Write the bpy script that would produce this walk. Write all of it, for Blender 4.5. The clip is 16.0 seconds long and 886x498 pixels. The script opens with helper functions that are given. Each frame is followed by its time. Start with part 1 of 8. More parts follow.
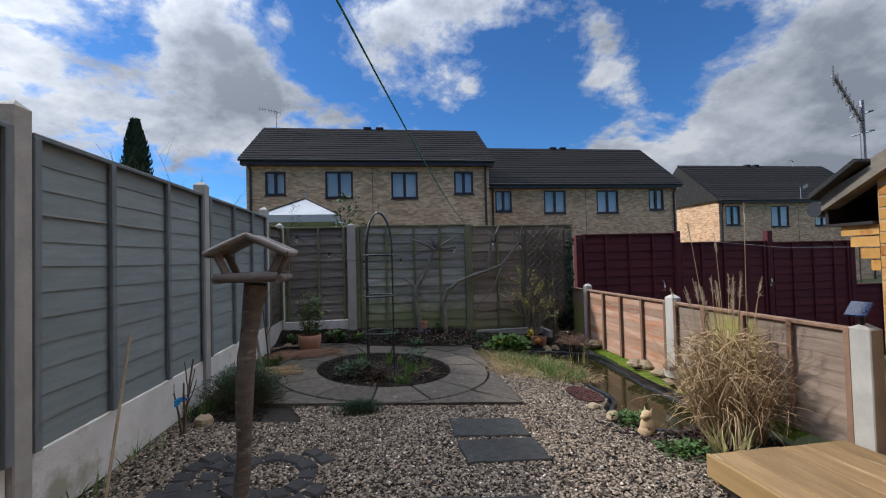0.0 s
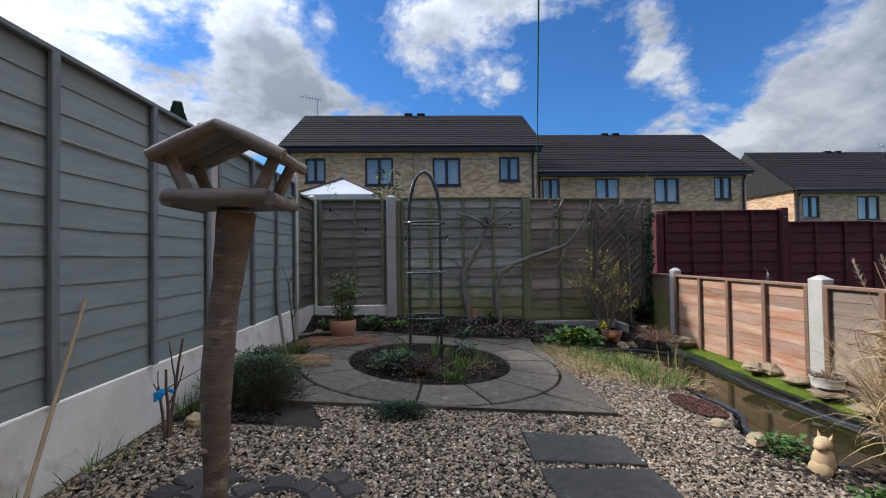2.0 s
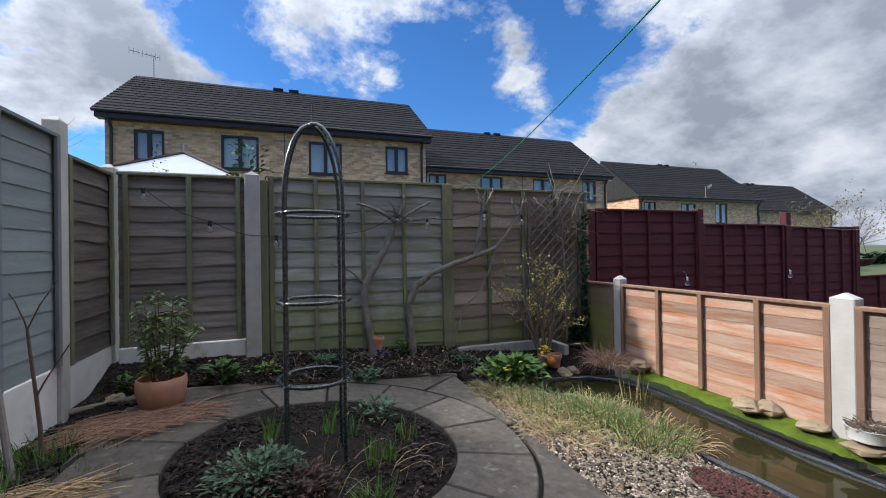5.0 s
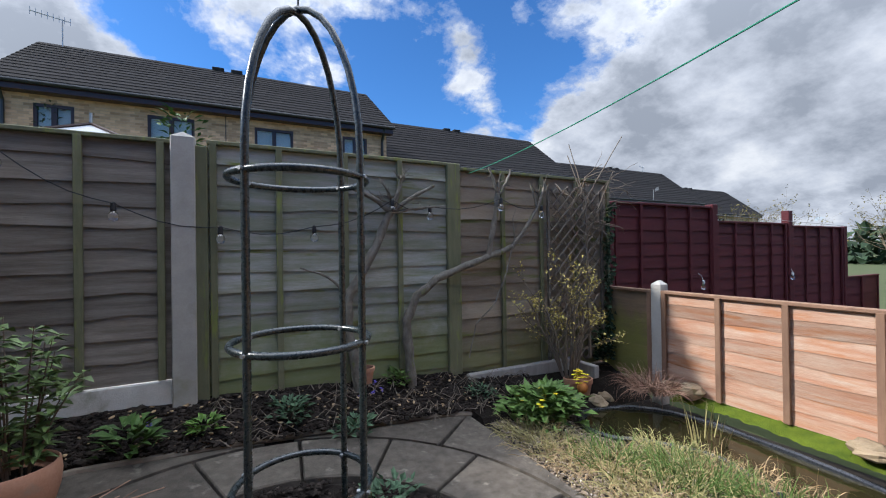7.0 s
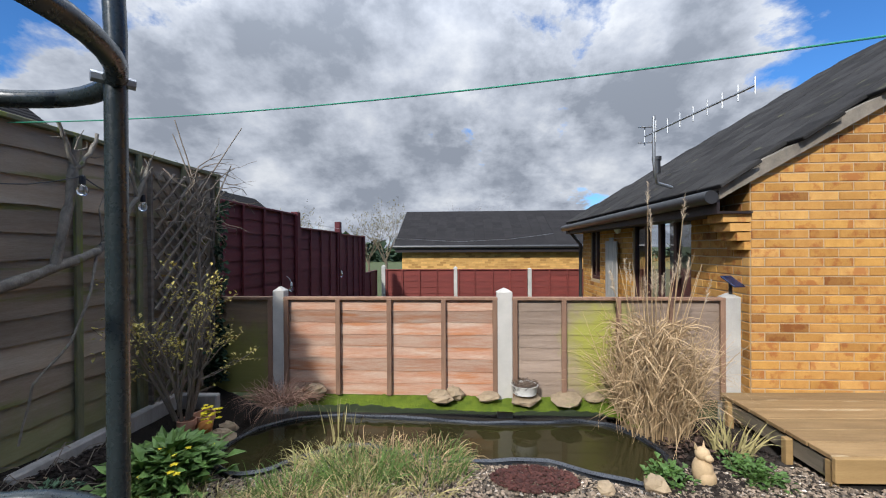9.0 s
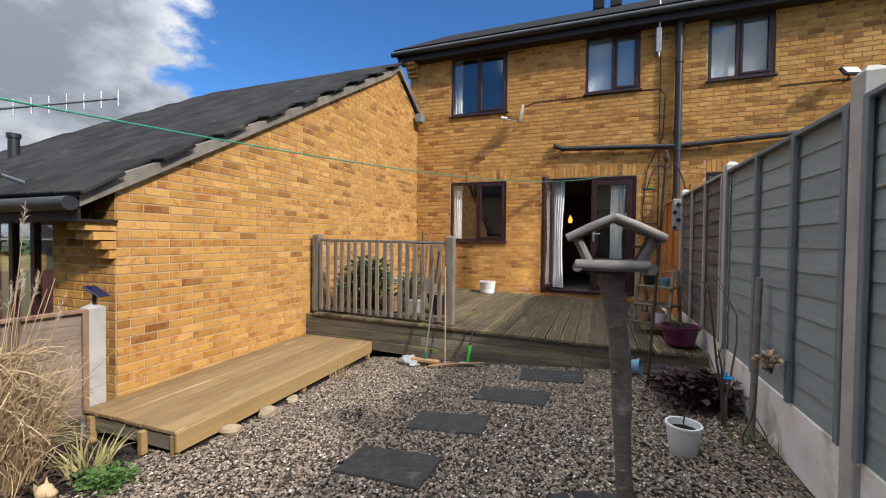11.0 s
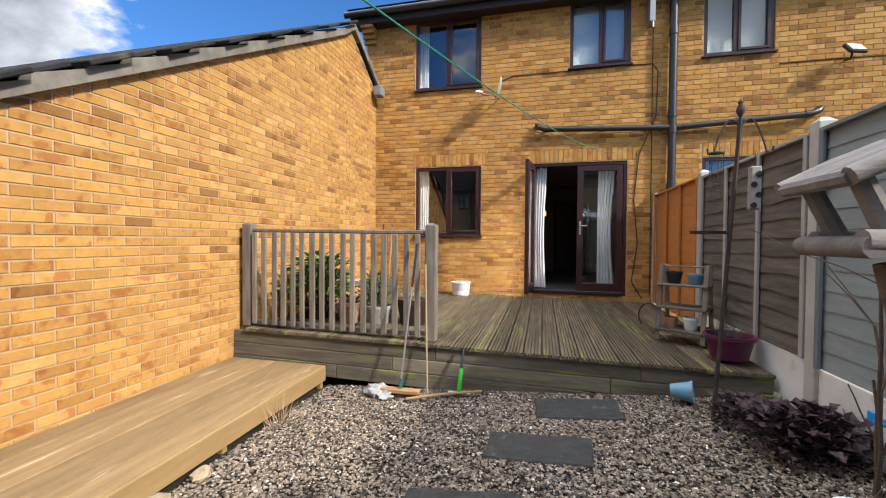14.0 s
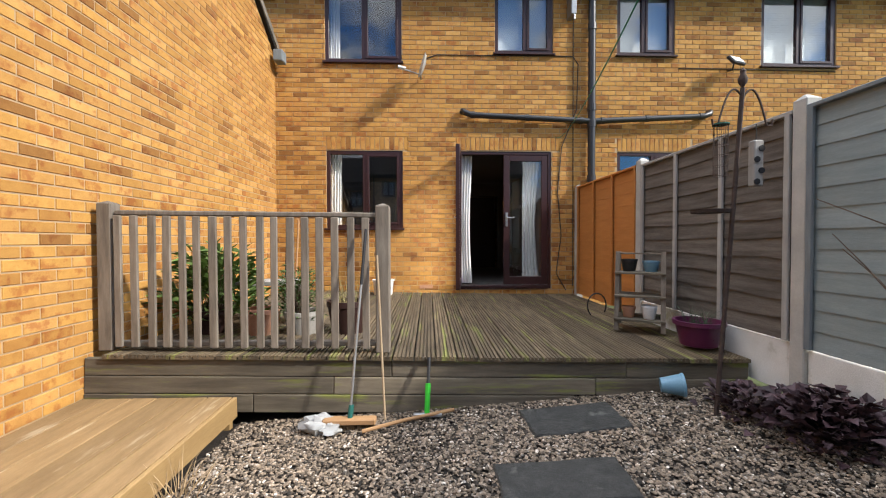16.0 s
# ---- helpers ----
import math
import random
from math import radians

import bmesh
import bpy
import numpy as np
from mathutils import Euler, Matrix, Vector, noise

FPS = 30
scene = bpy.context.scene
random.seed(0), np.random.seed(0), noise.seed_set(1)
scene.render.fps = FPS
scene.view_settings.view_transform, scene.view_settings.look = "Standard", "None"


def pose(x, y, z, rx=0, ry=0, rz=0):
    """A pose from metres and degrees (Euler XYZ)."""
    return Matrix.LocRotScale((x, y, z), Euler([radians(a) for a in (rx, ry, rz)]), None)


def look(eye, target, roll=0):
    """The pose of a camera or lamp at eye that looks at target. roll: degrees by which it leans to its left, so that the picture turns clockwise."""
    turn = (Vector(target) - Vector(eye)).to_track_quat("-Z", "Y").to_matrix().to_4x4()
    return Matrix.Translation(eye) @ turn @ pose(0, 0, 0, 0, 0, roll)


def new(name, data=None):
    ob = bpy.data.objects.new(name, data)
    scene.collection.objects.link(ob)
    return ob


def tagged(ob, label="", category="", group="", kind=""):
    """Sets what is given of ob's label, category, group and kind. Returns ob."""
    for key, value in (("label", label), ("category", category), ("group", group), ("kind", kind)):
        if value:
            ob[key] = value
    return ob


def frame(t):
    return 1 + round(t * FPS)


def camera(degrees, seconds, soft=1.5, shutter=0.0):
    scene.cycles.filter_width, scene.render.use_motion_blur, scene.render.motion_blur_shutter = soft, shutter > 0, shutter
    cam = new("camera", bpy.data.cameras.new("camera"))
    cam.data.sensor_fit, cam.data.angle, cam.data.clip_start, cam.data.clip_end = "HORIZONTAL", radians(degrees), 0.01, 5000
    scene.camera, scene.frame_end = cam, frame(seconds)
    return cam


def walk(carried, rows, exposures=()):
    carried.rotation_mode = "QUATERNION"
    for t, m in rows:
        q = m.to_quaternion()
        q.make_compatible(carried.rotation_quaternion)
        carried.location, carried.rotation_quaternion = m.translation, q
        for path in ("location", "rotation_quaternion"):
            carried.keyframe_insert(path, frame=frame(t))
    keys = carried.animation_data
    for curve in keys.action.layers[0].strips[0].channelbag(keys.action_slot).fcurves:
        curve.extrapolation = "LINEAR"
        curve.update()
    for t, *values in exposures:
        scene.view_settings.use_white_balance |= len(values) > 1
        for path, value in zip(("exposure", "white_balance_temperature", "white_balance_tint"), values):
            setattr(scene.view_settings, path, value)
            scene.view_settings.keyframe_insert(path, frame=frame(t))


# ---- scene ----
cam = camera(94.8, 16.0, 1.1)
PATH = [
    (0, (0.018, 0.33, 1.3), (0.282, 2.312, 1.35), -1.5),
    (0.5, (0.108, 0.548, 1.25), (0.295, 2.539, 1.301), -1.3),
    (1, (0.144, 0.714, 1.21), (0.251, 2.711, 1.256), -1.2),
    (1.5, (0.075, 0.938, 1.088), (0.134, 2.936, 1.13), -0.9),
    (2, (-0.071, 1.269, 1.04), (0.005, 3.267, 1.078), -0.8),
    (2.5, (-0.2, 1.566, 1.11), (-0.026, 3.558, 1.141), -0.6),
    (3, (-0.265, 1.79, 1.13), (0.064, 3.763, 1.156), -0.5),
    (3.5, (-0.272, 1.975, 1.153), (0.214, 3.915, 1.178), -0.6),
    (4, (-0.226, 2.198, 1.145), (0.38, 4.104, 1.165), -0.8),
    (4.2, (-0.21, 2.316, 1.157), (0.424, 4.213, 1.172), -0.9),
    (6.5, (-0.155, 3.751, 1.141), (0.543, 5.625, 1.151), -0.9),
    (7, (-0.259, 3.966, 1.15), (0.632, 5.757, 1.159), -0.8),
    (7.5, (-0.284, 4.297, 1.111), (0.892, 5.915, 1.119), -0.5),
    (8, (-0.297, 4.555, 1.167), (1.196, 5.885, 1.161), -0.3),
    (8.5, (-0.345, 4.681, 1.199), (1.464, 5.534, 1.196), -0.6),
    (9, (-0.361, 4.751, 1.188), (1.635, 4.868, 1.182), -0.3),
    (9.5, (-0.479, 4.683, 1.255), (1.389, 3.969, 1.22), -0.1),
    (10, (-0.614, 4.709, 1.34), (0.786, 3.282, 1.294), 0.4),
    (12.3, (-0.63, 4.328, 1.327), (-0.095, 2.401, 1.282), 0.6),
    (12.5, (-0.59, 4.253, 1.325), (-0.054, 2.327, 1.277), 0.5),
    (13, (-0.425, 4.011, 1.307), (0.114, 2.086, 1.257), 0.6),
    (13.5, (-0.246, 3.834, 1.281), (0.281, 1.905, 1.232), 0.6),
    (14, (0.038, 3.619, 1.23), (0.513, 1.677, 1.189), 0.4),
    (14.5, (0.237, 3.543, 1.219), (0.603, 1.577, 1.181), 0.2),
    (15, (0.416, 3.503, 1.229), (0.626, 1.515, 1.193), 0.0),
    (15.5, (0.528, 3.319, 1.177), (0.58, 1.32, 1.14), -0.0),
    (16, (0.687, 3.01, 1.12), (0.616, 1.012, 1.08), -0.1),
]
walk(cam, [(t, look(eye, target, roll)) for t, eye, target, roll in PATH], exposures=[(0.0, 0.34, 5950, 10), (1.2, 0.46, 5950, 10), (2.5, 0.64, 5950, 10), (4.0, 0.72, 5950, 10), (7.5, 0.90, 5950, 10), (9.2, 0.62, 6050, 10), (10.0, 0.58, 6150, 10), (12.5, 0.90, 6200, 10), (16.0, 1.02, 6250, 10)])

# ---- world, sun and exposure ----
SUN_WAY = Vector((1.28, -0.52, -1.0)).normalized()
sun = new("sun", bpy.data.lights.new("sun", "SUN"))
sun.data.energy, sun.data.angle, sun.data.color = 3.15, radians(3.0), (1.0, 0.93, 0.82)
sun.rotation_mode = "QUATERNION"
sun.rotation_quaternion = SUN_WAY.to_track_quat("-Z", "Y")

world = bpy.data.worlds.new("sky")
scene.world = world
world.use_nodes = True


def build_sky():
    nt = world.node_tree
    nt.nodes.clear()
    N, Lk = nt.nodes.new, nt.links.new
    out = N("ShaderNodeOutputWorld")
    sky = N("ShaderNodeTexSky")
    sky.sky_type, sky.sun_disc = "NISHITA", False
    sky.sun_elevation, sky.sun_rotation = math.asin(-SUN_WAY.z), math.atan2(-SUN_WAY.x, -SUN_WAY.y)
    sky.air_density, sky.dust_density, sky.ozone_density = 1.0, 0.3, 2.5
    deep = N("ShaderNodeMix")
    deep.data_type, deep.blend_type = "RGBA", "MULTIPLY"
    deep.inputs["Factor"].default_value = 1.0
    deep.inputs["B"].default_value = (0.50, 0.87, 1.25, 1)
    Lk(sky.outputs["Color"], deep.inputs["A"])
    bg_sky = N("ShaderNodeBackground")
    bg_sky.inputs["Strength"].default_value = 0.078
    Lk(deep.outputs["Result"], bg_sky.inputs["Color"])
    tc = N("ShaderNodeTexCoord")
    sep = N("ShaderNodeSeparateXYZ")
    Lk(tc.outputs["Generated"], sep.inputs[0])

    def math_node(op, a, b=None, c=None):
        m = N("ShaderNodeMath")
        m.operation = op
        for k, v in enumerate((a, b, c)):
            if v is None:
                continue
            if isinstance(v, (int, float)):
                m.inputs[k].default_value = v
            else:
                Lk(v, m.inputs[k])
        return m.outputs[0]

    up = math_node("ADD", math_node("MAXIMUM", sep.outputs[2], 0.0), 0.45)
    comb = N("ShaderNodeCombineXYZ")
    Lk(math_node("DIVIDE", sep.outputs[0], up), comb.inputs[0])
    Lk(math_node("DIVIDE", sep.outputs[1], up), comb.inputs[1])

    def fbm(scale, detail, rough, shift, dist=0.0):
        mp = N("ShaderNodeMapping")
        mp.inputs["Location"].default_value = shift
        Lk(comb.outputs[0], mp.inputs["Vector"])
        n = N("ShaderNodeTexNoise")
        n.inputs["Scale"].default_value, n.inputs["Detail"].default_value = scale, detail
        n.inputs["Roughness"].default_value, n.inputs["Distortion"].default_value = rough, dist
        Lk(mp.outputs[0], n.inputs["Vector"])
        return n.outputs["Fac"]

    def ramp(fac, stops):
        r = N("ShaderNodeValToRGB")
        els = r.color_ramp.elements
        els[0].position, els[0].color = stops[0]
        els[1].position, els[1].color = stops[-1]
        for p, c in stops[1:-1]:
            els.new(p).color = c
        Lk(fac, r.inputs[0])
        return r.outputs[0]

    # broad banks and openings, broken up by the finer noise
    gather = math_node("MULTIPLY_ADD", math_node("POWER", math_node("SUBTRACT", 1.0, math_node("MAXIMUM", sep.outputs[2], 0.0)), 8.0), 0.06, -0.022)
    for way, tight, amount in CLOUD_LUMPS:
        near_way = N("ShaderNodeVectorMath")
        near_way.operation = "DOT_PRODUCT"
        Lk(tc.outputs["Generated"], near_way.inputs[0])
        near_way.inputs[1].default_value = way
        swell = math_node("EXPONENT", math_node("MULTIPLY", math_node("SUBTRACT", near_way.outputs["Value"], 1.0), tight))
        gather = math_node("MULTIPLY_ADD", swell, amount, gather)
    # thicker cloud high up, unseen, so that the overhead fill has cloud to glow
    high = math_node("MULTIPLY", math_node("POWER", math_node("MAXIMUM", sep.outputs[2], 0.0), 4.0), 0.3)
    dens = math_node("ADD", math_node("ADD", math_node("MULTIPLY_ADD", fbm(3.5, 13.0, 0.62, CLOUD_SHIFT, 0.12), 0.90, 0.045), gather), high)
    mask = ramp(dens, [(0.468, (0, 0, 0, 1)), (0.515, (0.30, 0.30, 0.30, 1)), (0.566, (1, 1, 1, 1))])
    thick = math_node("MULTIPLY", math_node("MINIMUM", dens, 0.66), 0.50)
    shade = ramp(math_node("ADD", math_node("MULTIPLY", fbm(3.0, 11.0, 0.60, (7.3, 2.1, 0)), 0.62), thick),
                 [(0.525, (1.0, 1.0, 1.0, 1)), (0.60, (0.72, 0.745, 0.80, 1)), (0.69, (0.40, 0.43, 0.485, 1))])
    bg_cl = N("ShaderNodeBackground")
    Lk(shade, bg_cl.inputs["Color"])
    # cloud is brighter round the sun, and overhead, unseen, raised as added fill light
    zenith_fill = math_node("POWER", math_node("MAXIMUM", sep.outputs[2], 0.0), 4.0)
    toward = N("ShaderNodeVectorMath")
    toward.operation = "DOT_PRODUCT"
    Lk(tc.outputs["Generated"], toward.inputs[0])
    toward.inputs[1].default_value = -SUN_WAY
    halo = math_node("POWER", math_node("MAXIMUM", toward.outputs["Value"], 0.0), 6.0)
    Lk(math_node("ADD", math_node("ADD", math_node("MULTIPLY", zenith_fill, 3.3), math_node("MULTIPLY", halo, 0.55)), 0.47), bg_cl.inputs["Strength"])
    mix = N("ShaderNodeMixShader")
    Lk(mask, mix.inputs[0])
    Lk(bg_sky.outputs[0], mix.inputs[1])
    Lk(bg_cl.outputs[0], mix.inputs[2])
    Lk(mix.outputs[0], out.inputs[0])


CLOUD_SHIFT = (3.1, 0.4, 0.0)
# where cloud gathers (+) or opens (-): direction, tightness, amount
CLOUD_LUMPS = [
    ((-0.533, 0.76, 0.371), 22.8, 0.1),
    ((-0.297, 0.896, 0.331), 205.2, 0.09),
    ((-0.326, 0.832, 0.45), 91.2, 0.07),
    ((0.037, 0.863, 0.503), 205.2, 0.08),
    ((-0.042, 0.946, 0.322), 268.0, 0.07),
    ((0.126, 0.909, 0.397), 268.0, 0.07),
    ((-0.146, 0.896, 0.42), 205.2, -0.08),
    ((-0.437, 0.796, 0.419), 364.8, -0.05),
    ((0.248, 0.867, 0.433), 131.3, -0.1),
    ((0.374, 0.865, 0.335), 108.5, -0.11),
    ((0.567, 0.731, 0.379), 131.3, -0.12),
    ((0.663, 0.639, 0.389), 91.2, -0.14),
    ((0.128, 0.955, 0.268), 205.2, -0.05),
    ((0.442, 0.784, 0.436), 205.2, 0.15),
    ((0.517, 0.814, 0.263), 268.0, 0.11),
    ((0.69, 0.686, 0.231), 91.2, 0.18),
    ((0.781, 0.556, 0.284), 67.0, 0.15),
    ((0.869, 0.409, 0.279), 27.1, 0.09),
    ((0.911, 0.295, 0.288), 14.6, 0.1),
    ((0.912, 0.294, 0.287), 10.1, 0.14),
    ((0.941, -0.24, 0.238), 22.8, 0.12),
    ((0.791, -0.457, 0.407), 91.2, 0.07),
    ((0.621, -0.666, 0.413), 91.2, -0.2),
    ((0.822, -0.466, 0.328), 51.3, 0.13),
    ((0.485, -0.747, 0.454), 40.5, -0.16),
    ((-0.004, -0.799, 0.601), 6.8, -0.12),
]
build_sky()


# ---- mesh building ----
class Shape:
    """Vertices and faces, gathered piece by piece."""

    def __init__(self):
        self.v, self.f = [], []

    def add(self, vs, fs):
        n = len(self.v)
        self.v.extend(tuple(p) for p in vs)
        self.f.extend(tuple(i + n for i in q) for q in fs)
        return self

    def box(self, x0, y0, z0, x1, y1, z1, m=None):
        vs = [Vector((x, y, z)) for z in (z0, z1) for x, y in ((x0, y0), (x1, y0), (x1, y1), (x0, y1))]
        if m is not None:
            vs = [m @ p for p in vs]
        return self.add(vs, [(3, 2, 1, 0), (4, 5, 6, 7), (0, 1, 5, 4), (1, 2, 6, 5), (2, 3, 7, 6), (3, 0, 4, 7)])

    def soft(self, x0, y0, z0, x1, y1, z1, b=0.004, m=None):
        """A box with chamfered edges."""
        vs, fs = [], []
        for sx in (0, 1):
            for sy in (0, 1):
                for sz in (0, 1):
                    x, y, z = (x0, x1)[sx], (y0, y1)[sy], (z0, z1)[sz]
                    ix, iy, iz = (x0 + b, x1 - b)[sx], (y0 + b, y1 - b)[sy], (z0 + b, z1 - b)[sz]
                    vs += [Vector((x, iy, iz)), Vector((ix, y, iz)), Vector((ix, iy, z))]
        c = lambda sx, sy, sz, k: (sx * 4 + sy * 2 + sz) * 3 + k
        for s in (0, 1):
            fs += [(c(s, 0, 0, 0), c(s, 1, 0, 0), c(s, 1, 1, 0), c(s, 0, 1, 0)), (c(0, s, 0, 1), c(1, s, 0, 1), c(1, s, 1, 1), c(0, s, 1, 1)),
                   (c(0, 0, s, 2), c(1, 0, s, 2), c(1, 1, s, 2), c(0, 1, s, 2))]
            for r in (0, 1):
                fs += [(c(s, r, 0, 0), c(s, r, 1, 0), c(s, r, 1, 1), c(s, r, 0, 1)), (c(s, 0, r, 0), c(s, 1, r, 0), c(s, 1, r, 2), c(s, 0, r, 2)),
                       (c(0, s, r, 1), c(1, s, r, 1), c(1, s, r, 2), c(0, s, r, 2))]
                for q in (0, 1):
                    fs.append((c(s, r, q, 0), c(s, r, q, 1), c(s, r, q, 2)))
        if m is not None:
            vs = [m @ p for p in vs]
        return self.add(vs, fs)

    def prism(self, pts, z0, z1, m=None):
        """A flat polygon (x, y) drawn up from z0 to z1."""
        n = len(pts)
        vs = [Vector((x, y, z)) for z in (z0, z1) for x, y in pts]
        if m is not None:
            vs = [m @ p for p in vs]
        return self.add(vs, [tuple(reversed(range(n))), tuple(range(n, 2 * n))] + [(i, (i + 1) % n, n + (i + 1) % n, n + i) for i in range(n)])

    def tube(self, path, radii, sides=8, caps=True, closed=False):
        """A round bar along a path; radii: one number or one a point."""
        pts = [Vector(p) for p in path]
        n = len(pts)
        rr = [radii] * n if isinstance(radii, (int, float)) else list(radii)
        base = len(self.v)
        side = None
        for i, p in enumerate(pts):
            d = (pts[(i + 1) % n] - pts[i - 1]) if closed else (pts[min(i + 1, n - 1)] - pts[max(i - 1, 0)])
            if d.length < 1e-9:
                d = Vector((0, 0, 1))
            d.normalize()
            if side is None:
                side = d.orthogonal().normalized()
            side = side - d * side.dot(d)
            side = side.normalized() if side.length > 1e-6 else d.orthogonal().normalized()
            other = d.cross(side)
            for k in range(sides):
                a = 2 * math.pi * k / sides
                self.v.append(tuple(p + (side * math.cos(a) + other * math.sin(a)) * rr[i]))
        rings = n if closed else n - 1
        for i in range(rings):
            a, b = base + i * sides, base + ((i + 1) % n) * sides
            for k in range(sides):
                j = (k + 1) % sides
                self.f.append((a + k, a + j, b + j, b + k))
        if caps and not closed:
            self.f.append(tuple(reversed(range(base, base + sides))))
            self.f.append(tuple(range(base + (n - 1) * sides, base + n * sides)))
        return self

    def lathe(self, profile, sides=20, m=None):
        """A profile of (radius, z) turned round z."""
        base, n = len(self.v), len(profile)
        for r, z in profile:
            for k in range(sides):
                a = 2 * math.pi * k / sides
                p = Vector((r * math.cos(a), r * math.sin(a), z))
                self.v.append(tuple(m @ p if m is not None else p))
        for i in range(n - 1):
            for k in range(sides):
                j = (k + 1) % sides
                self.f.append((base + i * sides + k, base + i * sides + j, base + (i + 1) * sides + j, base + (i + 1) * sides + k))
        self.f.append(tuple(reversed(range(base, base + sides))))
        self.f.append(tuple(range(base + (n - 1) * sides, base + n * sides)))
        return self

    def blob(self, centre, size, rnd, rough=0.18, rings=6, sides=9):
        """An uneven rounded stone or clod."""
        base = len(self.v)
        cx, cy, cz = centre
        self.v.append((cx, cy, cz - size[2] * (1 - rough * rnd.random())))
        for i in range(1, rings):
            t = math.pi * i / rings
            for k in range(sides):
                a = 2 * math.pi * k / sides
                s = 1 + rough * (rnd.random() * 2 - 1)
                self.v.append((cx + size[0] * s * math.sin(t) * math.cos(a), cy + size[1] * s * math.sin(t) * math.sin(a), cz - size[2] * s * math.cos(t)))
        self.v.append((cx, cy, cz + size[2] * (1 - rough * rnd.random())))
        top = len(self.v) - 1
        for k in range(sides):
            j = (k + 1) % sides
            self.f.append((base, base + 1 + j, base + 1 + k))
            for i in range(rings - 2):
                a = base + 1 + i * sides
                self.f.append((a + k, a + j, a + sides + j, a + sides + k))
            self.f.append((top, top - sides + k, top - sides + j))
        return self

    def leaf(self, p, way, up, length, width, fold=0.25):
        """A pointed leaf, folded along its midrib."""
        p, way = Vector(p), Vector(way).normalized()
        side = way.cross(Vector(up))
        side = side.normalized() if side.length > 1e-5 else way.orthogonal().normalized()
        nrm = side.cross(way)
        mid = p + way * length * 0.5
        tip = p + way * length - nrm * length * 0.12
        a, b = mid + side * width * 0.5 + nrm * width * fold, mid - side * width * 0.5 + nrm * width * fold
        return self.add([p, a, tip, b, mid], [(0, 4, 1), (4, 2, 1), (0, 3, 4), (4, 3, 2)])

    def blade(self, p, way, length, width, bend, rnd, steps=4):
        """A grass blade that bends over."""
        p = Vector(p)
        d = Vector(way).normalized()
        side = d.cross(Vector((rnd.random() - .5, rnd.random() - .5, rnd.random() * .3))).normalized()
        fall = Vector((rnd.random() - .5, rnd.random() - .5, -0.55)) * bend
        base = len(self.v)
        for i in range(steps + 1):
            w = width * (1 - (i / steps) ** 1.6) * 0.5 + 0.0003
            self.v += [tuple(p + side * w), tuple(p - side * w)]
            p = p + d * (length / steps)
            d = (d + fall / steps * (1 + i * .5)).normalized()
        for i in range(steps):
            a = base + 2 * i
            self.f.append((a, a + 1, a + 3, a + 2))
        return self

    def mesh(self, name, material, smooth=False):
        me = bpy.data.meshes.new(name)
        me.from_pydata(self.v, [], self.f)
        me.materials.append(material)
        if smooth:
            me.polygons.foreach_set("use_smooth", [True] * len(me.polygons))
            me.update()
            me.set_sharp_from_angle(angle=0.75)
        me.update()
        return me


MANY = ("foliage", "stem_mass", "twig_mass", "blade_mass", "bud_mass", "crown", "branch_mass", "stalk_mass", "plume_mass", "dead_stems", "grass")


def part(name, shape, material, parent=None, label="", smooth=False, m=None):
    """One mesh object under a thing or a part (shape may be a Shape or a finished mesh)."""
    me = shape if isinstance(shape, bpy.types.Mesh) else shape.mesh(name, material, smooth)
    ob = new(name, me)
    if parent is not None:
        ob.parent = parent
    if m is not None:
        ob.matrix_basis = m
    if label:
        ob["label"] = label
    if name in MANY:
        ob["kind"] = "stuff"
    return ob


def thing(name, label, category, m=None, group="", kind=""):
    ob = new(name)
    ob.empty_display_size = 0.1
    if m is not None:
        ob.matrix_basis = m
    return tagged(ob, label, category, group, kind)


def rng(seed):
    return random.Random(seed)


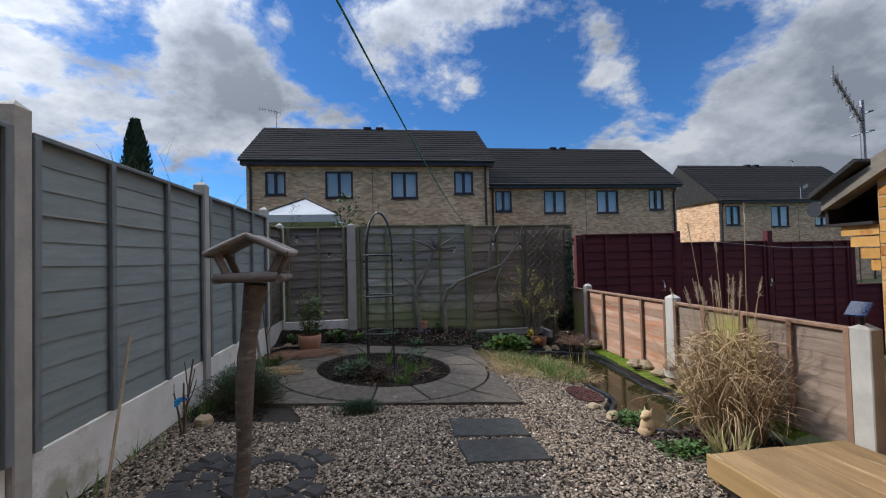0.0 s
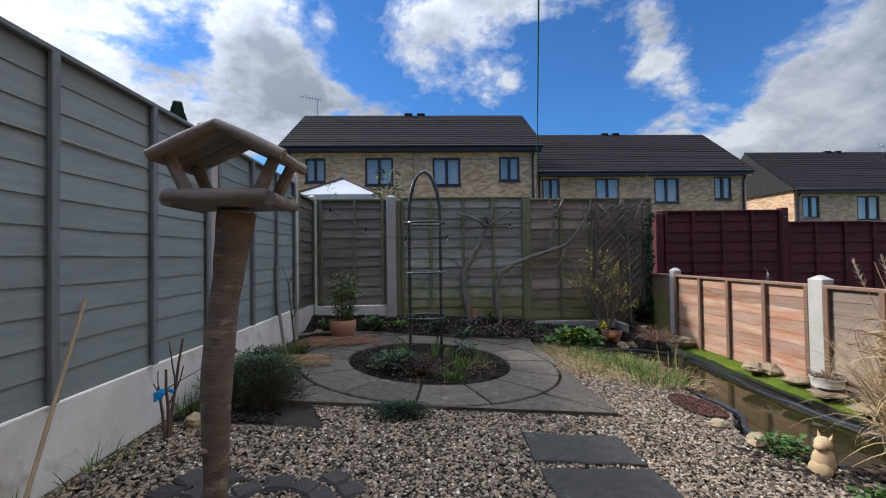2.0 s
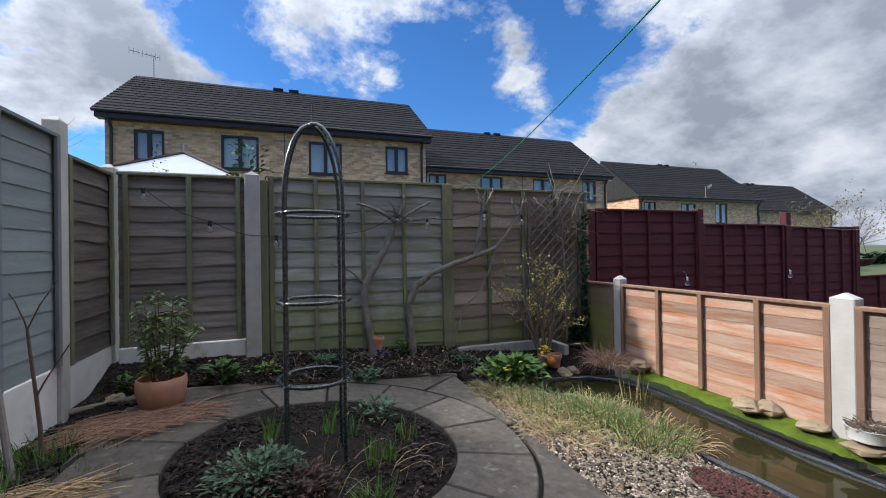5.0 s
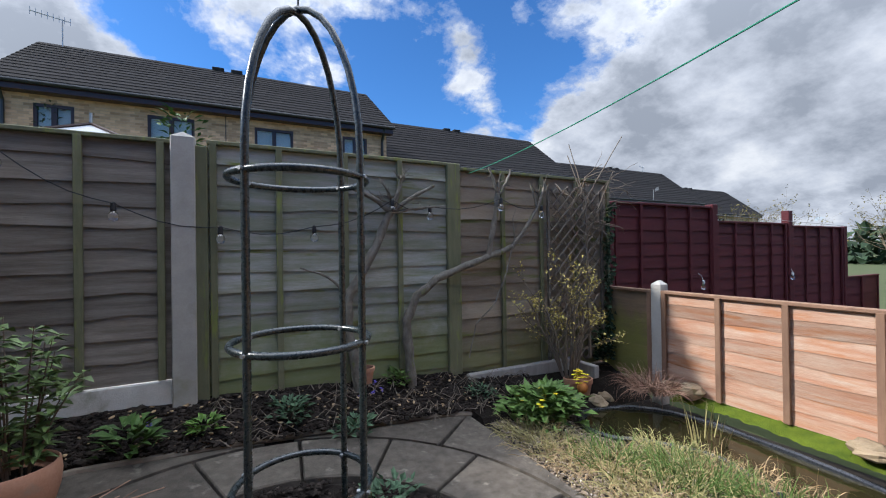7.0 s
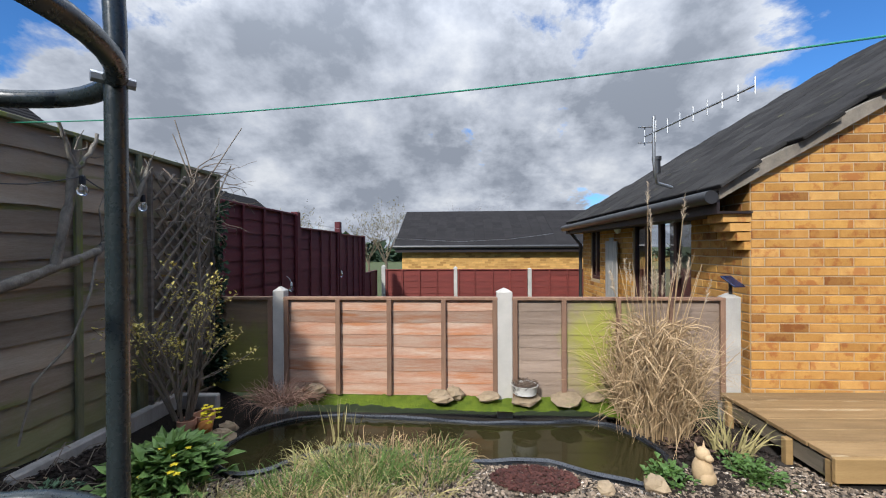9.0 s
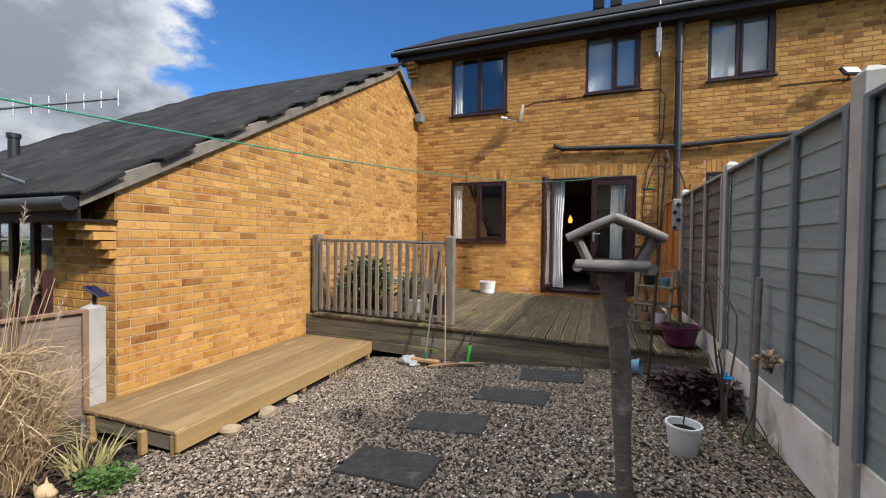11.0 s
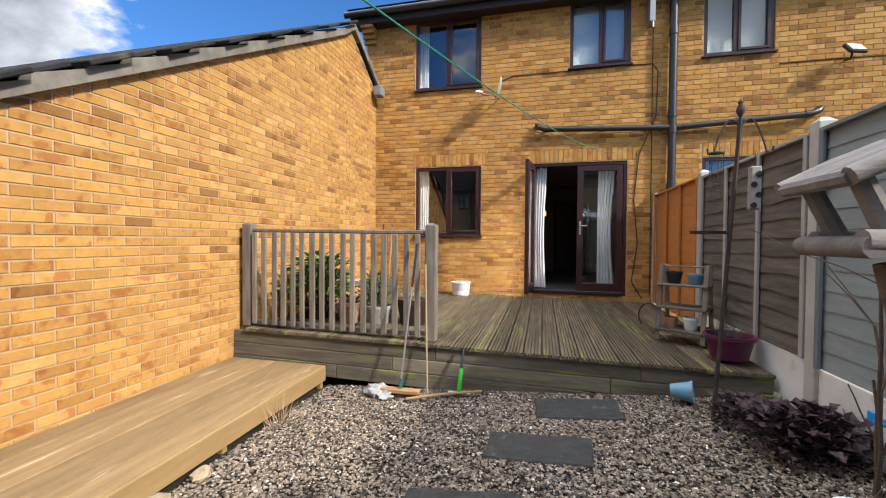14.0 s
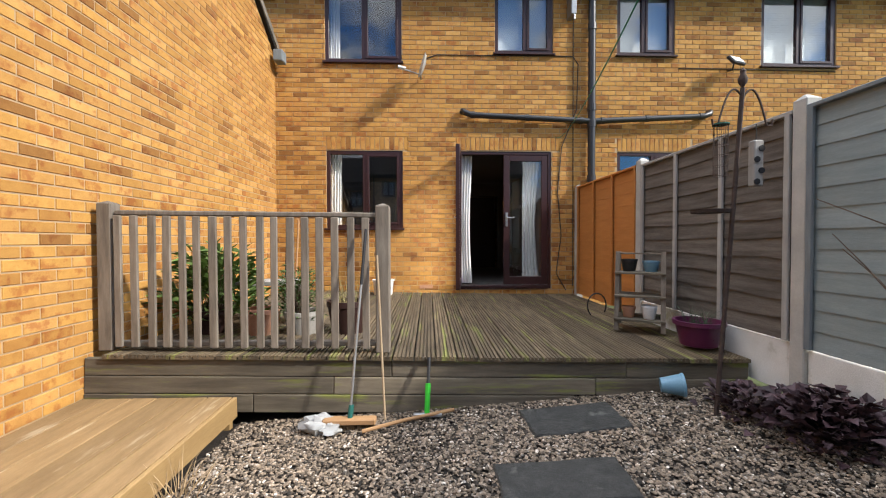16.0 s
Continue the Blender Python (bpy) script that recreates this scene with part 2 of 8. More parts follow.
# ---- materials ----
def surf(name, c1, c2, size=6.0, stretch=(1, 1, 1), rough=0.8, bump=0.25, fine=70.0, c3=None, c3_at=0.62, metal=0.0, vary=0.12, by="object", spec=0.35, depth=0.004, trans=0.0):
    """A surface of two mixed colours, fine grain, an optional third colour in stains, and a change of tone from piece to piece."""
    m = bpy.data.materials.new(name)
    m.use_nodes = True
    nt = m.node_tree
    N, Lk = nt.nodes.new, nt.links.new
    b = nt.nodes["Principled BSDF"]
    tc = N("ShaderNodeTexCoord")
    if by == "island":
        geo = N("ShaderNodeNewGeometry")
        rand = geo.outputs["Random Per Island"]
    else:
        info = N("ShaderNodeObjectInfo")
        rand = info.outputs["Random"]
    off = N("ShaderNodeVectorMath")
    off.operation = "MULTIPLY_ADD"
    Lk(rand, off.inputs[0])
    off.inputs[1].default_value = (17.0, 11.0, 23.0)
    Lk(tc.outputs["Object"], off.inputs[2])
    mp = N("ShaderNodeMapping")
    mp.inputs["Scale"].default_value = stretch
    Lk(off.outputs[0], mp.inputs["Vector"])

    def noise_tex(scale, detail, r=0.6):
        n = N("ShaderNodeTexNoise")
        n.inputs["Scale"].default_value, n.inputs["Detail"].default_value, n.inputs["Roughness"].default_value = scale, detail, r
        Lk(mp.outputs[0], n.inputs["Vector"])
        return n.outputs["Fac"]

    def mixer(fac, a, c, blend="MIX"):
        x = N("ShaderNodeMix")
        x.data_type, x.blend_type = "RGBA", blend
        for key, val in (("Factor", fac), ("A", a), ("B", c)):
            if hasattr(val, "default_value"):
                Lk(val, x.inputs[key])
            elif isinstance(val, (int, float)):
                x.inputs[key].default_value = val
            else:
                x.inputs[key].default_value = (*val, 1)
        return x.outputs["Result"]

    def spread(fac, lo, hi, to0=0.0, to1=1.0):
        r = N("ShaderNodeMapRange")
        Lk(fac, r.inputs[0])
        r.inputs[1].default_value, r.inputs[2].default_value, r.inputs[3].default_value, r.inputs[4].default_value = lo, hi, to0, to1
        return r.outputs[0]

    big, small = noise_tex(size, 5.0), noise_tex(fine, 4.0, 0.7)
    col = mixer(spread(big, 0.32, 0.68), c1, c2)
    col = mixer(spread(small, 0.3, 0.7, 0.0, 0.35), col, [x * 0.55 for x in c1])
    if c3 is not None:
        col = mixer(spread(noise_tex(size * 0.6, 6.0), c3_at, c3_at + 0.1), col, c3)
    if vary:
        hsv = N("ShaderNodeHueSaturation")
        Lk(col, hsv.inputs["Color"])
        Lk(spread(rand, 0, 1, 1 - vary, 1 + vary), hsv.inputs["Value"])
        col = hsv.outputs[0]
    Lk(col, b.inputs["Base Color"])
    Lk(spread(small, 0.3, 0.7, max(rough - 0.1, 0.02), min(rough + 0.1, 1.0)), b.inputs["Roughness"])
    b.inputs["Metallic"].default_value = metal
    b.inputs["Specular IOR Level"].default_value = spec
    if trans:
        b.inputs["Transmission Weight"].default_value = trans
    if bump:
        bp = N("ShaderNodeBump")
        bp.inputs["Strength"].default_value, bp.inputs["Distance"].default_value = bump, depth
        add = N("ShaderNodeMath")
        Lk(big, add.inputs[0])
        Lk(small, add.inputs[1])
        Lk(add.outputs[0], bp.inputs["Height"])
        Lk(bp.outputs[0], b.inputs["Normal"])
    return m


def brick_look(name, by):
    """Buff facing brick: yellow ochre with brown and pale ones among it."""
    m = surf(name, (0.53, 0.285, 0.080), (0.43, 0.215, 0.058), size=14, rough=0.9, bump=0.5, fine=160, vary=0.0, by=by, spec=0.2, c3=(0.335, 0.135, 0.038), c3_at=0.53)
    nt = m.node_tree
    N, Lk = nt.nodes.new, nt.links.new
    b = nt.nodes["Principled BSDF"]
    base = b.inputs["Base Color"].links[0].from_socket
    rand = next(n for n in nt.nodes if n.bl_idname in ("ShaderNodeNewGeometry", "ShaderNodeObjectInfo"))
    rand = rand.outputs["Random Per Island" if by == "island" else "Random"]
    r = N("ShaderNodeValToRGB")
    r.color_ramp.interpolation = "CONSTANT"
    els = r.color_ramp.elements
    els[0].position, els[0].color = 0.0, (0.58, 0.52, 0.52, 1)
    els[1].position, els[1].color = 0.07, (0.80, 0.75, 0.70, 1)
    for p, c in ((0.16, (0.88, 0.86, 0.80, 1)), (0.34, (1.0, 1.0, 1.0, 1)), (0.58, (1.08, 1.10, 1.02, 1)), (0.76, (0.95, 0.93, 0.95, 1)), (0.88, (1.15, 1.22, 1.35, 1))):
        els.new(p).color = c
    Lk(rand, r.inputs[0])
    x = N("ShaderNodeMix")
    x.data_type, x.blend_type = "RGBA", "MULTIPLY"
    x.inputs["Factor"].default_value = 1.0
    Lk(base, x.inputs["A"])
    Lk(r.outputs[0], x.inputs["B"])
    Lk(x.outputs["Result"], b.inputs["Base Color"])
    return m


def glass_look(name, tint=(0.93, 0.96, 0.97), ior=1.85):
    m = bpy.data.materials.new(name)
    m.use_nodes = True
    b = m.node_tree.nodes["Principled BSDF"]
    b.inputs["Base Color"].default_value = (*tint, 1)
    b.inputs["Roughness"].default_value, b.inputs["IOR"].default_value = 0.0, ior
    b.inputs["Transmission Weight"].default_value = 1.0
    return m


def glow(name, colour, strength):
    m = bpy.data.materials.new(name)
    m.use_nodes = True
    b = m.node_tree.nodes["Principled BSDF"]
    b.inputs["Base Color"].default_value = (*colour, 1)
    b.inputs["Emission Color"].default_value = (*colour, 1)
    b.inputs["Emission Strength"].default_value = strength
    return m


M_BRICK, M_BRICKS = brick_look("buff_brick", "object"), brick_look("buff_bricks", "island")
M_MORTAR = surf("mortar", (0.47, 0.34, 0.20), (0.39, 0.28, 0.16), size=5, fine=120, vary=0)
M_GREYFENCE = surf("grey_fence_paint", (0.268, 0.308, 0.306), (0.205, 0.238, 0.238), size=3, stretch=(1, 1, 9), rough=0.75, bump=0.35, fine=30, vary=0.10)
M_BATTEN = surf("grey_batten_paint", (0.20, 0.225, 0.235), (0.14, 0.16, 0.17), size=5, stretch=(6, 6, 1), rough=0.75, vary=0.1)
M_GREENFENCE = surf("green_weathered_fence", (0.222, 0.240, 0.158), (0.405, 0.400, 0.390), size=2.2, stretch=(1, 1, 10), rough=0.9, bump=0.5, fine=26, vary=0.24, c3=(0.165, 0.185, 0.05), c3_at=0.60)
M_RUSSETFENCE = surf("russet_weathered_fence", (0.245, 0.190, 0.135), (0.325, 0.280, 0.220), size=2.2, stretch=(1, 1, 9), rough=0.9, bump=0.5, fine=26, vary=0.24, c3=(0.165, 0.17, 0.06), c3_at=0.57)
M_GREENBAT = surf("green_batten", (0.185, 0.185, 0.11), (0.13, 0.135, 0.075), size=4, stretch=(6, 6, 1), rough=0.9, vary=0.15, c3=(0.20, 0.225, 0.06), c3_at=0.57)
M_DARKFENCE = surf("dark_weathered_fence", (0.080, 0.066, 0.054), (0.175, 0.152, 0.130), size=2.2, stretch=(1, 1, 12), rough=0.9, bump=0.5, fine=24, vary=0.18)
M_BROWNFENCE = surf("brown_weathered_fence", (0.155, 0.132, 0.106), (0.30, 0.272, 0.235), size=2.2, stretch=(1, 1, 12), rough=0.9, bump=0.5, fine=24, vary=0.2)
M_REDWOOD = surf("red_weathered_fence", (0.36, 0.175, 0.105), (0.44, 0.335, 0.255), size=2.4, stretch=(1, 1, 9), rough=0.9, bump=0.6, fine=24, vary=0.28, c3=(0.335, 0.145, 0.068), c3_at=0.54)
M_REDBAT = surf("red_batten", (0.26, 0.155, 0.10), (0.18, 0.105, 0.07), size=4, stretch=(6, 6, 1), rough=0.9, vary=0.15)
M_ORANGE = surf("orange_fence_stain", (0.50, 0.20, 0.045), (0.42, 0.16, 0.035), size=3, stretch=(1, 1, 8), rough=0.75, vary=0.06)
M_MAROON = surf("maroon_fence_paint", (0.105, 0.017, 0.022), (0.075, 0.013, 0.017), size=2, stretch=(1, 1, 6), rough=0.75, vary=0.12)
M_RUST = surf("rust_red_fence_paint", (0.17, 0.032, 0.024), (0.12, 0.024, 0.019), size=2, stretch=(1, 1, 6), rough=0.75, vary=0.1)
M_CONCRETE = surf("concrete", (0.49, 0.465, 0.42), (0.36, 0.345, 0.315), size=5, fine=140, rough=0.95, bump=0.4, vary=0.07, c3=(0.30, 0.29, 0.22), c3_at=0.6)
M_PALECONC = surf("pale_gravel_board", (0.80, 0.78, 0.74), (0.62, 0.60, 0.55), size=4, fine=110, rough=0.95, bump=0.6, vary=0.06, c3=(0.36, 0.345, 0.26), c3_at=0.57)
M_DECK = surf("grooved_deck_wood", (0.160, 0.118, 0.070), (0.055, 0.041, 0.026), size=2, stretch=(12, 1, 1), rough=0.85, bump=0.6, fine=30, vary=0.34, c3=(0.16, 0.165, 0.045), c3_at=0.56)
M_DECKSIDE = surf("deck_side_wood", (0.185, 0.155, 0.112), (0.075, 0.062, 0.045), size=2, stretch=(1, 1, 10), rough=0.9, bump=0.6, fine=26, vary=0.30, c3=(0.18, 0.19, 0.05), c3_at=0.56)
M_NEWDECK = surf("new_deck_wood", (0.30, 0.195, 0.090), (0.20, 0.125, 0.055), size=2.4, stretch=(7, 1, 1), rough=0.8, bump=0.4, fine=34, vary=0.16, c3=(0.40, 0.31, 0.19), c3_at=0.60)
M_NEWSIDE = surf("new_deck_side", (0.36, 0.235, 0.10), (0.27, 0.17, 0.07), size=1.6, stretch=(1, 1, 8), rough=0.7, bump=0.2, fine=22, vary=0.05)
M_RAIL = surf("grey_rail_wood", (0.235, 0.198, 0.158), (0.115, 0.094, 0.074), size=3, stretch=(8, 8, 1), rough=0.9, bump=0.5, fine=30, vary=0.16)
M_SLATE = surf("slate_slab", (0.052, 0.051, 0.046), (0.022, 0.022, 0.020), size=16, fine=70, rough=0.6, bump=1.0, depth=0.008, vary=0.15, c3=(0.095, 0.093, 0.082), c3_at=0.60)
M_PAVE = surf("riven_paving", (0.128, 0.108, 0.086), (0.060, 0.051, 0.041), size=17, fine=150, rough=0.9, bump=1.0, depth=0.006, vary=0.18, c3=(0.19, 0.165, 0.135), c3_at=0.60)
M_COBBLE = surf("dark_cobble", (0.045, 0.041, 0.040), (0.026, 0.025, 0.025), size=12, fine=80, rough=0.85, bump=0.7, vary=0.2)
M_GRAVEL = surf("gravel_stone", (0.230, 0.176, 0.125), (0.092, 0.069, 0.049), size=30, fine=120, rough=0.75, bump=0.3, vary=0.95, by="island", c3=(0.46, 0.415, 0.36), c3_at=0.57)
M_REDGRAVEL = surf("red_gravel", (0.080, 0.026, 0.019), (0.050, 0.018, 0.014), size=30, fine=120, rough=0.8, vary=0.4, by="island")
M_SOIL = surf("soil", (0.014, 0.011, 0.009), (0.026, 0.020, 0.016), size=9, fine=60, rough=1.0, bump=1.0, depth=0.02, vary=0, spec=0.15)
M_CHIP = surf("soil_crumbs", (0.018, 0.014, 0.012), (0.040, 0.031, 0.025), size=20, fine=80, rough=1.0, vary=0.6, by="island", spec=0.15, c3=(0.26, 0.235, 0.20), c3_at=0.72)
M_EARTH = surf("gravel_bed", (0.040, 0.032, 0.025), (0.024, 0.019, 0.015), size=14, fine=90, rough=1.0, bump=1.0, depth=0.01, vary=0)
M_LAND = surf("far_grass", (0.055, 0.075, 0.022), (0.075, 0.085, 0.035), size=1.2, fine=14, rough=1.0, bump=0.6, vary=0)
M_MOSS = surf("moss", (0.15, 0.20, 0.022), (0.085, 0.13, 0.018), size=14, fine=120, rough=1.0, bump=1.0, depth=0.012, vary=0.1, spec=0.1)
M_TILE = surf("roof_tile", (0.026, 0.025, 0.025), (0.042, 0.040, 0.038), size=6, fine=60, rough=0.95, bump=0.5, vary=0.3, c3=(0.09, 0.085, 0.05), c3_at=0.63, spec=0.08)
M_TILES = surf("roof_tiles", (0.022, 0.021, 0.022), (0.031, 0.029, 0.029), size=4, fine=50, rough=0.95, bump=0.4, vary=0.12, by="island", spec=0.06)
M_VERGE = surf("verge_mortar", (0.24, 0.205, 0.16), (0.13, 0.115, 0.095), size=8, fine=80, rough=0.95, vary=0.1)
M_BROWNPVC = surf("brown_frame", (0.040, 0.014, 0.014), (0.032, 0.011, 0.011), size=4, fine=60, rough=0.35, bump=0.03, vary=0.05, spec=0.5)
M_DARKTRIM = surf("dark_fascia", (0.026, 0.017, 0.017), (0.02, 0.014, 0.014), size=4, rough=0.5, bump=0.05, vary=0.05)
M_PIPE = surf("black_pipe", (0.022, 0.022, 0.024), (0.03, 0.03, 0.032), size=6, rough=0.4, bump=0.05, vary=0.05, spec=0.5)
M_GLASS = glass_look("window_glass")
M_FARGLASS = glass_look("far_window_glass", ior=1.38)
M_CURTAIN = surf("white_curtain", (0.78, 0.77, 0.75), (0.70, 0.69, 0.67), size=6, rough=0.95, bump=0.1, vary=0.04)
M_BLIND = surf("white_blind", (0.75, 0.80, 0.82), (0.68, 0.74, 0.77), size=6, rough=0.8, bump=0.05, vary=0.03)
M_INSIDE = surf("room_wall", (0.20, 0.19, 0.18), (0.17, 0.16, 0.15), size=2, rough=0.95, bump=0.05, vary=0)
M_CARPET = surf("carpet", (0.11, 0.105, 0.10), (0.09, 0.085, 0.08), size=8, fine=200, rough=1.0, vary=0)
M_WHITE = surf("white_plastic", (0.78, 0.78, 0.76), (0.70, 0.70, 0.68), size=5, rough=0.5, bump=0.03, vary=0.04)
M_GREYMETAL = surf("galvanised_metal", (0.42, 0.43, 0.44), (0.34, 0.35, 0.36), size=9, rough=0.45, metal=0.8, bump=0.05, vary=0.05)
M_STEELDARK = surf("dark_coated_steel", (0.016, 0.024, 0.026), (0.022, 0.03, 0.032), size=8, rough=0.28, bump=0.05, vary=0.04, spec=0.7)
M_RUSTIRON = surf("rusty_iron", (0.045, 0.032, 0.028), (0.07, 0.045, 0.035), size=16, rough=0.85, bump=0.4, vary=0.05)
M_BARK = surf("bird_table_bark", (0.185, 0.150, 0.122), (0.095, 0.077, 0.063), size=11, stretch=(1, 1, 2.2), rough=0.9, bump=0.9, fine=48, depth=0.008, vary=0, c3=(0.29, 0.24, 0.195), c3_at=0.57)
M_OLDPLANK = surf("bird_table_plank", (0.25, 0.225, 0.205), (0.145, 0.127, 0.115), size=5, stretch=(1, 3, 3), rough=0.9, bump=0.6, fine=30, vary=0.12)
M_GREYBARK = surf("grey_bark", (0.27, 0.245, 0.205), (0.13, 0.115, 0.092), size=14, stretch=(2, 2, 1), rough=0.95, bump=1.0, depth=0.010, fine=60, vary=0.06, c3=(0.17, 0.18, 0.07), c3_at=0.6)
M_TWIG = surf("twig", (0.15, 0.105, 0.075), (0.10, 0.07, 0.05), size=20, rough=0.9, bump=0.3, vary=0.1)
M_PALETWIG = surf("pale_twig", (0.22, 0.18, 0.14), (0.16, 0.13, 0.10), size=20, rough=0.9, vary=0.1)
M_STRAW = surf("dry_grass", (0.43, 0.31, 0.175), (0.33, 0.225, 0.12), size=10, rough=0.8, bump=0.1, vary=0.3, by="island")
M_PLUME = surf("seed_plume", (0.50, 0.41, 0.30), (0.42, 0.33, 0.23), size=10, rough=0.9, bump=0, vary=0.2, by="island")
M_STRAWPINK = surf("dry_stems", (0.36, 0.22, 0.15), (0.26, 0.15, 0.10), size=10, rough=0.8, bump=0.1, vary=0.35, by="island")
M_GRASS = surf("grass_blade", (0.085, 0.15, 0.03), (0.12, 0.18, 0.045), size=10, rough=0.7, bump=0.05, vary=0.35, by="island", spec=0.3)
M_PALEGRASS = surf("pale_grass_blade", (0.30, 0.27, 0.11), (0.38, 0.32, 0.15), size=10, rough=0.8, bump=0.05, vary=0.3, by="island")
M_LAVENDER = surf("grey_green_leaf", (0.058, 0.092, 0.050), (0.088, 0.125, 0.072), size=12, rough=0.85, bump=0.05, vary=0.35, by="island")
M_LEAF = surf("green_leaf", (0.050, 0.105, 0.020), (0.075, 0.14, 0.03), size=14, rough=0.6, bump=0.1, vary=0.3, by="island")
M_LIGHTLEAF = surf("light_green_leaf", (0.11, 0.21, 0.035), (0.15, 0.27, 0.05), size=14, rough=0.55, bump=0.1, vary=0.25, by="island")
M_PRIMROSE = surf("primrose_leaf", (0.115, 0.20, 0.045), (0.155, 0.25, 0.06), size=14, rough=0.55, bump=0.1, vary=0.3, by="island")
M_PURPLELEAF = surf("purple_brown_leaf", (0.070, 0.036, 0.040), (0.036, 0.020, 0.024), size=14, rough=0.6, bump=0.1, vary=0.4, by="island")
M_BLUELEAF = surf("blue_green_leaf", (0.06, 0.115, 0.06), (0.085, 0.14, 0.075), size=14, rough=0.7, vary=0.3, by="island")
M_BUD = surf("yellow_bud", (0.55, 0.45, 0.12), (0.42, 0.36, 0.10), size=14, rough=0.8, vary=0.3, by="island")
M_YELLOW = surf("yellow_petal", (0.80, 0.68, 0.02), (0.72, 0.58, 0.02), size=14, rough=0.6, bump=0, vary=0.1, by="island")
M_VIOLET = surf("violet_petal", (0.10, 0.07, 0.42), (0.14, 0.10, 0.50), size=14, rough=0.6, bump=0, vary=0.2, by="island")
M_DEADLEAF = surf("dead_leaf", (0.10, 0.062, 0.045), (0.06, 0.038, 0.03), size=14, rough=0.9, vary=0.45, by="island")
M_FARTWIG = surf("far_twig", (0.13, 0.10, 0.075), (0.18, 0.15, 0.09), size=5, rough=1.0, bump=0, vary=0.25, by="island")
M_FARLEAF = surf("far_evergreen", (0.022, 0.045, 0.022), (0.035, 0.06, 0.028), size=3, rough=0.9, bump=0, vary=0.4, by="island")
M_OLIVE = surf("far_spring_leaf", (0.20, 0.17, 0.055), (0.15, 0.13, 0.05), size=3, rough=0.9, bump=0, vary=0.4, by="island")
M_TERRACOTTA = surf("terracotta", (0.47, 0.25, 0.16), (0.38, 0.195, 0.12), size=8, fine=90, rough=0.85, bump=0.2, vary=0.08, c3=(0.30, 0.22, 0.16), c3_at=0.62)
M_PURPLE = surf("purple_plastic", (0.10, 0.012, 0.055), (0.08, 0.01, 0.045), size=5, rough=0.35, bump=0.02, vary=0, spec=0.5)
M_BLUEPOT = surf("blue_plastic", (0.16, 0.30, 0.40), (0.13, 0.25, 0.34), size=5, rough=0.4, bump=0.02, vary=0.05)
M_BLACKPOT = surf("black_plastic", (0.018, 0.018, 0.02), (0.025, 0.025, 0.027), size=5, rough=0.5, bump=0.02, vary=0.05)
M_BROWNPOT = surf("brown_planter", (0.045, 0.02, 0.016), (0.035, 0.016, 0.013), size=5, rough=0.6, bump=0.05, vary=0.1)
M_LINER = surf("pond_liner", (0.015, 0.018, 0.024), (0.025, 0.029, 0.036), size=7, rough=0.3, bump=0.3, depth=0.01, vary=0, spec=0.6)
M_SAND = surf("cast_stone", (0.52, 0.38, 0.22), (0.42, 0.30, 0.17), size=12, fine=110, rough=0.95, bump=0.4, vary=0)
M_STONE = surf("pond_stone", (0.36, 0.275, 0.175), (0.23, 0.175, 0.11), size=9, fine=80, rough=0.9, bump=0.5, vary=0.15, c3=(0.14, 0.17, 0.05), c3_at=0.64)
M_GREENLINE = surf("green_line", (0.03, 0.25, 0.15), (0.025, 0.20, 0.12), size=20, rough=0.5, bump=0, vary=0)
M_GREENPLASTIC = surf("green_plastic", (0.05, 0.50, 0.04), (0.04, 0.42, 0.03), size=8, rough=0.4, bump=0.02, vary=0)
M_TEAL = surf("teal_plastic", (0.02, 0.12, 0.10), (0.02, 0.10, 0.085), size=8, rough=0.45, bump=0.02, vary=0)
M_BLUETIE = surf("blue_tie", (0.02, 0.28, 0.62), (0.02, 0.24, 0.55), size=8, rough=0.5, bump=0, vary=0)
M_BRUSHWOOD = surf("broom_wood", (0.38, 0.22, 0.10), (0.30, 0.17, 0.08), size=8, stretch=(1, 8, 8), rough=0.7, vary=0)
M_BRISTLE = surf("bristle", (0.12, 0.075, 0.035), (0.08, 0.05, 0.025), size=30, rough=0.9, vary=0.3, by="island")
M_BAG = surf("crumpled_bag", (0.42, 0.42, 0.41), (0.33, 0.33, 0.32), size=14, rough=0.35, bump=0.4, vary=0)
M_BULB = glass_look("bulb_glass", (0.96, 0.97, 0.97))
M_CANE = surf("cane", (0.36, 0.27, 0.17), (0.28, 0.20, 0.12), size=12, rough=0.8, vary=0.1)
M_SOLAR = surf("solar_cell", (0.008, 0.016, 0.05), (0.012, 0.022, 0.07), size=30, rough=0.15, bump=0, vary=0, spec=0.6)
M_GAZEBO = surf("white_canopy", (0.50, 0.51, 0.52), (0.42, 0.43, 0.45), size=2, rough=0.8, bump=0.05, vary=0)
M_LAMP = glow("warm_lamp", (1.0, 0.36, 0.05), 1.5)
M_OLDGREY = surf("grey_old_wood", (0.40, 0.38, 0.35), (0.30, 0.285, 0.26), size=4, stretch=(6, 6, 1), rough=0.9, vary=0.1)


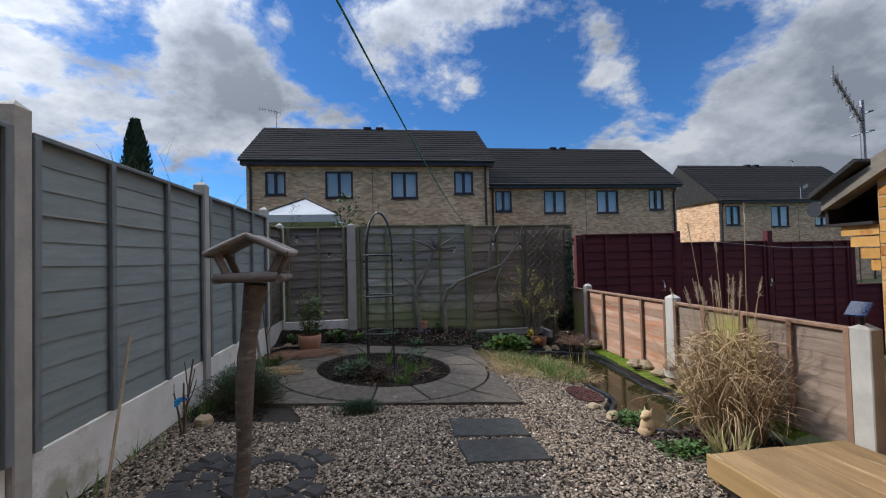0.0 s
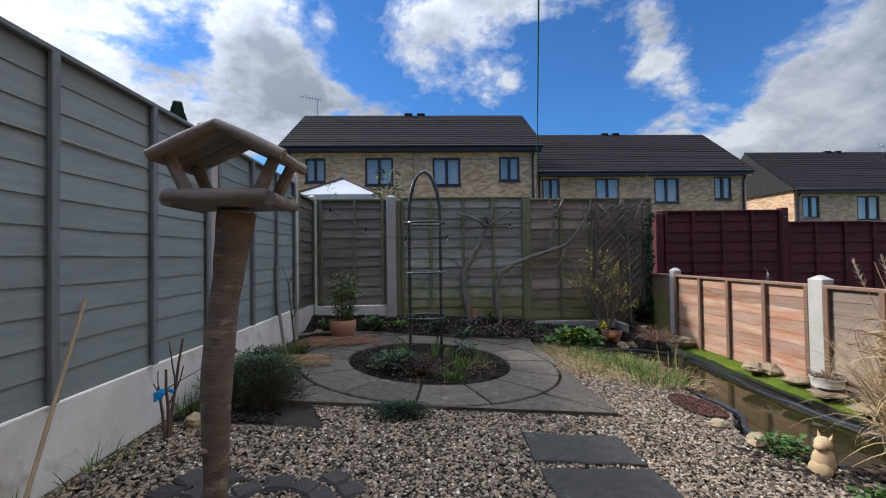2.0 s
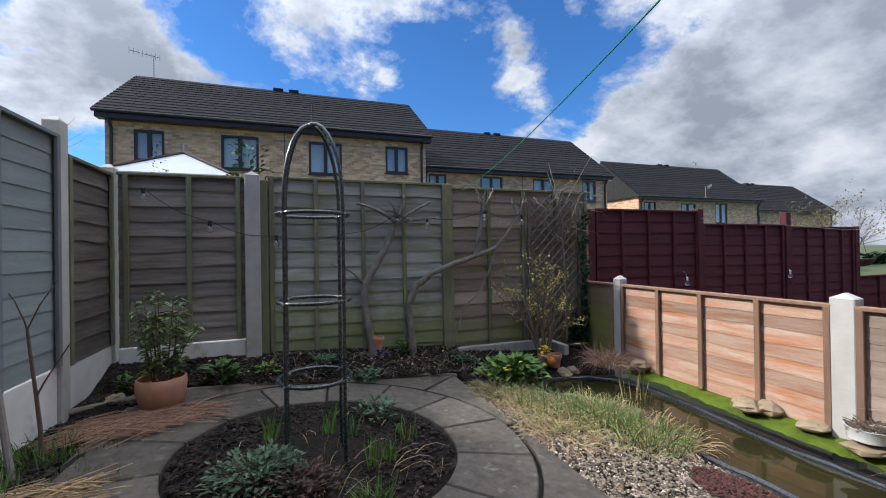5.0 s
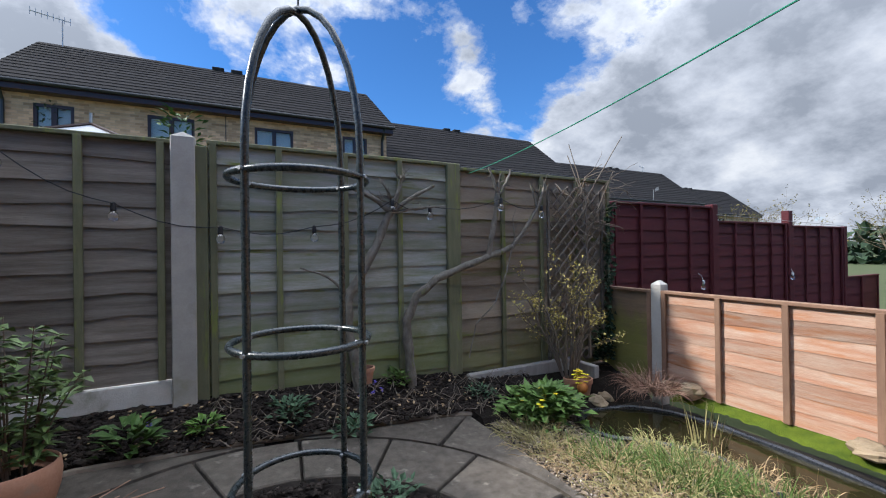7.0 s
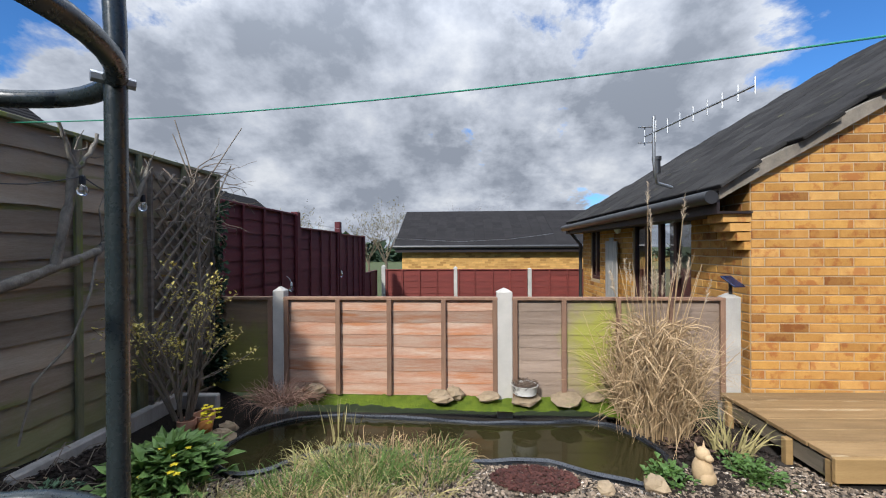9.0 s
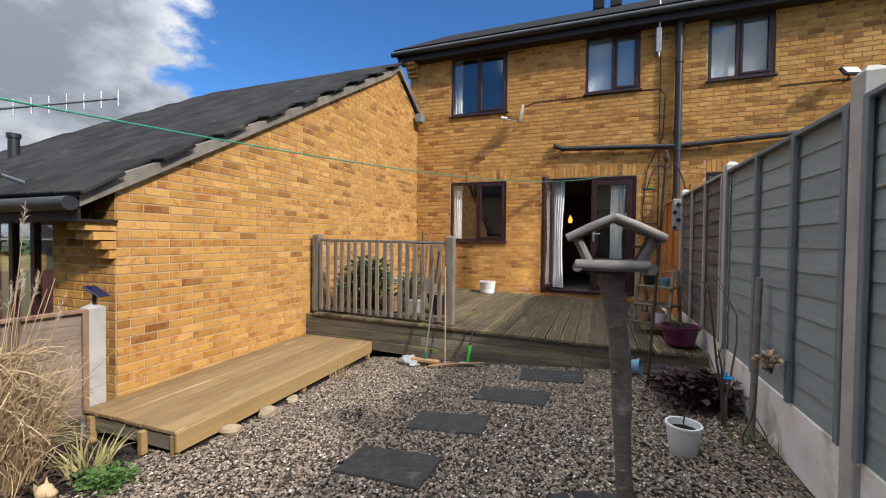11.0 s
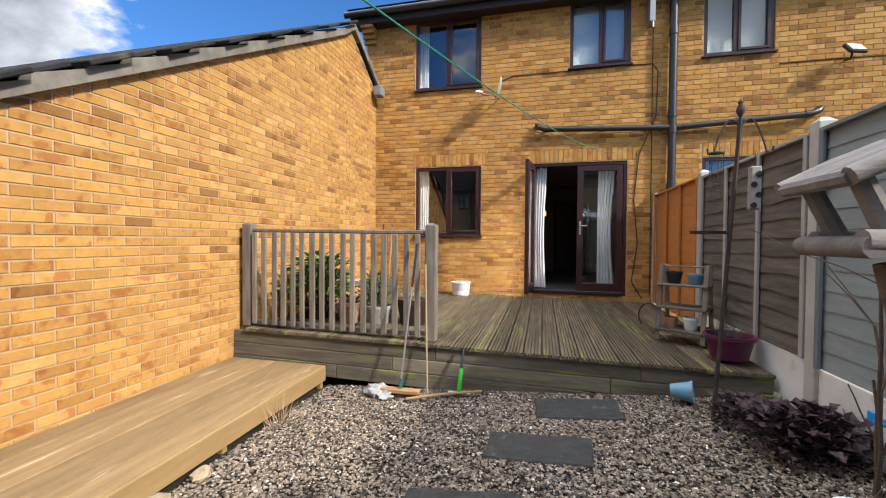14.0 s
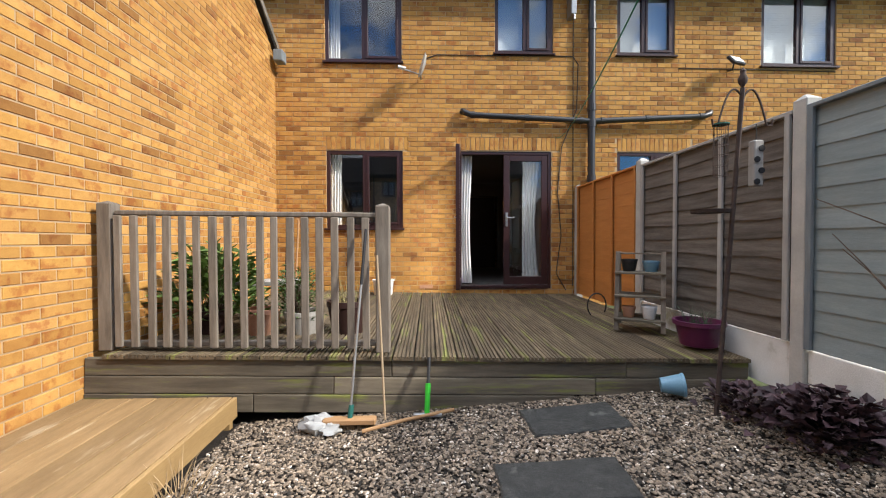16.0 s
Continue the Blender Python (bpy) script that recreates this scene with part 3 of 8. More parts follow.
def far_brick_look(name, c1, c2):
    m = surf(name, c1, c2, size=1.2, fine=9, rough=0.95, bump=0.2, vary=0)
    nt = m.node_tree
    N, Lk = nt.nodes.new, nt.links.new
    b = nt.nodes["Principled BSDF"]
    base = b.inputs["Base Color"].links[0].from_socket
    tc, sep, comb, add = N("ShaderNodeTexCoord"), N("ShaderNodeSeparateXYZ"), N("ShaderNodeCombineXYZ"), N("ShaderNodeMath")
    Lk(tc.outputs["Object"], sep.inputs[0])
    Lk(sep.outputs[0], add.inputs[0])
    Lk(sep.outputs[1], add.inputs[1])
    Lk(add.outputs[0], comb.inputs[0])
    Lk(sep.outputs[2], comb.inputs[1])
    br = N("ShaderNodeTexBrick")
    br.inputs["Scale"].default_value = 1.0
    br.inputs["Brick Width"].default_value, br.inputs["Row Height"].default_value, br.inputs["Mortar Size"].default_value = 0.225, 0.075, 0.006
    br.inputs["Color1"].default_value, br.inputs["Color2"].default_value, br.inputs["Mortar"].default_value = (1.1, 1.1, 1.1, 1), (0.55, 0.5, 0.48, 1), (0.8, 0.85, 0.95, 1)
    Lk(comb.outputs[0], br.inputs["Vector"])
    x = N("ShaderNodeMix")
    x.data_type, x.blend_type = "RGBA", "MULTIPLY"
    x.inputs["Factor"].default_value = 1.0
    Lk(base, x.inputs["A"])
    Lk(br.outputs["Color"], x.inputs["B"])
    Lk(x.outputs["Result"], b.inputs["Base Color"])
    return m


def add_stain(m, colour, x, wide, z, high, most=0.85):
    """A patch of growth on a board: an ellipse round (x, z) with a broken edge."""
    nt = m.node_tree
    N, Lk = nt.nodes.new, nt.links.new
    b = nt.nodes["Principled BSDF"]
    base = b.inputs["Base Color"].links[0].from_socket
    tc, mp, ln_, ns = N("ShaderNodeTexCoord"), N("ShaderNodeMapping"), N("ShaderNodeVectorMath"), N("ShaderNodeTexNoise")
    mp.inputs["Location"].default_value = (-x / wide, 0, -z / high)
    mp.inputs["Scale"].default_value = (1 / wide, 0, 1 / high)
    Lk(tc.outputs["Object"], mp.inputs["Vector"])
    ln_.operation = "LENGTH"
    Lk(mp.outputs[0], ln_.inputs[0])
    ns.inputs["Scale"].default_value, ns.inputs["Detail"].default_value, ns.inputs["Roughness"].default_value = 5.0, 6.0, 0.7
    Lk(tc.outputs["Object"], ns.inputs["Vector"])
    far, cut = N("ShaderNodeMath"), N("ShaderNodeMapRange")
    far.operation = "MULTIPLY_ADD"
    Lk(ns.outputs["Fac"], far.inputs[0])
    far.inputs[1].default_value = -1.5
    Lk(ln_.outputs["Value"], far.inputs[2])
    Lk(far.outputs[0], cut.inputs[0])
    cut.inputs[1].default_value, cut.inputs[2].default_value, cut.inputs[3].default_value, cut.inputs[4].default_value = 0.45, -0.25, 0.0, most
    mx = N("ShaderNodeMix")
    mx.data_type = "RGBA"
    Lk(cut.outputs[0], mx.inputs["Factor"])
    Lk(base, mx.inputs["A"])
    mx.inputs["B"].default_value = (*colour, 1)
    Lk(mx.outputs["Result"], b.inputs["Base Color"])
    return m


def water_look():
    m = surf("pond_water", (0.030, 0.026, 0.010), (0.022, 0.020, 0.009), size=2, fine=9, rough=0.12, bump=0.05, depth=0.01, vary=0, spec=0.5)
    b = m.node_tree.nodes["Principled BSDF"]
    for link in list(b.inputs["Roughness"].links):
        m.node_tree.links.remove(link)
    b.inputs["Roughness"].default_value = 0.04
    b.inputs["IOR"].default_value = 1.33
    return m


M_FARBRICK = far_brick_look("far_brick", (0.80, 0.53, 0.325), (0.66, 0.42, 0.24))
M_OCHREBRICK = far_brick_look("ochre_far_brick", (0.62, 0.37, 0.115), (0.52, 0.29, 0.085))
M_WATER = water_look()
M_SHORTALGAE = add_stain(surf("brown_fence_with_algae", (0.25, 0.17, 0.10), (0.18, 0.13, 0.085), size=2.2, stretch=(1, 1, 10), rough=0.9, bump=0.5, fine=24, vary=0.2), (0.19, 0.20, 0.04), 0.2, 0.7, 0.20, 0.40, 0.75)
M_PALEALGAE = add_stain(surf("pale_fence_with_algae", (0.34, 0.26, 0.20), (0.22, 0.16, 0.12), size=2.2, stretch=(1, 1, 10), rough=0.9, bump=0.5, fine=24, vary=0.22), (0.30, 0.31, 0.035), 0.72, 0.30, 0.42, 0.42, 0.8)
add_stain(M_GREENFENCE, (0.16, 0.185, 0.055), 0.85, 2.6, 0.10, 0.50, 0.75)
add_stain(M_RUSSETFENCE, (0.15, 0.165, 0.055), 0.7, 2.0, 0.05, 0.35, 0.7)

# ---- the ground ----
BED = (-0.06, 5.35, 0.79)     # round bed: centre and radius
PATIO = (-1.32, 4.10, 1.25, 6.62)
DECK_Z, DECK_Y = 0.30, 0.17
DECK_TILT = 0.019             # the deck rises a little towards the brick gable
GX0, GX1, GY1 = -1.66, 3.09, 6.97
POND = [(2.01, 3.62), (2.05, 3.95), (2.24, 4.25), (2.22, 4.70), (2.30, 5.15), (2.42, 5.50), (2.25, 5.80), (2.02, 5.98), (2.00, 6.22), (2.22, 6.42),
        (2.55, 6.40), (2.85, 6.12), (2.93, 5.75), (2.90, 5.35), (2.88, 5.00), (2.84, 4.60), (2.86, 4.20), (2.90, 3.85), (2.78, 3.60), (2.40, 3.45)]
WATER_Z = -0.19


def gz(x, y=0.0):
    """Height of the garden, which falls from the grey fence to the pond side."""
    return -0.02 - 0.065 * max(-1.7, min(x, 3.3))


def in_poly(x, y, poly):
    hit = False
    for (ax, ay), (bx, by) in zip(poly, poly[1:] + poly[:1]):
        if (ay > y) != (by > y) and x < (bx - ax) * (y - ay) / (by - ay) + ax:
            hit = not hit
    return hit


def poly_gap(x, y, poly):
    """Distance from a point to the polygon's edge."""
    best = 9.0
    for (ax, ay), (bx, by) in zip(poly, poly[1:] + poly[:1]):
        dx, dy = bx - ax, by - ay
        t = max(0, min(1, ((x - ax) * dx + (y - ay) * dy) / (dx * dx + dy * dy)))
        best = min(best, math.hypot(x - ax - t * dx, y - ay - t * dy))
    return best


def smooth_loop(pts, n=4):
    out = []
    k = len(pts)
    for i in range(k):
        p0, p1, p2, p3 = (pts[(i + j) % k] for j in (-1, 0, 1, 2))
        for s in range(n):
            t = s / n
            out.append(tuple(0.5 * (2 * p1[a] + (p2[a] - p0[a]) * t + (2 * p0[a] - 5 * p1[a] + 4 * p2[a] - p3[a]) * t * t + (3 * p1[a] - p0[a] - 3 * p2[a] + p3[a]) * t ** 3) for a in (0, 1)))
    return out


POND_EDGE = smooth_loop(POND, 4)


def land(x, y):
    """The ground beyond and under the garden; the pond is a hollow in it."""
    inside = GX0 - 0.1 < x < GX1 + 0.1 and -3.6 < y < GY1 + 0.2
    if inside:
        z = gz(x, y) - 0.012
        if in_poly(x, y, POND_EDGE):
            z -= min(0.45, 0.12 + poly_gap(x, y, POND_EDGE) * 1.6)
        return z
    if x <= GX0:
        return 0.08
    return -0.15 - 0.75 * max(0.0, min(1.0, (x - 3.2) / 6.0))


def ground_sheet():
    xs = sorted(set([-1500, -400, -120, -50, -25, -12, -6, -3, -1.8] + [round(GX0 - 0.05 + i * 0.0805, 4) for i in range(61)] + [3.6, 4.5, 6, 8, 10, 14, 20, 35, 60, 150, 450, 1500]))
    ys = sorted(set([-1500, -400, -120, -50, -25, -12, -6, -3.6] + [round(-3.5 + i * 0.0805, 4) for i in range(132)] + [7.3, 8, 10, 14, 20, 35, 60, 150, 450, 1500]))
    s = Shape()
    s.v = [(x, y, land(x, y)) for y in ys for x in xs]
    w = len(xs)
    s.f = [(j * w + i, j * w + i + 1, (j + 1) * w + i + 1, (j + 1) * w + i) for j in range(len(ys) - 1) for i in range(w - 1)]
    me = s.mesh("ground", M_LAND)
    me.materials.append(M_EARTH)
    for p in me.polygons:
        c = p.center
        p.material_index = 1 if GX0 < c.x < GX1 and -3.5 < c.y < GY1 else 0
    return tagged(new("ground", me), "earth and gravel bed of the garden, grass beyond", "ground", kind="structure")


ground_sheet()


# ---- brick walls ----
def brick_rows(width, z0, z1, openings, keep, seed):
    """Stretcher-bond bricks (x0, x1, z) that fill a wall and leave its openings free."""
    rnd = rng(seed)
    out = []
    row = 0
    z = z0
    while z + 0.065 <= z1 + 1e-6:
        spans = [(0.0, width)]
        for a, b, c, d in openings:
            if z + 0.065 > c and z < d:
                nxt = []
                for s, e in spans:
                    if b <= s or a >= e:
                        nxt.append((s, e))
                    else:
                        if a > s:
                            nxt.append((s, a))
                        if b < e:
                            nxt.append((b, e))
                spans = nxt
        for s, e in spans:
            k = math.floor((s - (0.1125 if row % 2 else 0)) / 0.225)
            while True:
                x0 = k * 0.225 + (0.1125 if row % 2 else 0)
                x1 = x0 + 0.215
                k += 1
                if x0 >= e:
                    break
                x0, x1 = max(x0, s + 0.004), min(x1, e - 0.004)
                if x1 - x0 > 0.035 and keep(x0, x1, z):
                    out.append((x0, x1, z))
        z += 0.075
        row += 1
    return out


def brick_piece(s, x0, x1, z0, z1, y=0.0, proud=0.006):
    c = 0.003
    vs = [(x0, y, z0), (x1, y, z0), (x1, y, z1), (x0, y, z1), (x0 + c, y - proud, z0 + c), (x1 - c, y - proud, z0 + c), (x1 - c, y - proud, z1 - c), (x0 + c, y - proud, z1 - c)]
    s.add(vs, [(4, 5, 6, 7), (0, 1, 5, 4), (1, 2, 6, 5), (2, 3, 7, 6), (3, 0, 4, 7)])


def brick_face(wall, width, z0, z1, openings, near, keep=lambda a, b, z: True, seed=1, soldiers=()):
    """Clothes a wall in bricks: the near stretch as pieces, the rest joined."""
    rest, singles = Shape(), []
    blocked = list(openings) + [(a, b, c, c + 0.205) for a, b, c in soldiers]
    for x0, x1, z in brick_rows(width, z0, z1, blocked, keep, seed):
        full = abs(x1 - x0 - 0.215) < 1e-4
        if full and near[0] < x0 and x1 < near[1] and near[2] <= z < near[3] and len(singles) < 300:
            singles.append((x0, z))
        else:
            brick_piece(rest, x0, x1, z, z + 0.065)
    for a, b, c in soldiers:
        n = round((b - a) / 0.075)
        for i in range(n):
            brick_piece(rest, a + i * 0.075 + 0.004, a + i * 0.075 + 0.069, c + 0.004, c + 0.203)
    part("bricks", rest, M_BRICKS, wall)["kind"] = "stuff"
    return singles


BRICK_QUEUE = []


def wall_core(width, z0, z1, openings, thick=0.25, x0=0.0, y0=0.0):
    """One connected slab with openings through it; also serves as a frame with its lights."""
    us = sorted({x0, x0 + width, *[o[0] for o in openings], *[o[1] for o in openings]})
    zs = sorted({z0, z1, *[min(max(o[2], z0), z1) for o in openings], *[min(max(o[3], z0), z1) for o in openings]})
    nu, nz = len(us) - 1, len(zs) - 1

    def solid(i, j):
        if not (0 <= i < nu and 0 <= j < nz):
            return False
        u, z = (us[i] + us[i + 1]) / 2, (zs[j] + zs[j + 1]) / 2
        return not any(a < u < b and c < z < d for a, b, c, d in openings)

    s = Shape()
    s.v = [(u, y, z) for y in (y0, y0 + thick) for z in zs for u in us]
    at = lambda i, j, k: k * (nu + 1) * (nz + 1) + j * (nu + 1) + i
    for i in range(nu):
        for j in range(nz):
            if not solid(i, j):
                continue
            s.f += [(at(i, j, 0), at(i + 1, j, 0), at(i + 1, j + 1, 0), at(i, j + 1, 0)), (at(i, j + 1, 1), at(i + 1, j + 1, 1), at(i + 1, j, 1), at(i, j, 1))]
            for di, dj, p, q in ((-1, 0, (i, j), (i, j + 1)), (1, 0, (i + 1, j + 1), (i + 1, j)), (0, -1, (i + 1, j), (i, j)), (0, 1, (i, j + 1), (i + 1, j + 1))):
                if not solid(i + di, j + dj):
                    s.f.append((at(*p, 0), at(*q, 0), at(*q, 1), at(*p, 1)))
    used = sorted({k for f in s.f for k in f})
    place = {k: n for n, k in enumerate(used)}
    s.v = [s.v[k] for k in used]
    s.f = [tuple(place[k] for k in f) for f in s.f]
    return s


# own house: wall along x at y = -3.41, seen from the garden; u runs from x = 3.22 westward
HX, HY, EAVES = 3.22, -3.41, 5.24
U = lambda x: HX - x
HOUSE_W = 12.8
HOUSE_OPEN = {
    "up1": (U(2.28), U(1.10), 3.90, 5.12), "up2": (U(-0.36), U(-1.28), 4.06, 5.12), "up3": (U(-2.31), U(-3.24), 4.06, 5.12), "up4": (U(-4.66), U(-5.90), 3.92, 5.12),
    "low": (U(2.27), U(1.09), 1.32, 2.53), "door": (U(0.25), U(-1.26), 0.36, 2.53), "next": (U(-2.32), U(-3.50), 1.35, 2.53)}
house = thing("house", "two-storey buff brick terraced house with dark tiled roof and brown windows", "house", pose(HX, HY, 0, 0, 0, 180))
house_wall = part("wall", wall_core(HOUSE_W, -0.2, EAVES, list(HOUSE_OPEN.values())), M_MORTAR, house, "buff facing brick wall with flush pale joints")
SOLDIER = [(U(2.27), U(1.02), 2.54), (U(0.25), U(-1.37), 2.54), (U(-2.32), U(-3.55), 2.54)]
singles = brick_face(house_wall, HOUSE_W, 0.05, EAVES, list(HOUSE_OPEN.values()), (1.8, 5.2, 0.35, 2.5), seed=3, soldiers=SOLDIER)
BRICK_QUEUE.append((house_wall, singles))

roof = Shape()
for i in range(11):
    y0, z0 = 0.30 - i * 0.30, EAVES + 0.06 + i * 0.168
    m = Matrix.Translation((0, -y0, z0)) @ pose(0, 0, 0, 29.5)
    n = 40
    for k in range(n):
        roof.box(-0.25 + k * 13.0 / n + 0.004, 0, 0, -0.25 + (k + 1) * 13.0 / n - 0.004, 0.36, 0.028, m)
part("roof_tiles", roof, M_TILES, house, "dark concrete roof tiles")["kind"] = "stuff"
part("roof", Shape().add([(-0.25, -0.24, EAVES + 0.02), (12.8, -0.24, EAVES + 0.02), (12.8, 3.0, EAVES + 1.92), (-0.25, 3.0, EAVES + 1.92), (12.8, 6.4, EAVES + 0.02), (-0.25, 6.4, EAVES + 0.02), (-0.25, -0.24, EAVES - 0.02), (12.8, -0.24, EAVES - 0.02), (12.8, 6.4, EAVES - 0.02), (-0.25, 6.4, EAVES - 0.02)],
     [(0, 1, 2, 3), (3, 2, 4, 5), (6, 9, 8, 7), (0, 6, 7, 1), (4, 8, 9, 5), (0, 3, 5, 9, 6), (1, 7, 8, 4, 2)]), M_TILE, house)
part("fascia", Shape().box(-0.18, -0.24, EAVES - 0.16, 12.7, -0.215, EAVES + 0.03).box(-0.18, -0.215, EAVES - 0.16, 12.7, 0.0, EAVES - 0.14), M_DARKTRIM, house, "dark brown fascia and soffit")
gut = Shape()
gut.tube([(-0.3, -0.295, EAVES + 0.0), (12.8, -0.295, EAVES + 0.0)], 0.055, 10)
part("gutter", gut, M_PIPE, house, "black plastic gutter", smooth=True)
corb = Shape()
for i in range(4):
    corb.box(-0.03, -0.06 - 0.055 * i, EAVES - 0.43 + 0.075 * i, 0.19, 0, EAVES - 0.365 + 0.075 * i)
part("corbel", corb, M_BRICKS, house, "stepped brick corbel under the eaves")
part("side_wall", Shape().box(-0.002, 0.25, -0.2, 0.25, 6.2, EAVES).box(HOUSE_W - 0.25, 0.25, -0.2, HOUSE_W, 6.2, EAVES).box(-0.002, 6.2, -0.2, HOUSE_W, 6.45, EAVES), M_FARBRICK, house)
for x, y in ((U(-0.55), 2.8), (U(-0.95), 2.8)):
    part("roof_vent", Shape().soft(x - 0.13, y, EAVES + 1.85, x + 0.13, y + 0.3, EAVES + 2.12, 0.02), M_TILE, house)


def window_unit(name, parent_m, o, split, label, depth=0.07, mull=None, curtain=None):
    """A two-light window in an opening o = (u0, u1, z0, z1): frame, casement, panes and sill."""
    u0, u1, z0, z1 = o
    w = thing(name, label, "window", parent_m, kind="structure")
    f = Shape()
    t = 0.055
    y0, y1 = 0.012, depth
    f.soft(u0, y0, z0, u0 + t, y1, z1)
    f.soft(u1 - t, y0, z0, u1, y1, z1)
    f.soft(u0 + t, y0, z1 - t, u1 - t, y1, z1)
    f.soft(u0 + t, y0, z0, u1 - t, y1, z0 + t)
    mid = u0 + (u1 - u0) * split
    f.soft(mid - 0.03, y0, z0 + t, mid + 0.03, y1, z1 - t)
    part("window_frame", f, M_BROWNPVC, w, "dark brown frame")
    c = Shape()
    a, b = (mid + 0.03, u1 - t) if mull != "left" else (u0 + t, mid - 0.03)
    k = 0.038
    c.soft(a + .001, y0 - 0.012, z0 + t + .001, a + k, y1 - 0.01, z1 - t - .001)
    c.soft(b - k, y0 - 0.012, z0 + t + .001, b - .001, y1 - 0.01, z1 - t - .001)
    c.soft(a + k, y0 - 0.012, z1 - t - k, b - k, y1 - 0.01, z1 - t - .001)
    c.soft(a + k, y0 - 0.012, z0 + t + .001, b - k, y1 - 0.01, z0 + t + k)
    part("casement", c, M_BROWNPVC, w)
    for a, b in ((u0 + t, mid - 0.03), (mid + 0.03, u1 - t)):
        p = part("pane", Shape().box(a, y0 + 0.03, z0 + t, b, y0 + 0.036, z1 - t), M_GLASS, w)
        p.visible_shadow = False
    part("window_sill", Shape().soft(u0 - 0.03, -0.055, z0 - 0.03, u1 + 0.03, y1, z0 - 0.001), M_BROWNPVC, w)
    return w


def curtain_drape(s, u0, u1, y, z0, z1, folds, gather=1.0, amp=0.016):
    """A hanging cloth with folds."""
    n = folds * 6
    base = len(s.v)
    for j in range(7):
        q = j / 6
        wide = 1 - (1 - gather) * math.sin(math.pi * min(1, q * 1.1)) if gather < 1 else 1
        for i in range(n + 1):
            a = i / n
            s.v.append((u0 + (u1 - u0) * a * wide, y + amp * (0.55 + 0.45 * q) * math.sin(a * folds * 2 * math.pi + 1.6 * a + 0.5 * math.sin(q * 5)) + amp * 0.5 * math.sin(a * 5.1 + q * 3.0), z0 + (z1 - z0) * q))
    for j in range(6):
        for i in range(n):
            s.f.append((base + j * (n + 1) + i, base + j * (n + 1) + i + 1, base + (j + 1) * (n + 1) + i + 1, base + (j + 1) * (n + 1) + i))
    return s


HM = pose(HX, HY, 0, 0, 0, 180)
window_unit("window_1", HM, HOUSE_OPEN["up1"], 0.5, "brown upstairs window with a white curtain inside")
window_unit("window_2", HM, HOUSE_OPEN["up2"], 0.52, "brown upstairs window, its pale sky reflection given by a blind")
window_unit("window_3", HM, HOUSE_OPEN["up3"], 0.46, "brown upstairs window with a white blind")
window_unit("window_4", HM, HOUSE_OPEN["up4"], 0.5, "brown upstairs window with net curtains")
window_unit("window_5", HM, HOUSE_OPEN["low"], 0.5, "brown ground-floor window with white curtains")
window_unit("window_6", HM, HOUSE_OPEN["next"], 0.5, "brown window of the adjoining house")

o = HOUSE_OPEN["up1"]
tagged(part("curtain", curtain_drape(Shape(), o[0] + 0.03, o[0] + 0.20, 0.16, o[2] + 0.02, o[3], 4), M_CURTAIN, m=HM, smooth=True), "white curtain drawn to the side of a window", "curtain")
# behind up2 the white stands in for sky mirrored in the panes
for key, mt in (("up2", M_BLIND), ("up3", M_BLIND), ("up4", M_BLIND)):
    o = HOUSE_OPEN[key]
    b = Shape()
    k = 30
    for i in range(k):
        z = o[2] + 0.03 + (o[3] - o[2] - 0.05) * i / k
        b.box(o[0] + 0.02, 0.13, z, o[1] - 0.02, 0.145, z + (o[3] - o[2]) / k * 0.93)
    tagged(part("blind", b, mt, m=HM), "white blind behind a window, standing for sky reflection in one", "blind")
o = HOUSE_OPEN["low"]
tagged(part("curtain", curtain_drape(Shape(), o[0] + 0.02, o[0] + 0.20, 0.17, 0.9, o[3], 4), M_CURTAIN, m=HM, smooth=True), "white curtain beside the ground-floor window", "curtain")

# French door: one leaf open outward, one shut
o = HOUSE_OPEN["door"]
door = thing("door_1", "brown French door, one leaf open and one shut", "door", HM, kind="structure")
f = Shape()
f.soft(o[0], 0.012, o[2], o[0] + 0.05, 0.085, o[3]).soft(o[1] - 0.05, 0.012, o[2], o[1], 0.085, o[3]).soft(o[0] + 0.05, 0.012, o[3] - 0.05, o[1] - 0.05, 0.085, o[3]).soft(o[0] + 0.05, -0.03, o[2], o[1] - 0.05, 0.085, o[2] + 0.06)
part("door_frame", f, M_BROWNPVC, door)


def leaf_door(parent, u0, u1, z0, z1, m=None):
    lf = Shape()
    t = 0.095
    lf.soft(u0, 0, z0, u0 + t, 0.055, z1).soft(u1 - t, 0, z0, u1, 0.055, z1).soft(u0 + t, 0, z1 - t, u1 - t, 0.055, z1).soft(u0 + t, 0, z0, u1 - t, 0.055, z0 + t + 0.03)
    leaf = part("door_leaf", lf, M_BROWNPVC, parent, m=m)
    p = part("pane", Shape().box(u0 + t, 0.024, z0 + t + 0.03, u1 - t, 0.03, z1 - t), M_GLASS, leaf)
    p.visible_shadow = False
    h = Shape()
    h.soft(u0 + 0.03, -0.012, z0 + 0.92, u0 + 0.065, 0, z0 + 1.14)
    h.tube([(u0 + 0.047, -0.012, z0 + 1.06), (u0 + 0.047, -0.05, z0 + 1.06), (u0 + 0.16, -0.05, z0 + 1.06)], 0.009, 8)
    part("door_handle", h, M_GREYMETAL, leaf, "silver lever handle", smooth=True)
    return leaf


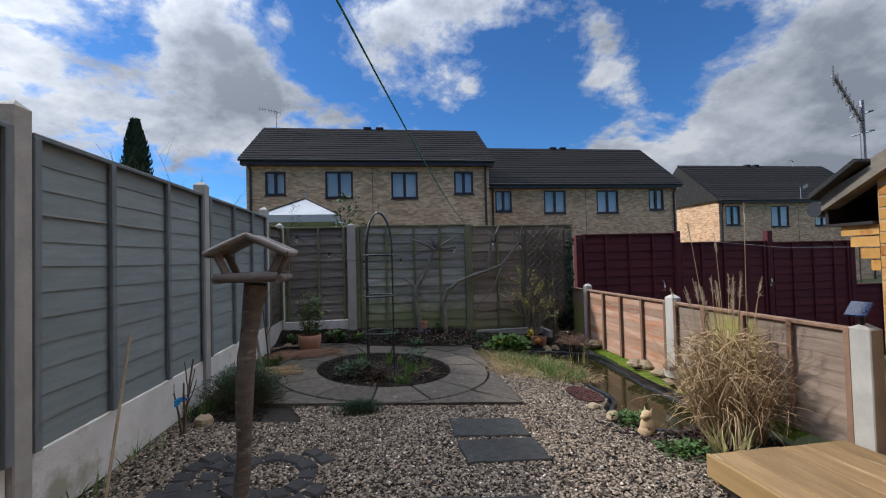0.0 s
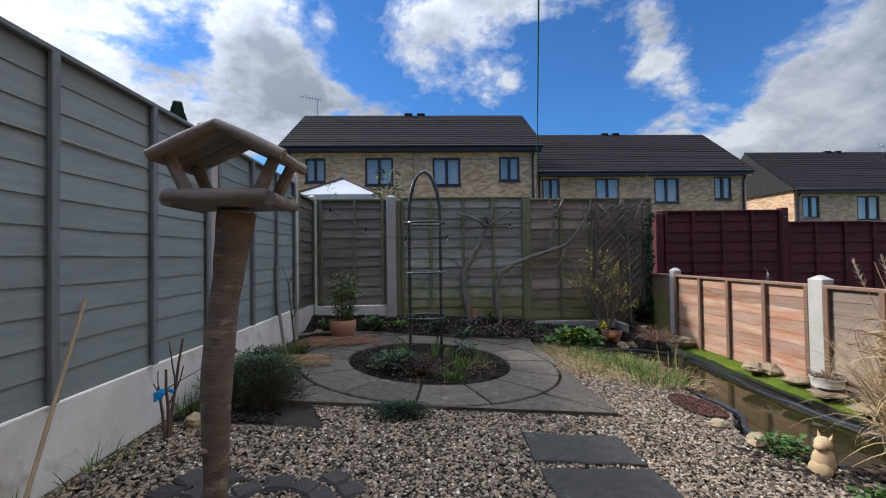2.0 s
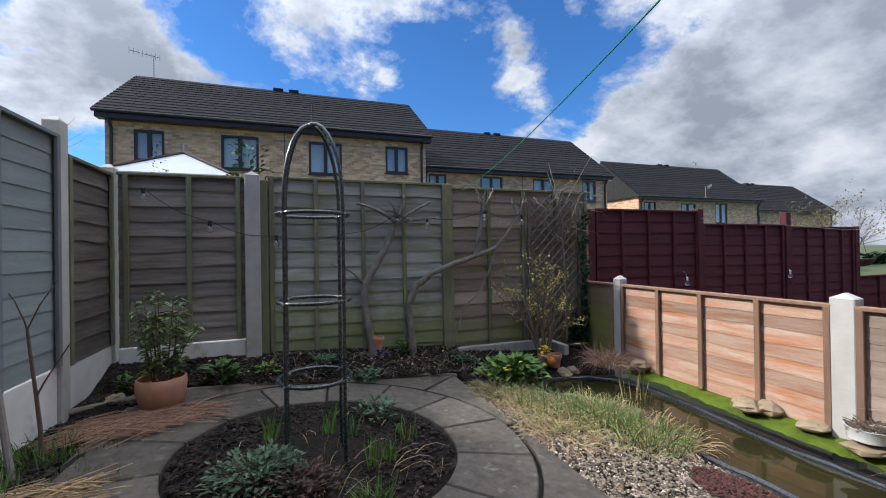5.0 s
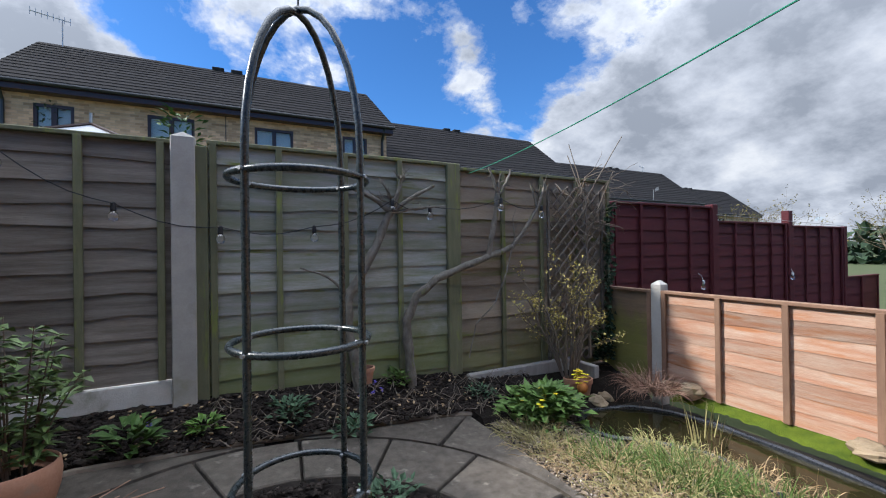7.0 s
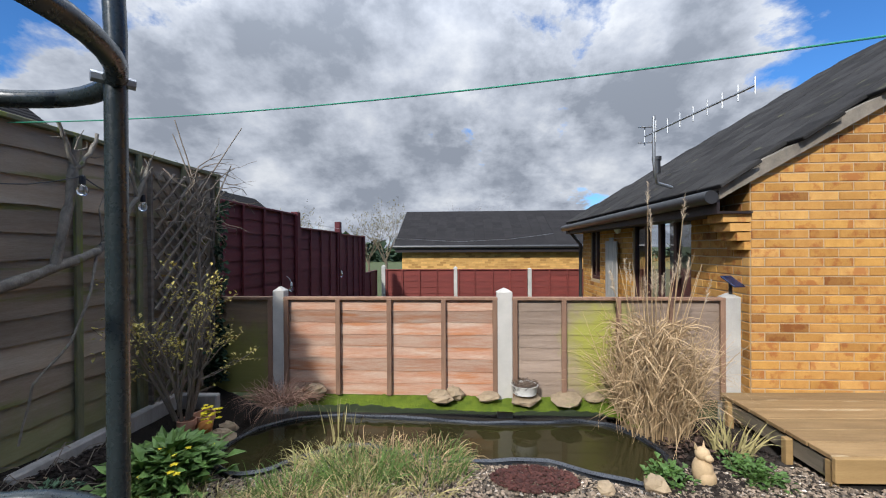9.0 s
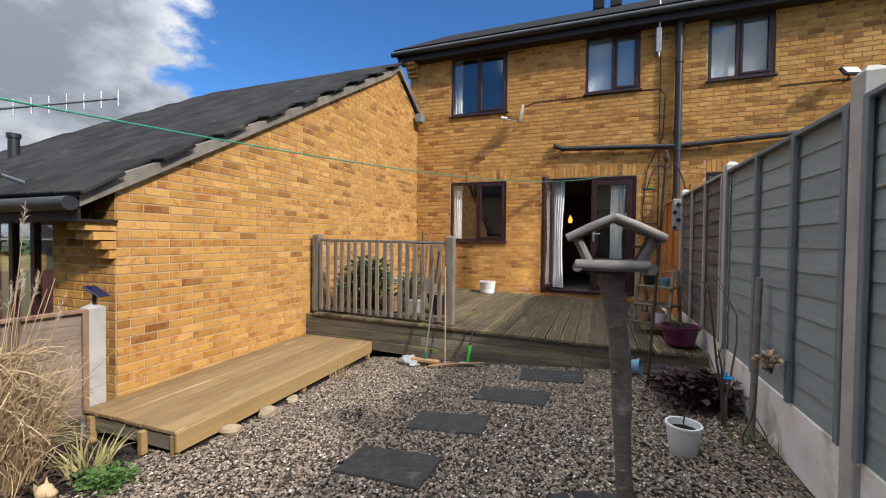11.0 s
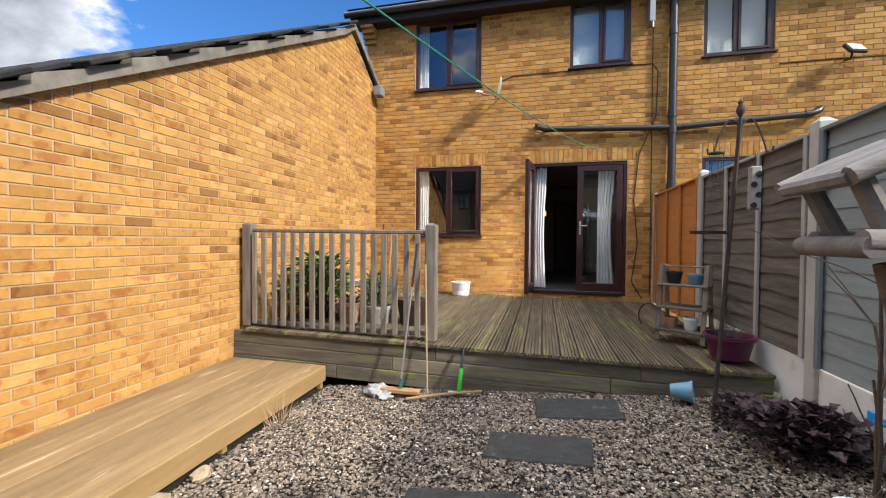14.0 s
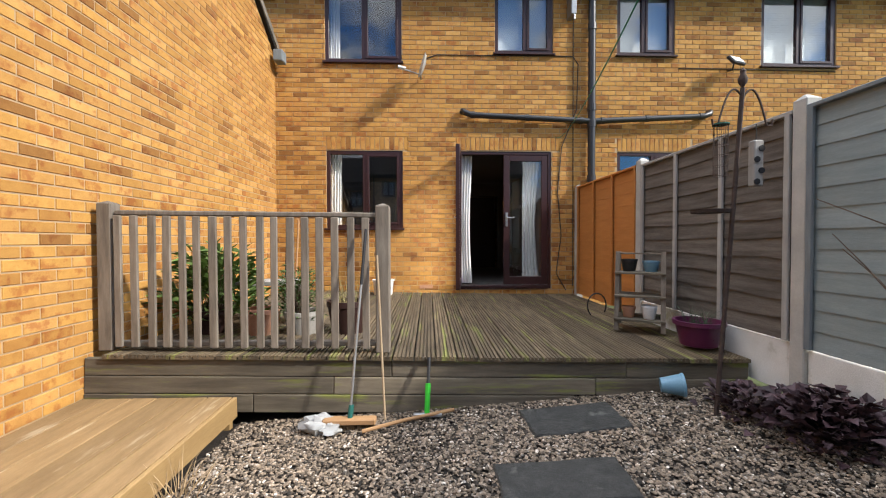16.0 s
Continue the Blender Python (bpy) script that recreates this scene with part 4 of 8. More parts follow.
midu = (o[0] + o[1]) / 2
leaf_door(door, midu, o[1] - 0.055, o[2] + 0.065, o[3] - 0.055, Matrix.Translation((0, 0.018, 0)))
leaf_door(door, 0.0, midu - o[0] - 0.055, o[2] + 0.065, o[3] - 0.055, Matrix.Translation((o[0] + 0.03, -0.03, 0)) @ pose(0, 0, 0, 0, 0, -97))
tagged(part("curtain", curtain_drape(Shape(), o[0] + 0.07, o[0] + 0.27, 0.17, o[2] + 0.08, o[3] - 0.04, 4, 0.8), M_CURTAIN, m=HM, smooth=True), "long white curtain tied at the French door", "curtain")
tagged(part("curtain", curtain_drape(Shape(), o[1] - 0.42, o[1] - 0.14, 0.17, o[2] + 0.08, o[3] - 0.04, 5, 0.75), M_CURTAIN, m=HM, smooth=True), "long white curtain hanging behind the shut door leaf", "curtain")

# room behind
room = thing("wall_inside", "dim living room behind the French door", "room", HM, kind="structure")
ru0, ru1 = 0.26, U(-1.55)
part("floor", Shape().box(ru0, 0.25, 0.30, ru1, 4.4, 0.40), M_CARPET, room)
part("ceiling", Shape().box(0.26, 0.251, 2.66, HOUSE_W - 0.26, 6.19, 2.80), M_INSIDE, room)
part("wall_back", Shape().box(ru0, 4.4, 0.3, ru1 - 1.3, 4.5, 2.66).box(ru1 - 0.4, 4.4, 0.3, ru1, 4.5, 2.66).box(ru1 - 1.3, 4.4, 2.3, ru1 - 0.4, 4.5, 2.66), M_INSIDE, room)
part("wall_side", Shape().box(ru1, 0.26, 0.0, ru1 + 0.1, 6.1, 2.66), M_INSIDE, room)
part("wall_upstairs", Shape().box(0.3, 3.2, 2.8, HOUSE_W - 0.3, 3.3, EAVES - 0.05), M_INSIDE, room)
part("inner_door", Shape().soft(ru1 - 1.24, 4.46, 0.4, ru1 - 0.46, 4.5, 2.28), M_BROWNPVC, room)
lamp = thing("pendant_lamp", "small warm glowing pendant lamp hanging in the room", "lamp", HM)
part("bulb", Shape().lathe([(0.01, 1.80), (0.04, 1.815), (0.055, 1.86), (0.045, 1.90), (0.02, 1.95), (0.01, 1.99)], 14, Matrix.Translation((U(0.02), 2.6, 0))), M_LAMP, lamp, smooth=True)
part("flex", Shape().tube([(U(0.02), 2.6, 1.98), (U(0.02), 2.6, 2.66)], 0.006, 6), M_BLACKPOT, lamp)

# pipes, dish, flood light and cables on the wall
pipes = thing("soil_pipe", "black plastic waste pipe with a bracketed branch to each side", "pipe", HM)
pz, pu = 3.05, U(-1.87)
part("stack", Shape().tube([(pu, -0.09, 0.3), (pu, -0.09, 6.3)], 0.056, 14), M_PIPE, pipes, smooth=True)
for name, path in (("branch", [(U(0.15), 0.01, pz + 0.09), (U(0.15), -0.05, pz + 0.09), (U(0.12), -0.09, pz + 0.06), (U(0.02), -0.09, pz + 0.02), (pu, -0.09, pz - 0.06)]),
                   ("branch", [(U(-3.80), 0.01, pz + 0.11), (U(-3.80), -0.05, pz + 0.11), (U(-3.76), -0.09, pz + 0.07), (U(-3.66), -0.09, pz + 0.03), (pu, -0.09, pz - 0.06)])):
    part(name, Shape().tube(path, 0.045, 12), M_PIPE, pipes, smooth=True)
for z in (2.05, 2.9, 3.15, 4.4, 5.0):
    part("collar", Shape().tube([(pu, -0.09, z), (pu, -0.09, z + 0.10)], 0.067, 14), M_PIPE, pipes)
for x in (0.0, -0.85, -1.70, -2.04, -2.75, -3.62):
    z = pz + 0.02 - 0.08 * (0.02 - x) / 1.89 if x > -1.87 else pz - 0.06 + 0.09 * (-1.87 - x) / 1.79
    part("collar", Shape().tube([(U(x) - 0.03, -0.09, z), (U(x) + 0.03, -0.09, z)], 0.052, 12), M_PIPE, pipes)
    part("bracket", Shape().box(U(x) - 0.012, -0.05, z - 0.02, U(x) + 0.012, 0, z + 0.02), M_PIPE, pipes)

dish = thing("satellite_dish", "small grey satellite dish on a wall bracket", "satellite dish", HM @ pose(U(0.80), -0.02, 3.70))
prof = [(0.22, 0.0), (0.18, -0.030), (0.10, -0.05), (0.0, -0.055), (0.0, -0.045), (0.10, -0.04), (0.18, -0.02), (0.22, 0.006)]
part("bowl", Shape().lathe(prof, 22, pose(0.02, -0.26, 0.04, 76, 0, -78) @ Matrix.Diagonal((0.84, 0.84, 0.84, 1))), M_CONCRETE, dish, smooth=True)
part("arm", Shape().tube([(0, 0, -0.06), (0, -0.20, -0.08), (0.0, -0.26, 0.0)], 0.016, 8).tube([(0.0, -0.26, -0.10), (-0.26, -0.36, -0.06)], 0.010, 8), M_GREYMETAL, dish)
part("receiver", Shape().tube([(-0.22, -0.35, -0.05), (-0.33, -0.37, -0.03)], 0.026, 10), M_WHITE, dish, smooth=True)

flood = thing("flood_light", "black flood light on a wall bracket", "light", HM @ pose(U(-4.10), 0, 3.88))
part("housing", Shape().soft(-0.13, -0.05, -0.09, 0.13, 0.0, 0.09, 0.012, pose(0, -0.17, 0.02, -38, 0, 18)), M_BLACKPOT, flood)
part("lens", Shape().box(-0.105, -0.055, -0.068, 0.105, -0.051, 0.068, pose(0, -0.17, 0.02, -38, 0, 18)), M_WHITE, flood)
part("bracket", Shape().tube([(0, 0, -0.05), (0, -0.12, -0.08), (0.0, -0.15, 0.0)], 0.012, 6), M_BLACKPOT, flood)
cab = thing("wall_cable", "thin dark cables clipped along the brick wall", "cable", HM)
part("cable", Shape().tube([(U(0.75), -0.012, 3.95), (U(0.55), -0.012, 4.02), (U(-0.38), -0.012, 4.02), (U(-1.30), -0.012, 4.03), (U(-1.60), -0.012, 4.02), (U(-1.68), -0.012, 3.9), (U(-1.66), -0.012, 3.2), (U(-1.42), -0.02, 2.6), (U(-1.36), -0.012, 1.9), (U(-1.42), -0.012, 1.2), (U(-1.34), -0.012, 0.6), (U(-1.5), -0.012, 0.33)], 0.008, 6), M_BLACKPOT, cab)
part("cable", Shape().tube([(U(-1.60), -0.012, 5.1), (U(-1.60), -0.012, 4.2), (U(-1.61), -0.012, 0.4)], 0.006, 6), M_BLACKPOT, cab)
part("cable", Shape().tube([(U(-3.3), -0.012, 3.86), (U(-4.0), -0.012, 3.86), (U(-5.9), -0.012, 3.84)], 0.006, 6), M_BLACKPOT, cab)
airbrick = tagged(part("air_brick", Shape().soft(U(0.83), -0.012, 0.37, U(0.62), 0.0, 0.43, 0.003), M_TERRACOTTA, m=HM), "brown air brick low in the wall", "vent")
ant = thing("wall_aerial", "grey metal aerial bracket high on the brick wall", "aerial", HM @ pose(U(-1.55), -0.2, 4.7))
part("mast", Shape().tube([(0, 0, -0.2), (0, 0, 1.6)], 0.016, 8), M_GREYMETAL, ant)
part("bracket", Shape().soft(-0.05, -0.02, -0.12, 0.03, 0.2, 0.3, 0.008), M_GREYMETAL, ant)

# ---- the neighbouring bungalow: gable at x = 3.02 towards the garden ----
BX, BY, BEAVE, BRY, BRZ = 3.045, 2.48, 1.74, -2.41, 4.60
bungalow = thing("bungalow", "buff brick bungalow with a mossy dark tiled roof and white-capped verge", "house")
GM = pose(BX, BY, 0, 0, 0, -90)
slope = (BRZ - 0.05 - BEAVE) / (BY - BRY)


def gable_top(u):
    y = BY - u
    return BEAVE + (BY - y) * slope if y >= BRY else BRZ - 0.05 - (BRY - y) * slope


gw = BY + 3.41
gable = part("wall", Shape().add([(0, 0, -0.3), (gw, 0, -0.3), (gw, 0, gable_top(gw)), (BY - BRY, 0, gable_top(BY - BRY)), (0, 0, BEAVE), (0, 0.25, -0.3), (gw, 0.25, -0.3), (gw, 0.25, gable_top(gw)), (BY - BRY, 0.25, gable_top(BY - BRY)), (0, 0.25, BEAVE)],
     [(4, 3, 2, 1, 0), (5, 6, 7, 8, 9), (0, 1, 6, 5), (1, 2, 7, 6), (2, 3, 8, 7), (3, 4, 9, 8), (4, 0, 5, 9)]), M_MORTAR, bungalow, "sunlit buff brick gable wall", m=GM)
singles = brick_face(gable, gw, -0.10, 4.5, [], (0.4, 4.6, 0.0, 1.2), keep=lambda a, b, z: z + 0.068 < min(gable_top(a), gable_top(b)), seed=5)
BRICK_QUEUE.append((gable, singles))
cut = Shape()
for x0, x1, z in brick_rows(gw, -0.10, 4.6, [], lambda a, b, z: min(gable_top(a), gable_top(b)) <= z + 0.068 and max(gable_top(a), gable_top(b)) > z + 0.02, 5):
    za, zb = (min(z + 0.065, max(z + 0.002, gable_top(u) - 0.004)) for u in (x0, x1))
    cut.add([(x0, 0, z), (x1, 0, z), (x1, 0, zb), (x0, 0, za), (x0 + 0.003, -0.006, z + 0.002), (x1 - 0.003, -0.006, z + 0.002), (x1 - 0.003, -0.006, zb), (x0 + 0.003, -0.006, za)],
            [(4, 5, 6, 7), (0, 1, 5, 4), (1, 2, 6, 5), (2, 3, 7, 6), (3, 0, 4, 7)])
part("cut_bricks", cut, M_BRICKS, gable)["kind"] = "stuff"
FM = pose(7.75, BY, 0, 0, 0, 180)
V = lambda x: 7.75 - x
front_open = [(V(7.25), V(6.75), 0.62, 1.62), (V(5.36), V(3.91), -0.2, 1.64)]
front = part("wall", wall_core(V(BX) - 0.251, -1.0, BEAVE + 0.02, front_open), M_MORTAR, bungalow, "buff brick front wall under the eaves", m=FM @ Matrix.Translation((0, 0.002, 0)))
brick_face(front, V(BX) - 0.004, -0.4, BEAVE, front_open, (0, 0, 0, 0), seed=8)
for a, b, c, d in front_open:
    fr = Shape()
    n = 2 if b - a < 0.8 else 4
    for i in range(n + 1):
        u = a + (b - a) * i / n
        fr.soft(max(a, u - 0.035), 0.02, c, min(b, u + 0.035), 0.08, d)
    fr.soft(a, 0.021, d - 0.06, b, 0.079, d - 0.001).soft(a, 0.021, c, b, 0.079, c + 0.06)
    part("window_frame", fr, M_BROWNPVC, bungalow, "dark brown window frame", m=FM)
for a, b, c, d in front_open:
    p = part("pane", Shape().box(a + 0.03, 0.045, c + 0.05, b - 0.03, 0.051, d - 0.05), M_GLASS, bungalow, m=FM)
    p.visible_shadow = False
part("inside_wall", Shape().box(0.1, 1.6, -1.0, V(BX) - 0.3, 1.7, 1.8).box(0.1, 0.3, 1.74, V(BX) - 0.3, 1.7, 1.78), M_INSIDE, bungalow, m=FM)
rs = Shape()
ex0, ex1 = BX - 0.06, 7.95
ey, ez = BY + 0.28, BEAVE - 0.28 * slope
rs.add([(ex0, ey, ez), (ex1, ey, ez), (ex1, BRY, BRZ), (ex0, BRY, BRZ), (ex1, -6.9, ez), (ex0, -6.9, ez), (ex0, ey, ez + 0.05), (ex1, ey, ez + 0.05), (ex1, BRY, BRZ + 0.05), (ex0, BRY, BRZ + 0.05), (ex1, -6.9, ez + 0.05), (ex0, -6.9, ez + 0.05)],
       [(0, 3, 2, 1), (3, 5, 4, 2), (6, 7, 8, 9), (9, 8, 10, 11), (0, 1, 7, 6), (5, 11, 10, 4), (0, 6, 9, 3), (3, 9, 11, 5), (1, 2, 8, 7), (2, 4, 10, 8)])
broof = part("roof", rs, M_TILE, bungalow, "dark concrete tiles with patches of moss")
for ya, yb in ((ey, BRY), (-3.42, BRY)):
    n = 17 if ya > 0 else 4
    for i in range(n):
        y0, y1 = ya + (yb - ya) * i / n, ya + (yb - ya) * (i + 1) / n
        zz = lambda y: ez + (ey - y) * slope if y > BRY else BRZ - (BRY - y) * slope
        a = zz(y0)
        b = zz(y1)
        dz = 0.012 * (i % 2)
        vg = Shape()
        vg.add([(ex0 - 0.012, y0, a - 0.02), (ex0 - 0.012, y1, b - 0.02), (ex0 - 0.012, y1, b + 0.060 + dz), (ex0 - 0.012, y0, a + 0.088 + dz), (ex0 + 0.10, y0, a - 0.02), (ex0 + 0.10, y1, b - 0.02), (ex0 + 0.10, y1, b + 0.060 + dz), (ex0 + 0.10, y0, a + 0.088 + dz)],
               [(0, 1, 2, 3), (7, 6, 5, 4), (3, 2, 6, 7), (0, 4, 5, 1), (0, 3, 7, 4), (1, 5, 6, 2)])
        part("verge_tile", vg, M_VERGE, bungalow, "pale mortared verge tile")
part("fascia", Shape().box(ex0 + 0.02, ey - 0.02, ez - 0.13, ex1, ey, ez + 0.02).box(ex0 + 0.02, BY + 0.005, ez - 0.13, ex1, ey - 0.02, ez - 0.11), M_DARKTRIM, bungalow)
part("gutter", Shape().tube([(ex0 + 0.0, ey + 0.055, ez + 0.0), (ex1, ey + 0.055, ez - 0.02)], 0.055, 10), M_PIPE, bungalow, "black plastic gutter", smooth=True)
part("downpipe", Shape().tube([(7.72, ey + 0.05, ez), (7.72, BY + 0.06, ez - 0.35), (7.72, BY + 0.06, -0.9)], 0.035, 8), M_PIPE, bungalow, smooth=True)
cb = Shape()
for i in range(4):
    cb.box(BX - 0.004, BY, ez - 0.42 + 0.075 * i, BX + 0.21, BY + 0.05 + 0.055 * i, ez - 0.355 + 0.075 * i)
part("corbel", cb, M_BRICKS, bungalow)
part("verge_box", Shape().soft(BX - 0.20, -3.34, 3.80, BX - 0.06, -3.16, 3.97, 0.012), M_BATTEN, bungalow, "small grey box at the foot of the verge")
part("flue", Shape().tube([(6.6, 1.6, 2.2), (6.6, 1.6, 2.62)], 0.06, 10).tube([(6.6, 1.6, 2.62), (6.6, 1.6, 2.68)], 0.075, 10), M_PIPE, bungalow, smooth=True)
TILE_QUEUE = (broof, ex0, ex1, ey, ez, slope)
al = thing("roof_aerial", "grey television aerial on a bent mast at the eaves", "aerial", pose(3.68, 2.89, 1.79))
part("mast", Shape().tube([(0.10, -0.16, -0.02), (0.06, 0.0, 0.02), (-0.02, 0.05, 0.08), (-0.05, 0.08, 0.20), (-0.05, 0.08, 0.64)], 0.016, 8), M_GREYMETAL, al, smooth=True)
boom0, boom1 = Vector((0.03, 0.13, 0.47)), Vector((-0.81, -0.33, 0.62))
part("boom", Shape().tube([boom0, boom1], 0.011, 6), M_GREYMETAL, al)
for i in range(9):
    p = boom0.lerp(boom1, i / 8)
    h = 0.065 if i > 1 else 0.10
    part("element", Shape().tube([p + Vector((0, 0, -h)), p + Vector((0, 0, h))], 0.006, 5), M_GREYMETAL, al)
for z in (0.40, 0.55):
    part("reflector", Shape().box(0.0, 0.05, z, 0.02, 0.20, z + 0.01), M_GREYMETAL, al)
board = tagged(part("old_board", Shape().soft(-0.24, 0, 0, -0.09, 0.02, 1.12, 0.004).soft(-0.08, 0, 0, 0.07, 0.02, 1.18, 0.004).soft(0.08, 0, 0, 0.24, 0.02, 1.13, 0.004), M_OLDGREY, m=pose(6.0, BY + 0.06, 0.15)), "weathered grey boards leaning on the brick wall", "board")
wl = tagged(part("wall_lamp", Shape().lathe([(0.09, 0), (0.10, 0.03), (0.07, 0.06), (0.02, 0.08)], 14, pose(5.86, BY + 0.0, 1.48, -90)), M_WHITE, smooth=True), "round white bulkhead lamp on the brick wall", "lamp")


# ---- fences ----
def board_strip(rnd, length, low, high, y, wave, lap):
    """One lap board: straight top, slightly wavy bottom edge that stands proud."""
    s = Shape()
    n = max(2, int(length / 0.22))
    prof = []
    for i in range(n + 1):
        x = length * i / n
        prof.append((x, low + wave * (rnd.random() - 0.5) * 2))
    for i, (x, zl) in enumerate(prof):
        s.v += [(x, y - lap, zl), (x, y - lap + 0.011, zl), (x, y + 0.004, high), (x, y - 0.004, high)]
    for i in range(n):
        a, b = i * 4, (i + 1) * 4
        s.f += [(a, b, b + 3, a + 3), (a + 1, a + 2, b + 2, b + 1), (a, a + 1, b + 1, b), (a + 3, b + 3, b + 2, a + 2)]
    s.f += [(0, 3, 2, 1), (n * 4, n * 4 + 1, n * 4 + 2, n * 4 + 3)]
    return s


def fence_panel(label, m, length, height, rows, battens, wood, batten_wood, seed, wave=0.006, cap=True, group="", frame_w=0.04, lap=0.017):
    """A lap panel: horizontal boards, upright battens, edge frame and capping."""
    rnd = rng(seed)
    p = thing("fence_panel", label, "fence panel", m, group)
    pitch = height / rows
    for i in range(rows):
        part("board", board_strip(rnd, length, i * pitch, min(height, (i + 1) * pitch + 0.022), 0.0, wave if i else 0, lap), wood, p)
    for u in battens:
        part("batten", Shape().soft(u - frame_w / 2, -0.044, 0.004, u + frame_w / 2, -0.022, height - 0.004, 0.003), batten_wood, p)
    if cap:
        part("cap_rail", Shape().soft(-0.004, -0.042, height - 0.012, length + 0.004, 0.024, height + 0.014, 0.004), batten_wood, p)
    return p


def concrete_post(m, height, size=0.10, label="weathered grey concrete fence post with a sloped top", group="concrete fence posts", depth=0.10):
    s = Shape()
    a, d = size / 2, depth / 2
    s.soft(-a, -d, -0.25, a, d, height, 0.006)
    s.add([(-a + .006, -d + .006, height - 0.001), (a - .006, -d + .006, height - 0.001), (a - .006, d - .006, height - 0.001), (-a + .006, d - .006, height - 0.001), (0, -d * .35, height + 0.03), (0, d * .35, height + 0.03)],
          [(0, 1, 4), (1, 2, 5, 4), (2, 3, 5), (3, 0, 4, 5)])
    ob = part("concrete_post", s, M_CONCRETE, m=m)
    return tagged(ob, label, "fence post", group)


def gravel_board(m, length, height, label="pale concrete gravel board under a fence panel", mat=None):
    return tagged(part("gravel_board", Shape().soft(0, -0.025, 0, length, 0.025, height, 0.006), mat or M_PALECONC, m=m), label, "gravel board", "concrete gravel boards")


LX = -1.68
# grey fence beside the bird table: posts every 1.9 m
for y, h in ((-3.34, 1.97), (-1.43, 2.0), (0.53, 2.0), (2.42, 2.05), (4.32, 2.04), (6.22, 2.05), (7.02, 1.90)):
    concrete_post(pose(LX + 0.0, y, 0, 0, 0, 90), h)
for y0, y1, seed, mid in ((0.585, 2.365, 21, (0.69, 1.25)), (2.475, 4.265, 22, (0.56, 1.19)), (4.375, 6.165, 23, (0.62, 1.21))):
    L = y1 - y0
    gravel_board(pose(LX, y0, 0.08, 0, 0, 90), L, 0.36)
    panel = fence_panel("tall lap fence panel painted grey, on a concrete gravel board", pose(LX + 0.012, y0, 0.445, 0, 0, 90), L, 1.49, 12, [0.02, *mid, L - 0.02], M_GREYFENCE, M_BATTEN, seed, wave=0.003, group="grey fence panels", lap=0.011)
    if seed == 22:
        # pale strips take the place of daylight coming through between the boards
        for u0, u1, z in ((0.06, 0.53, 1.118), (0.60, 1.12, 1.122)):
            part("bare_edge", Shape().soft(u0, -0.021, z, u1, -0.016, z + 0.009, 0.002), M_OLDGREY, panel, "pale strip standing for daylight leaking between two boards")
gravel_board(pose(LX, -1.375, 0.12, 0, 0, 90), 1.85, 0.34)
fence_panel("dark brown weathered lap fence panel beside the deck", pose(LX + 0.012, -1.375, 0.465, 0, 0, 90), 1.85, 1.47, 11, [0.03, 0.62, 1.22, 1.82], M_DARKFENCE, M_OLDGREY, 24, wave=0.012)
fence_panel("bright orange-stained lap fence panel next to the house", pose(LX + 0.012, -3.285, 0.29, 0, 0, 90), 1.80, 1.66, 12, [0.03, 0.62, 1.20, 1.77], M_ORANGE, M_ORANGE, 25, wave=0.002, lap=0.009)
gravel_board(pose(LX, 6.275, 0.05, 0, 0, 90), 0.70, 0.36)
fence_panel("short weathered brown lap fence panel in the corner", pose(LX + 0.012, 6.275, 0.415, 0, 0, 90), 0.69, 1.42, 10, [0.02, 0.67], M_DARKFENCE, M_GREENBAT, 26, wave=0.012)

# back fence
BYF = 6.97
gravel_board(pose(-1.60, BYF, 0.10), 0.96, 0.28)
fence_panel("dark weathered lap fence panel on a concrete gravel board", pose(-1.60, BYF + 0.01, 0.385), 0.97, 1.46, 11, [0.06, 0.52, 0.91], M_BROWNFENCE, M_GREENBAT, 31, wave=0.014)
concrete_post(pose(-0.57, BYF - 0.02, 0), 1.88, 0.13)
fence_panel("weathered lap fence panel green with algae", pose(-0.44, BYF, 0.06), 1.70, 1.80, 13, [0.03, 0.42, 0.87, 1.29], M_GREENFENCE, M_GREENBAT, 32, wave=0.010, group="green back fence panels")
tagged(part("wooden_post", Shape().soft(-0.05, -0.05, -0.2, 0.045, 0.05, 1.83, 0.006), M_GREENBAT, m=pose(-0.485, BYF, 0)), "square wooden fence post green with algae", "fence post", "green wooden posts")
post = tagged(part("wooden_post", Shape().soft(-0.06, -0.05, -0.2, 0.06, 0.05, 1.87, 0.006), M_GREENBAT, m=pose(1.32, BYF, 0)), "square wooden fence post green with algae", "fence post")
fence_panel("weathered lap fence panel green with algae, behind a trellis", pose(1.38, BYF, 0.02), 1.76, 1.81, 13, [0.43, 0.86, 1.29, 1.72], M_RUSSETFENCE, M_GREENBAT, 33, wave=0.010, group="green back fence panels")

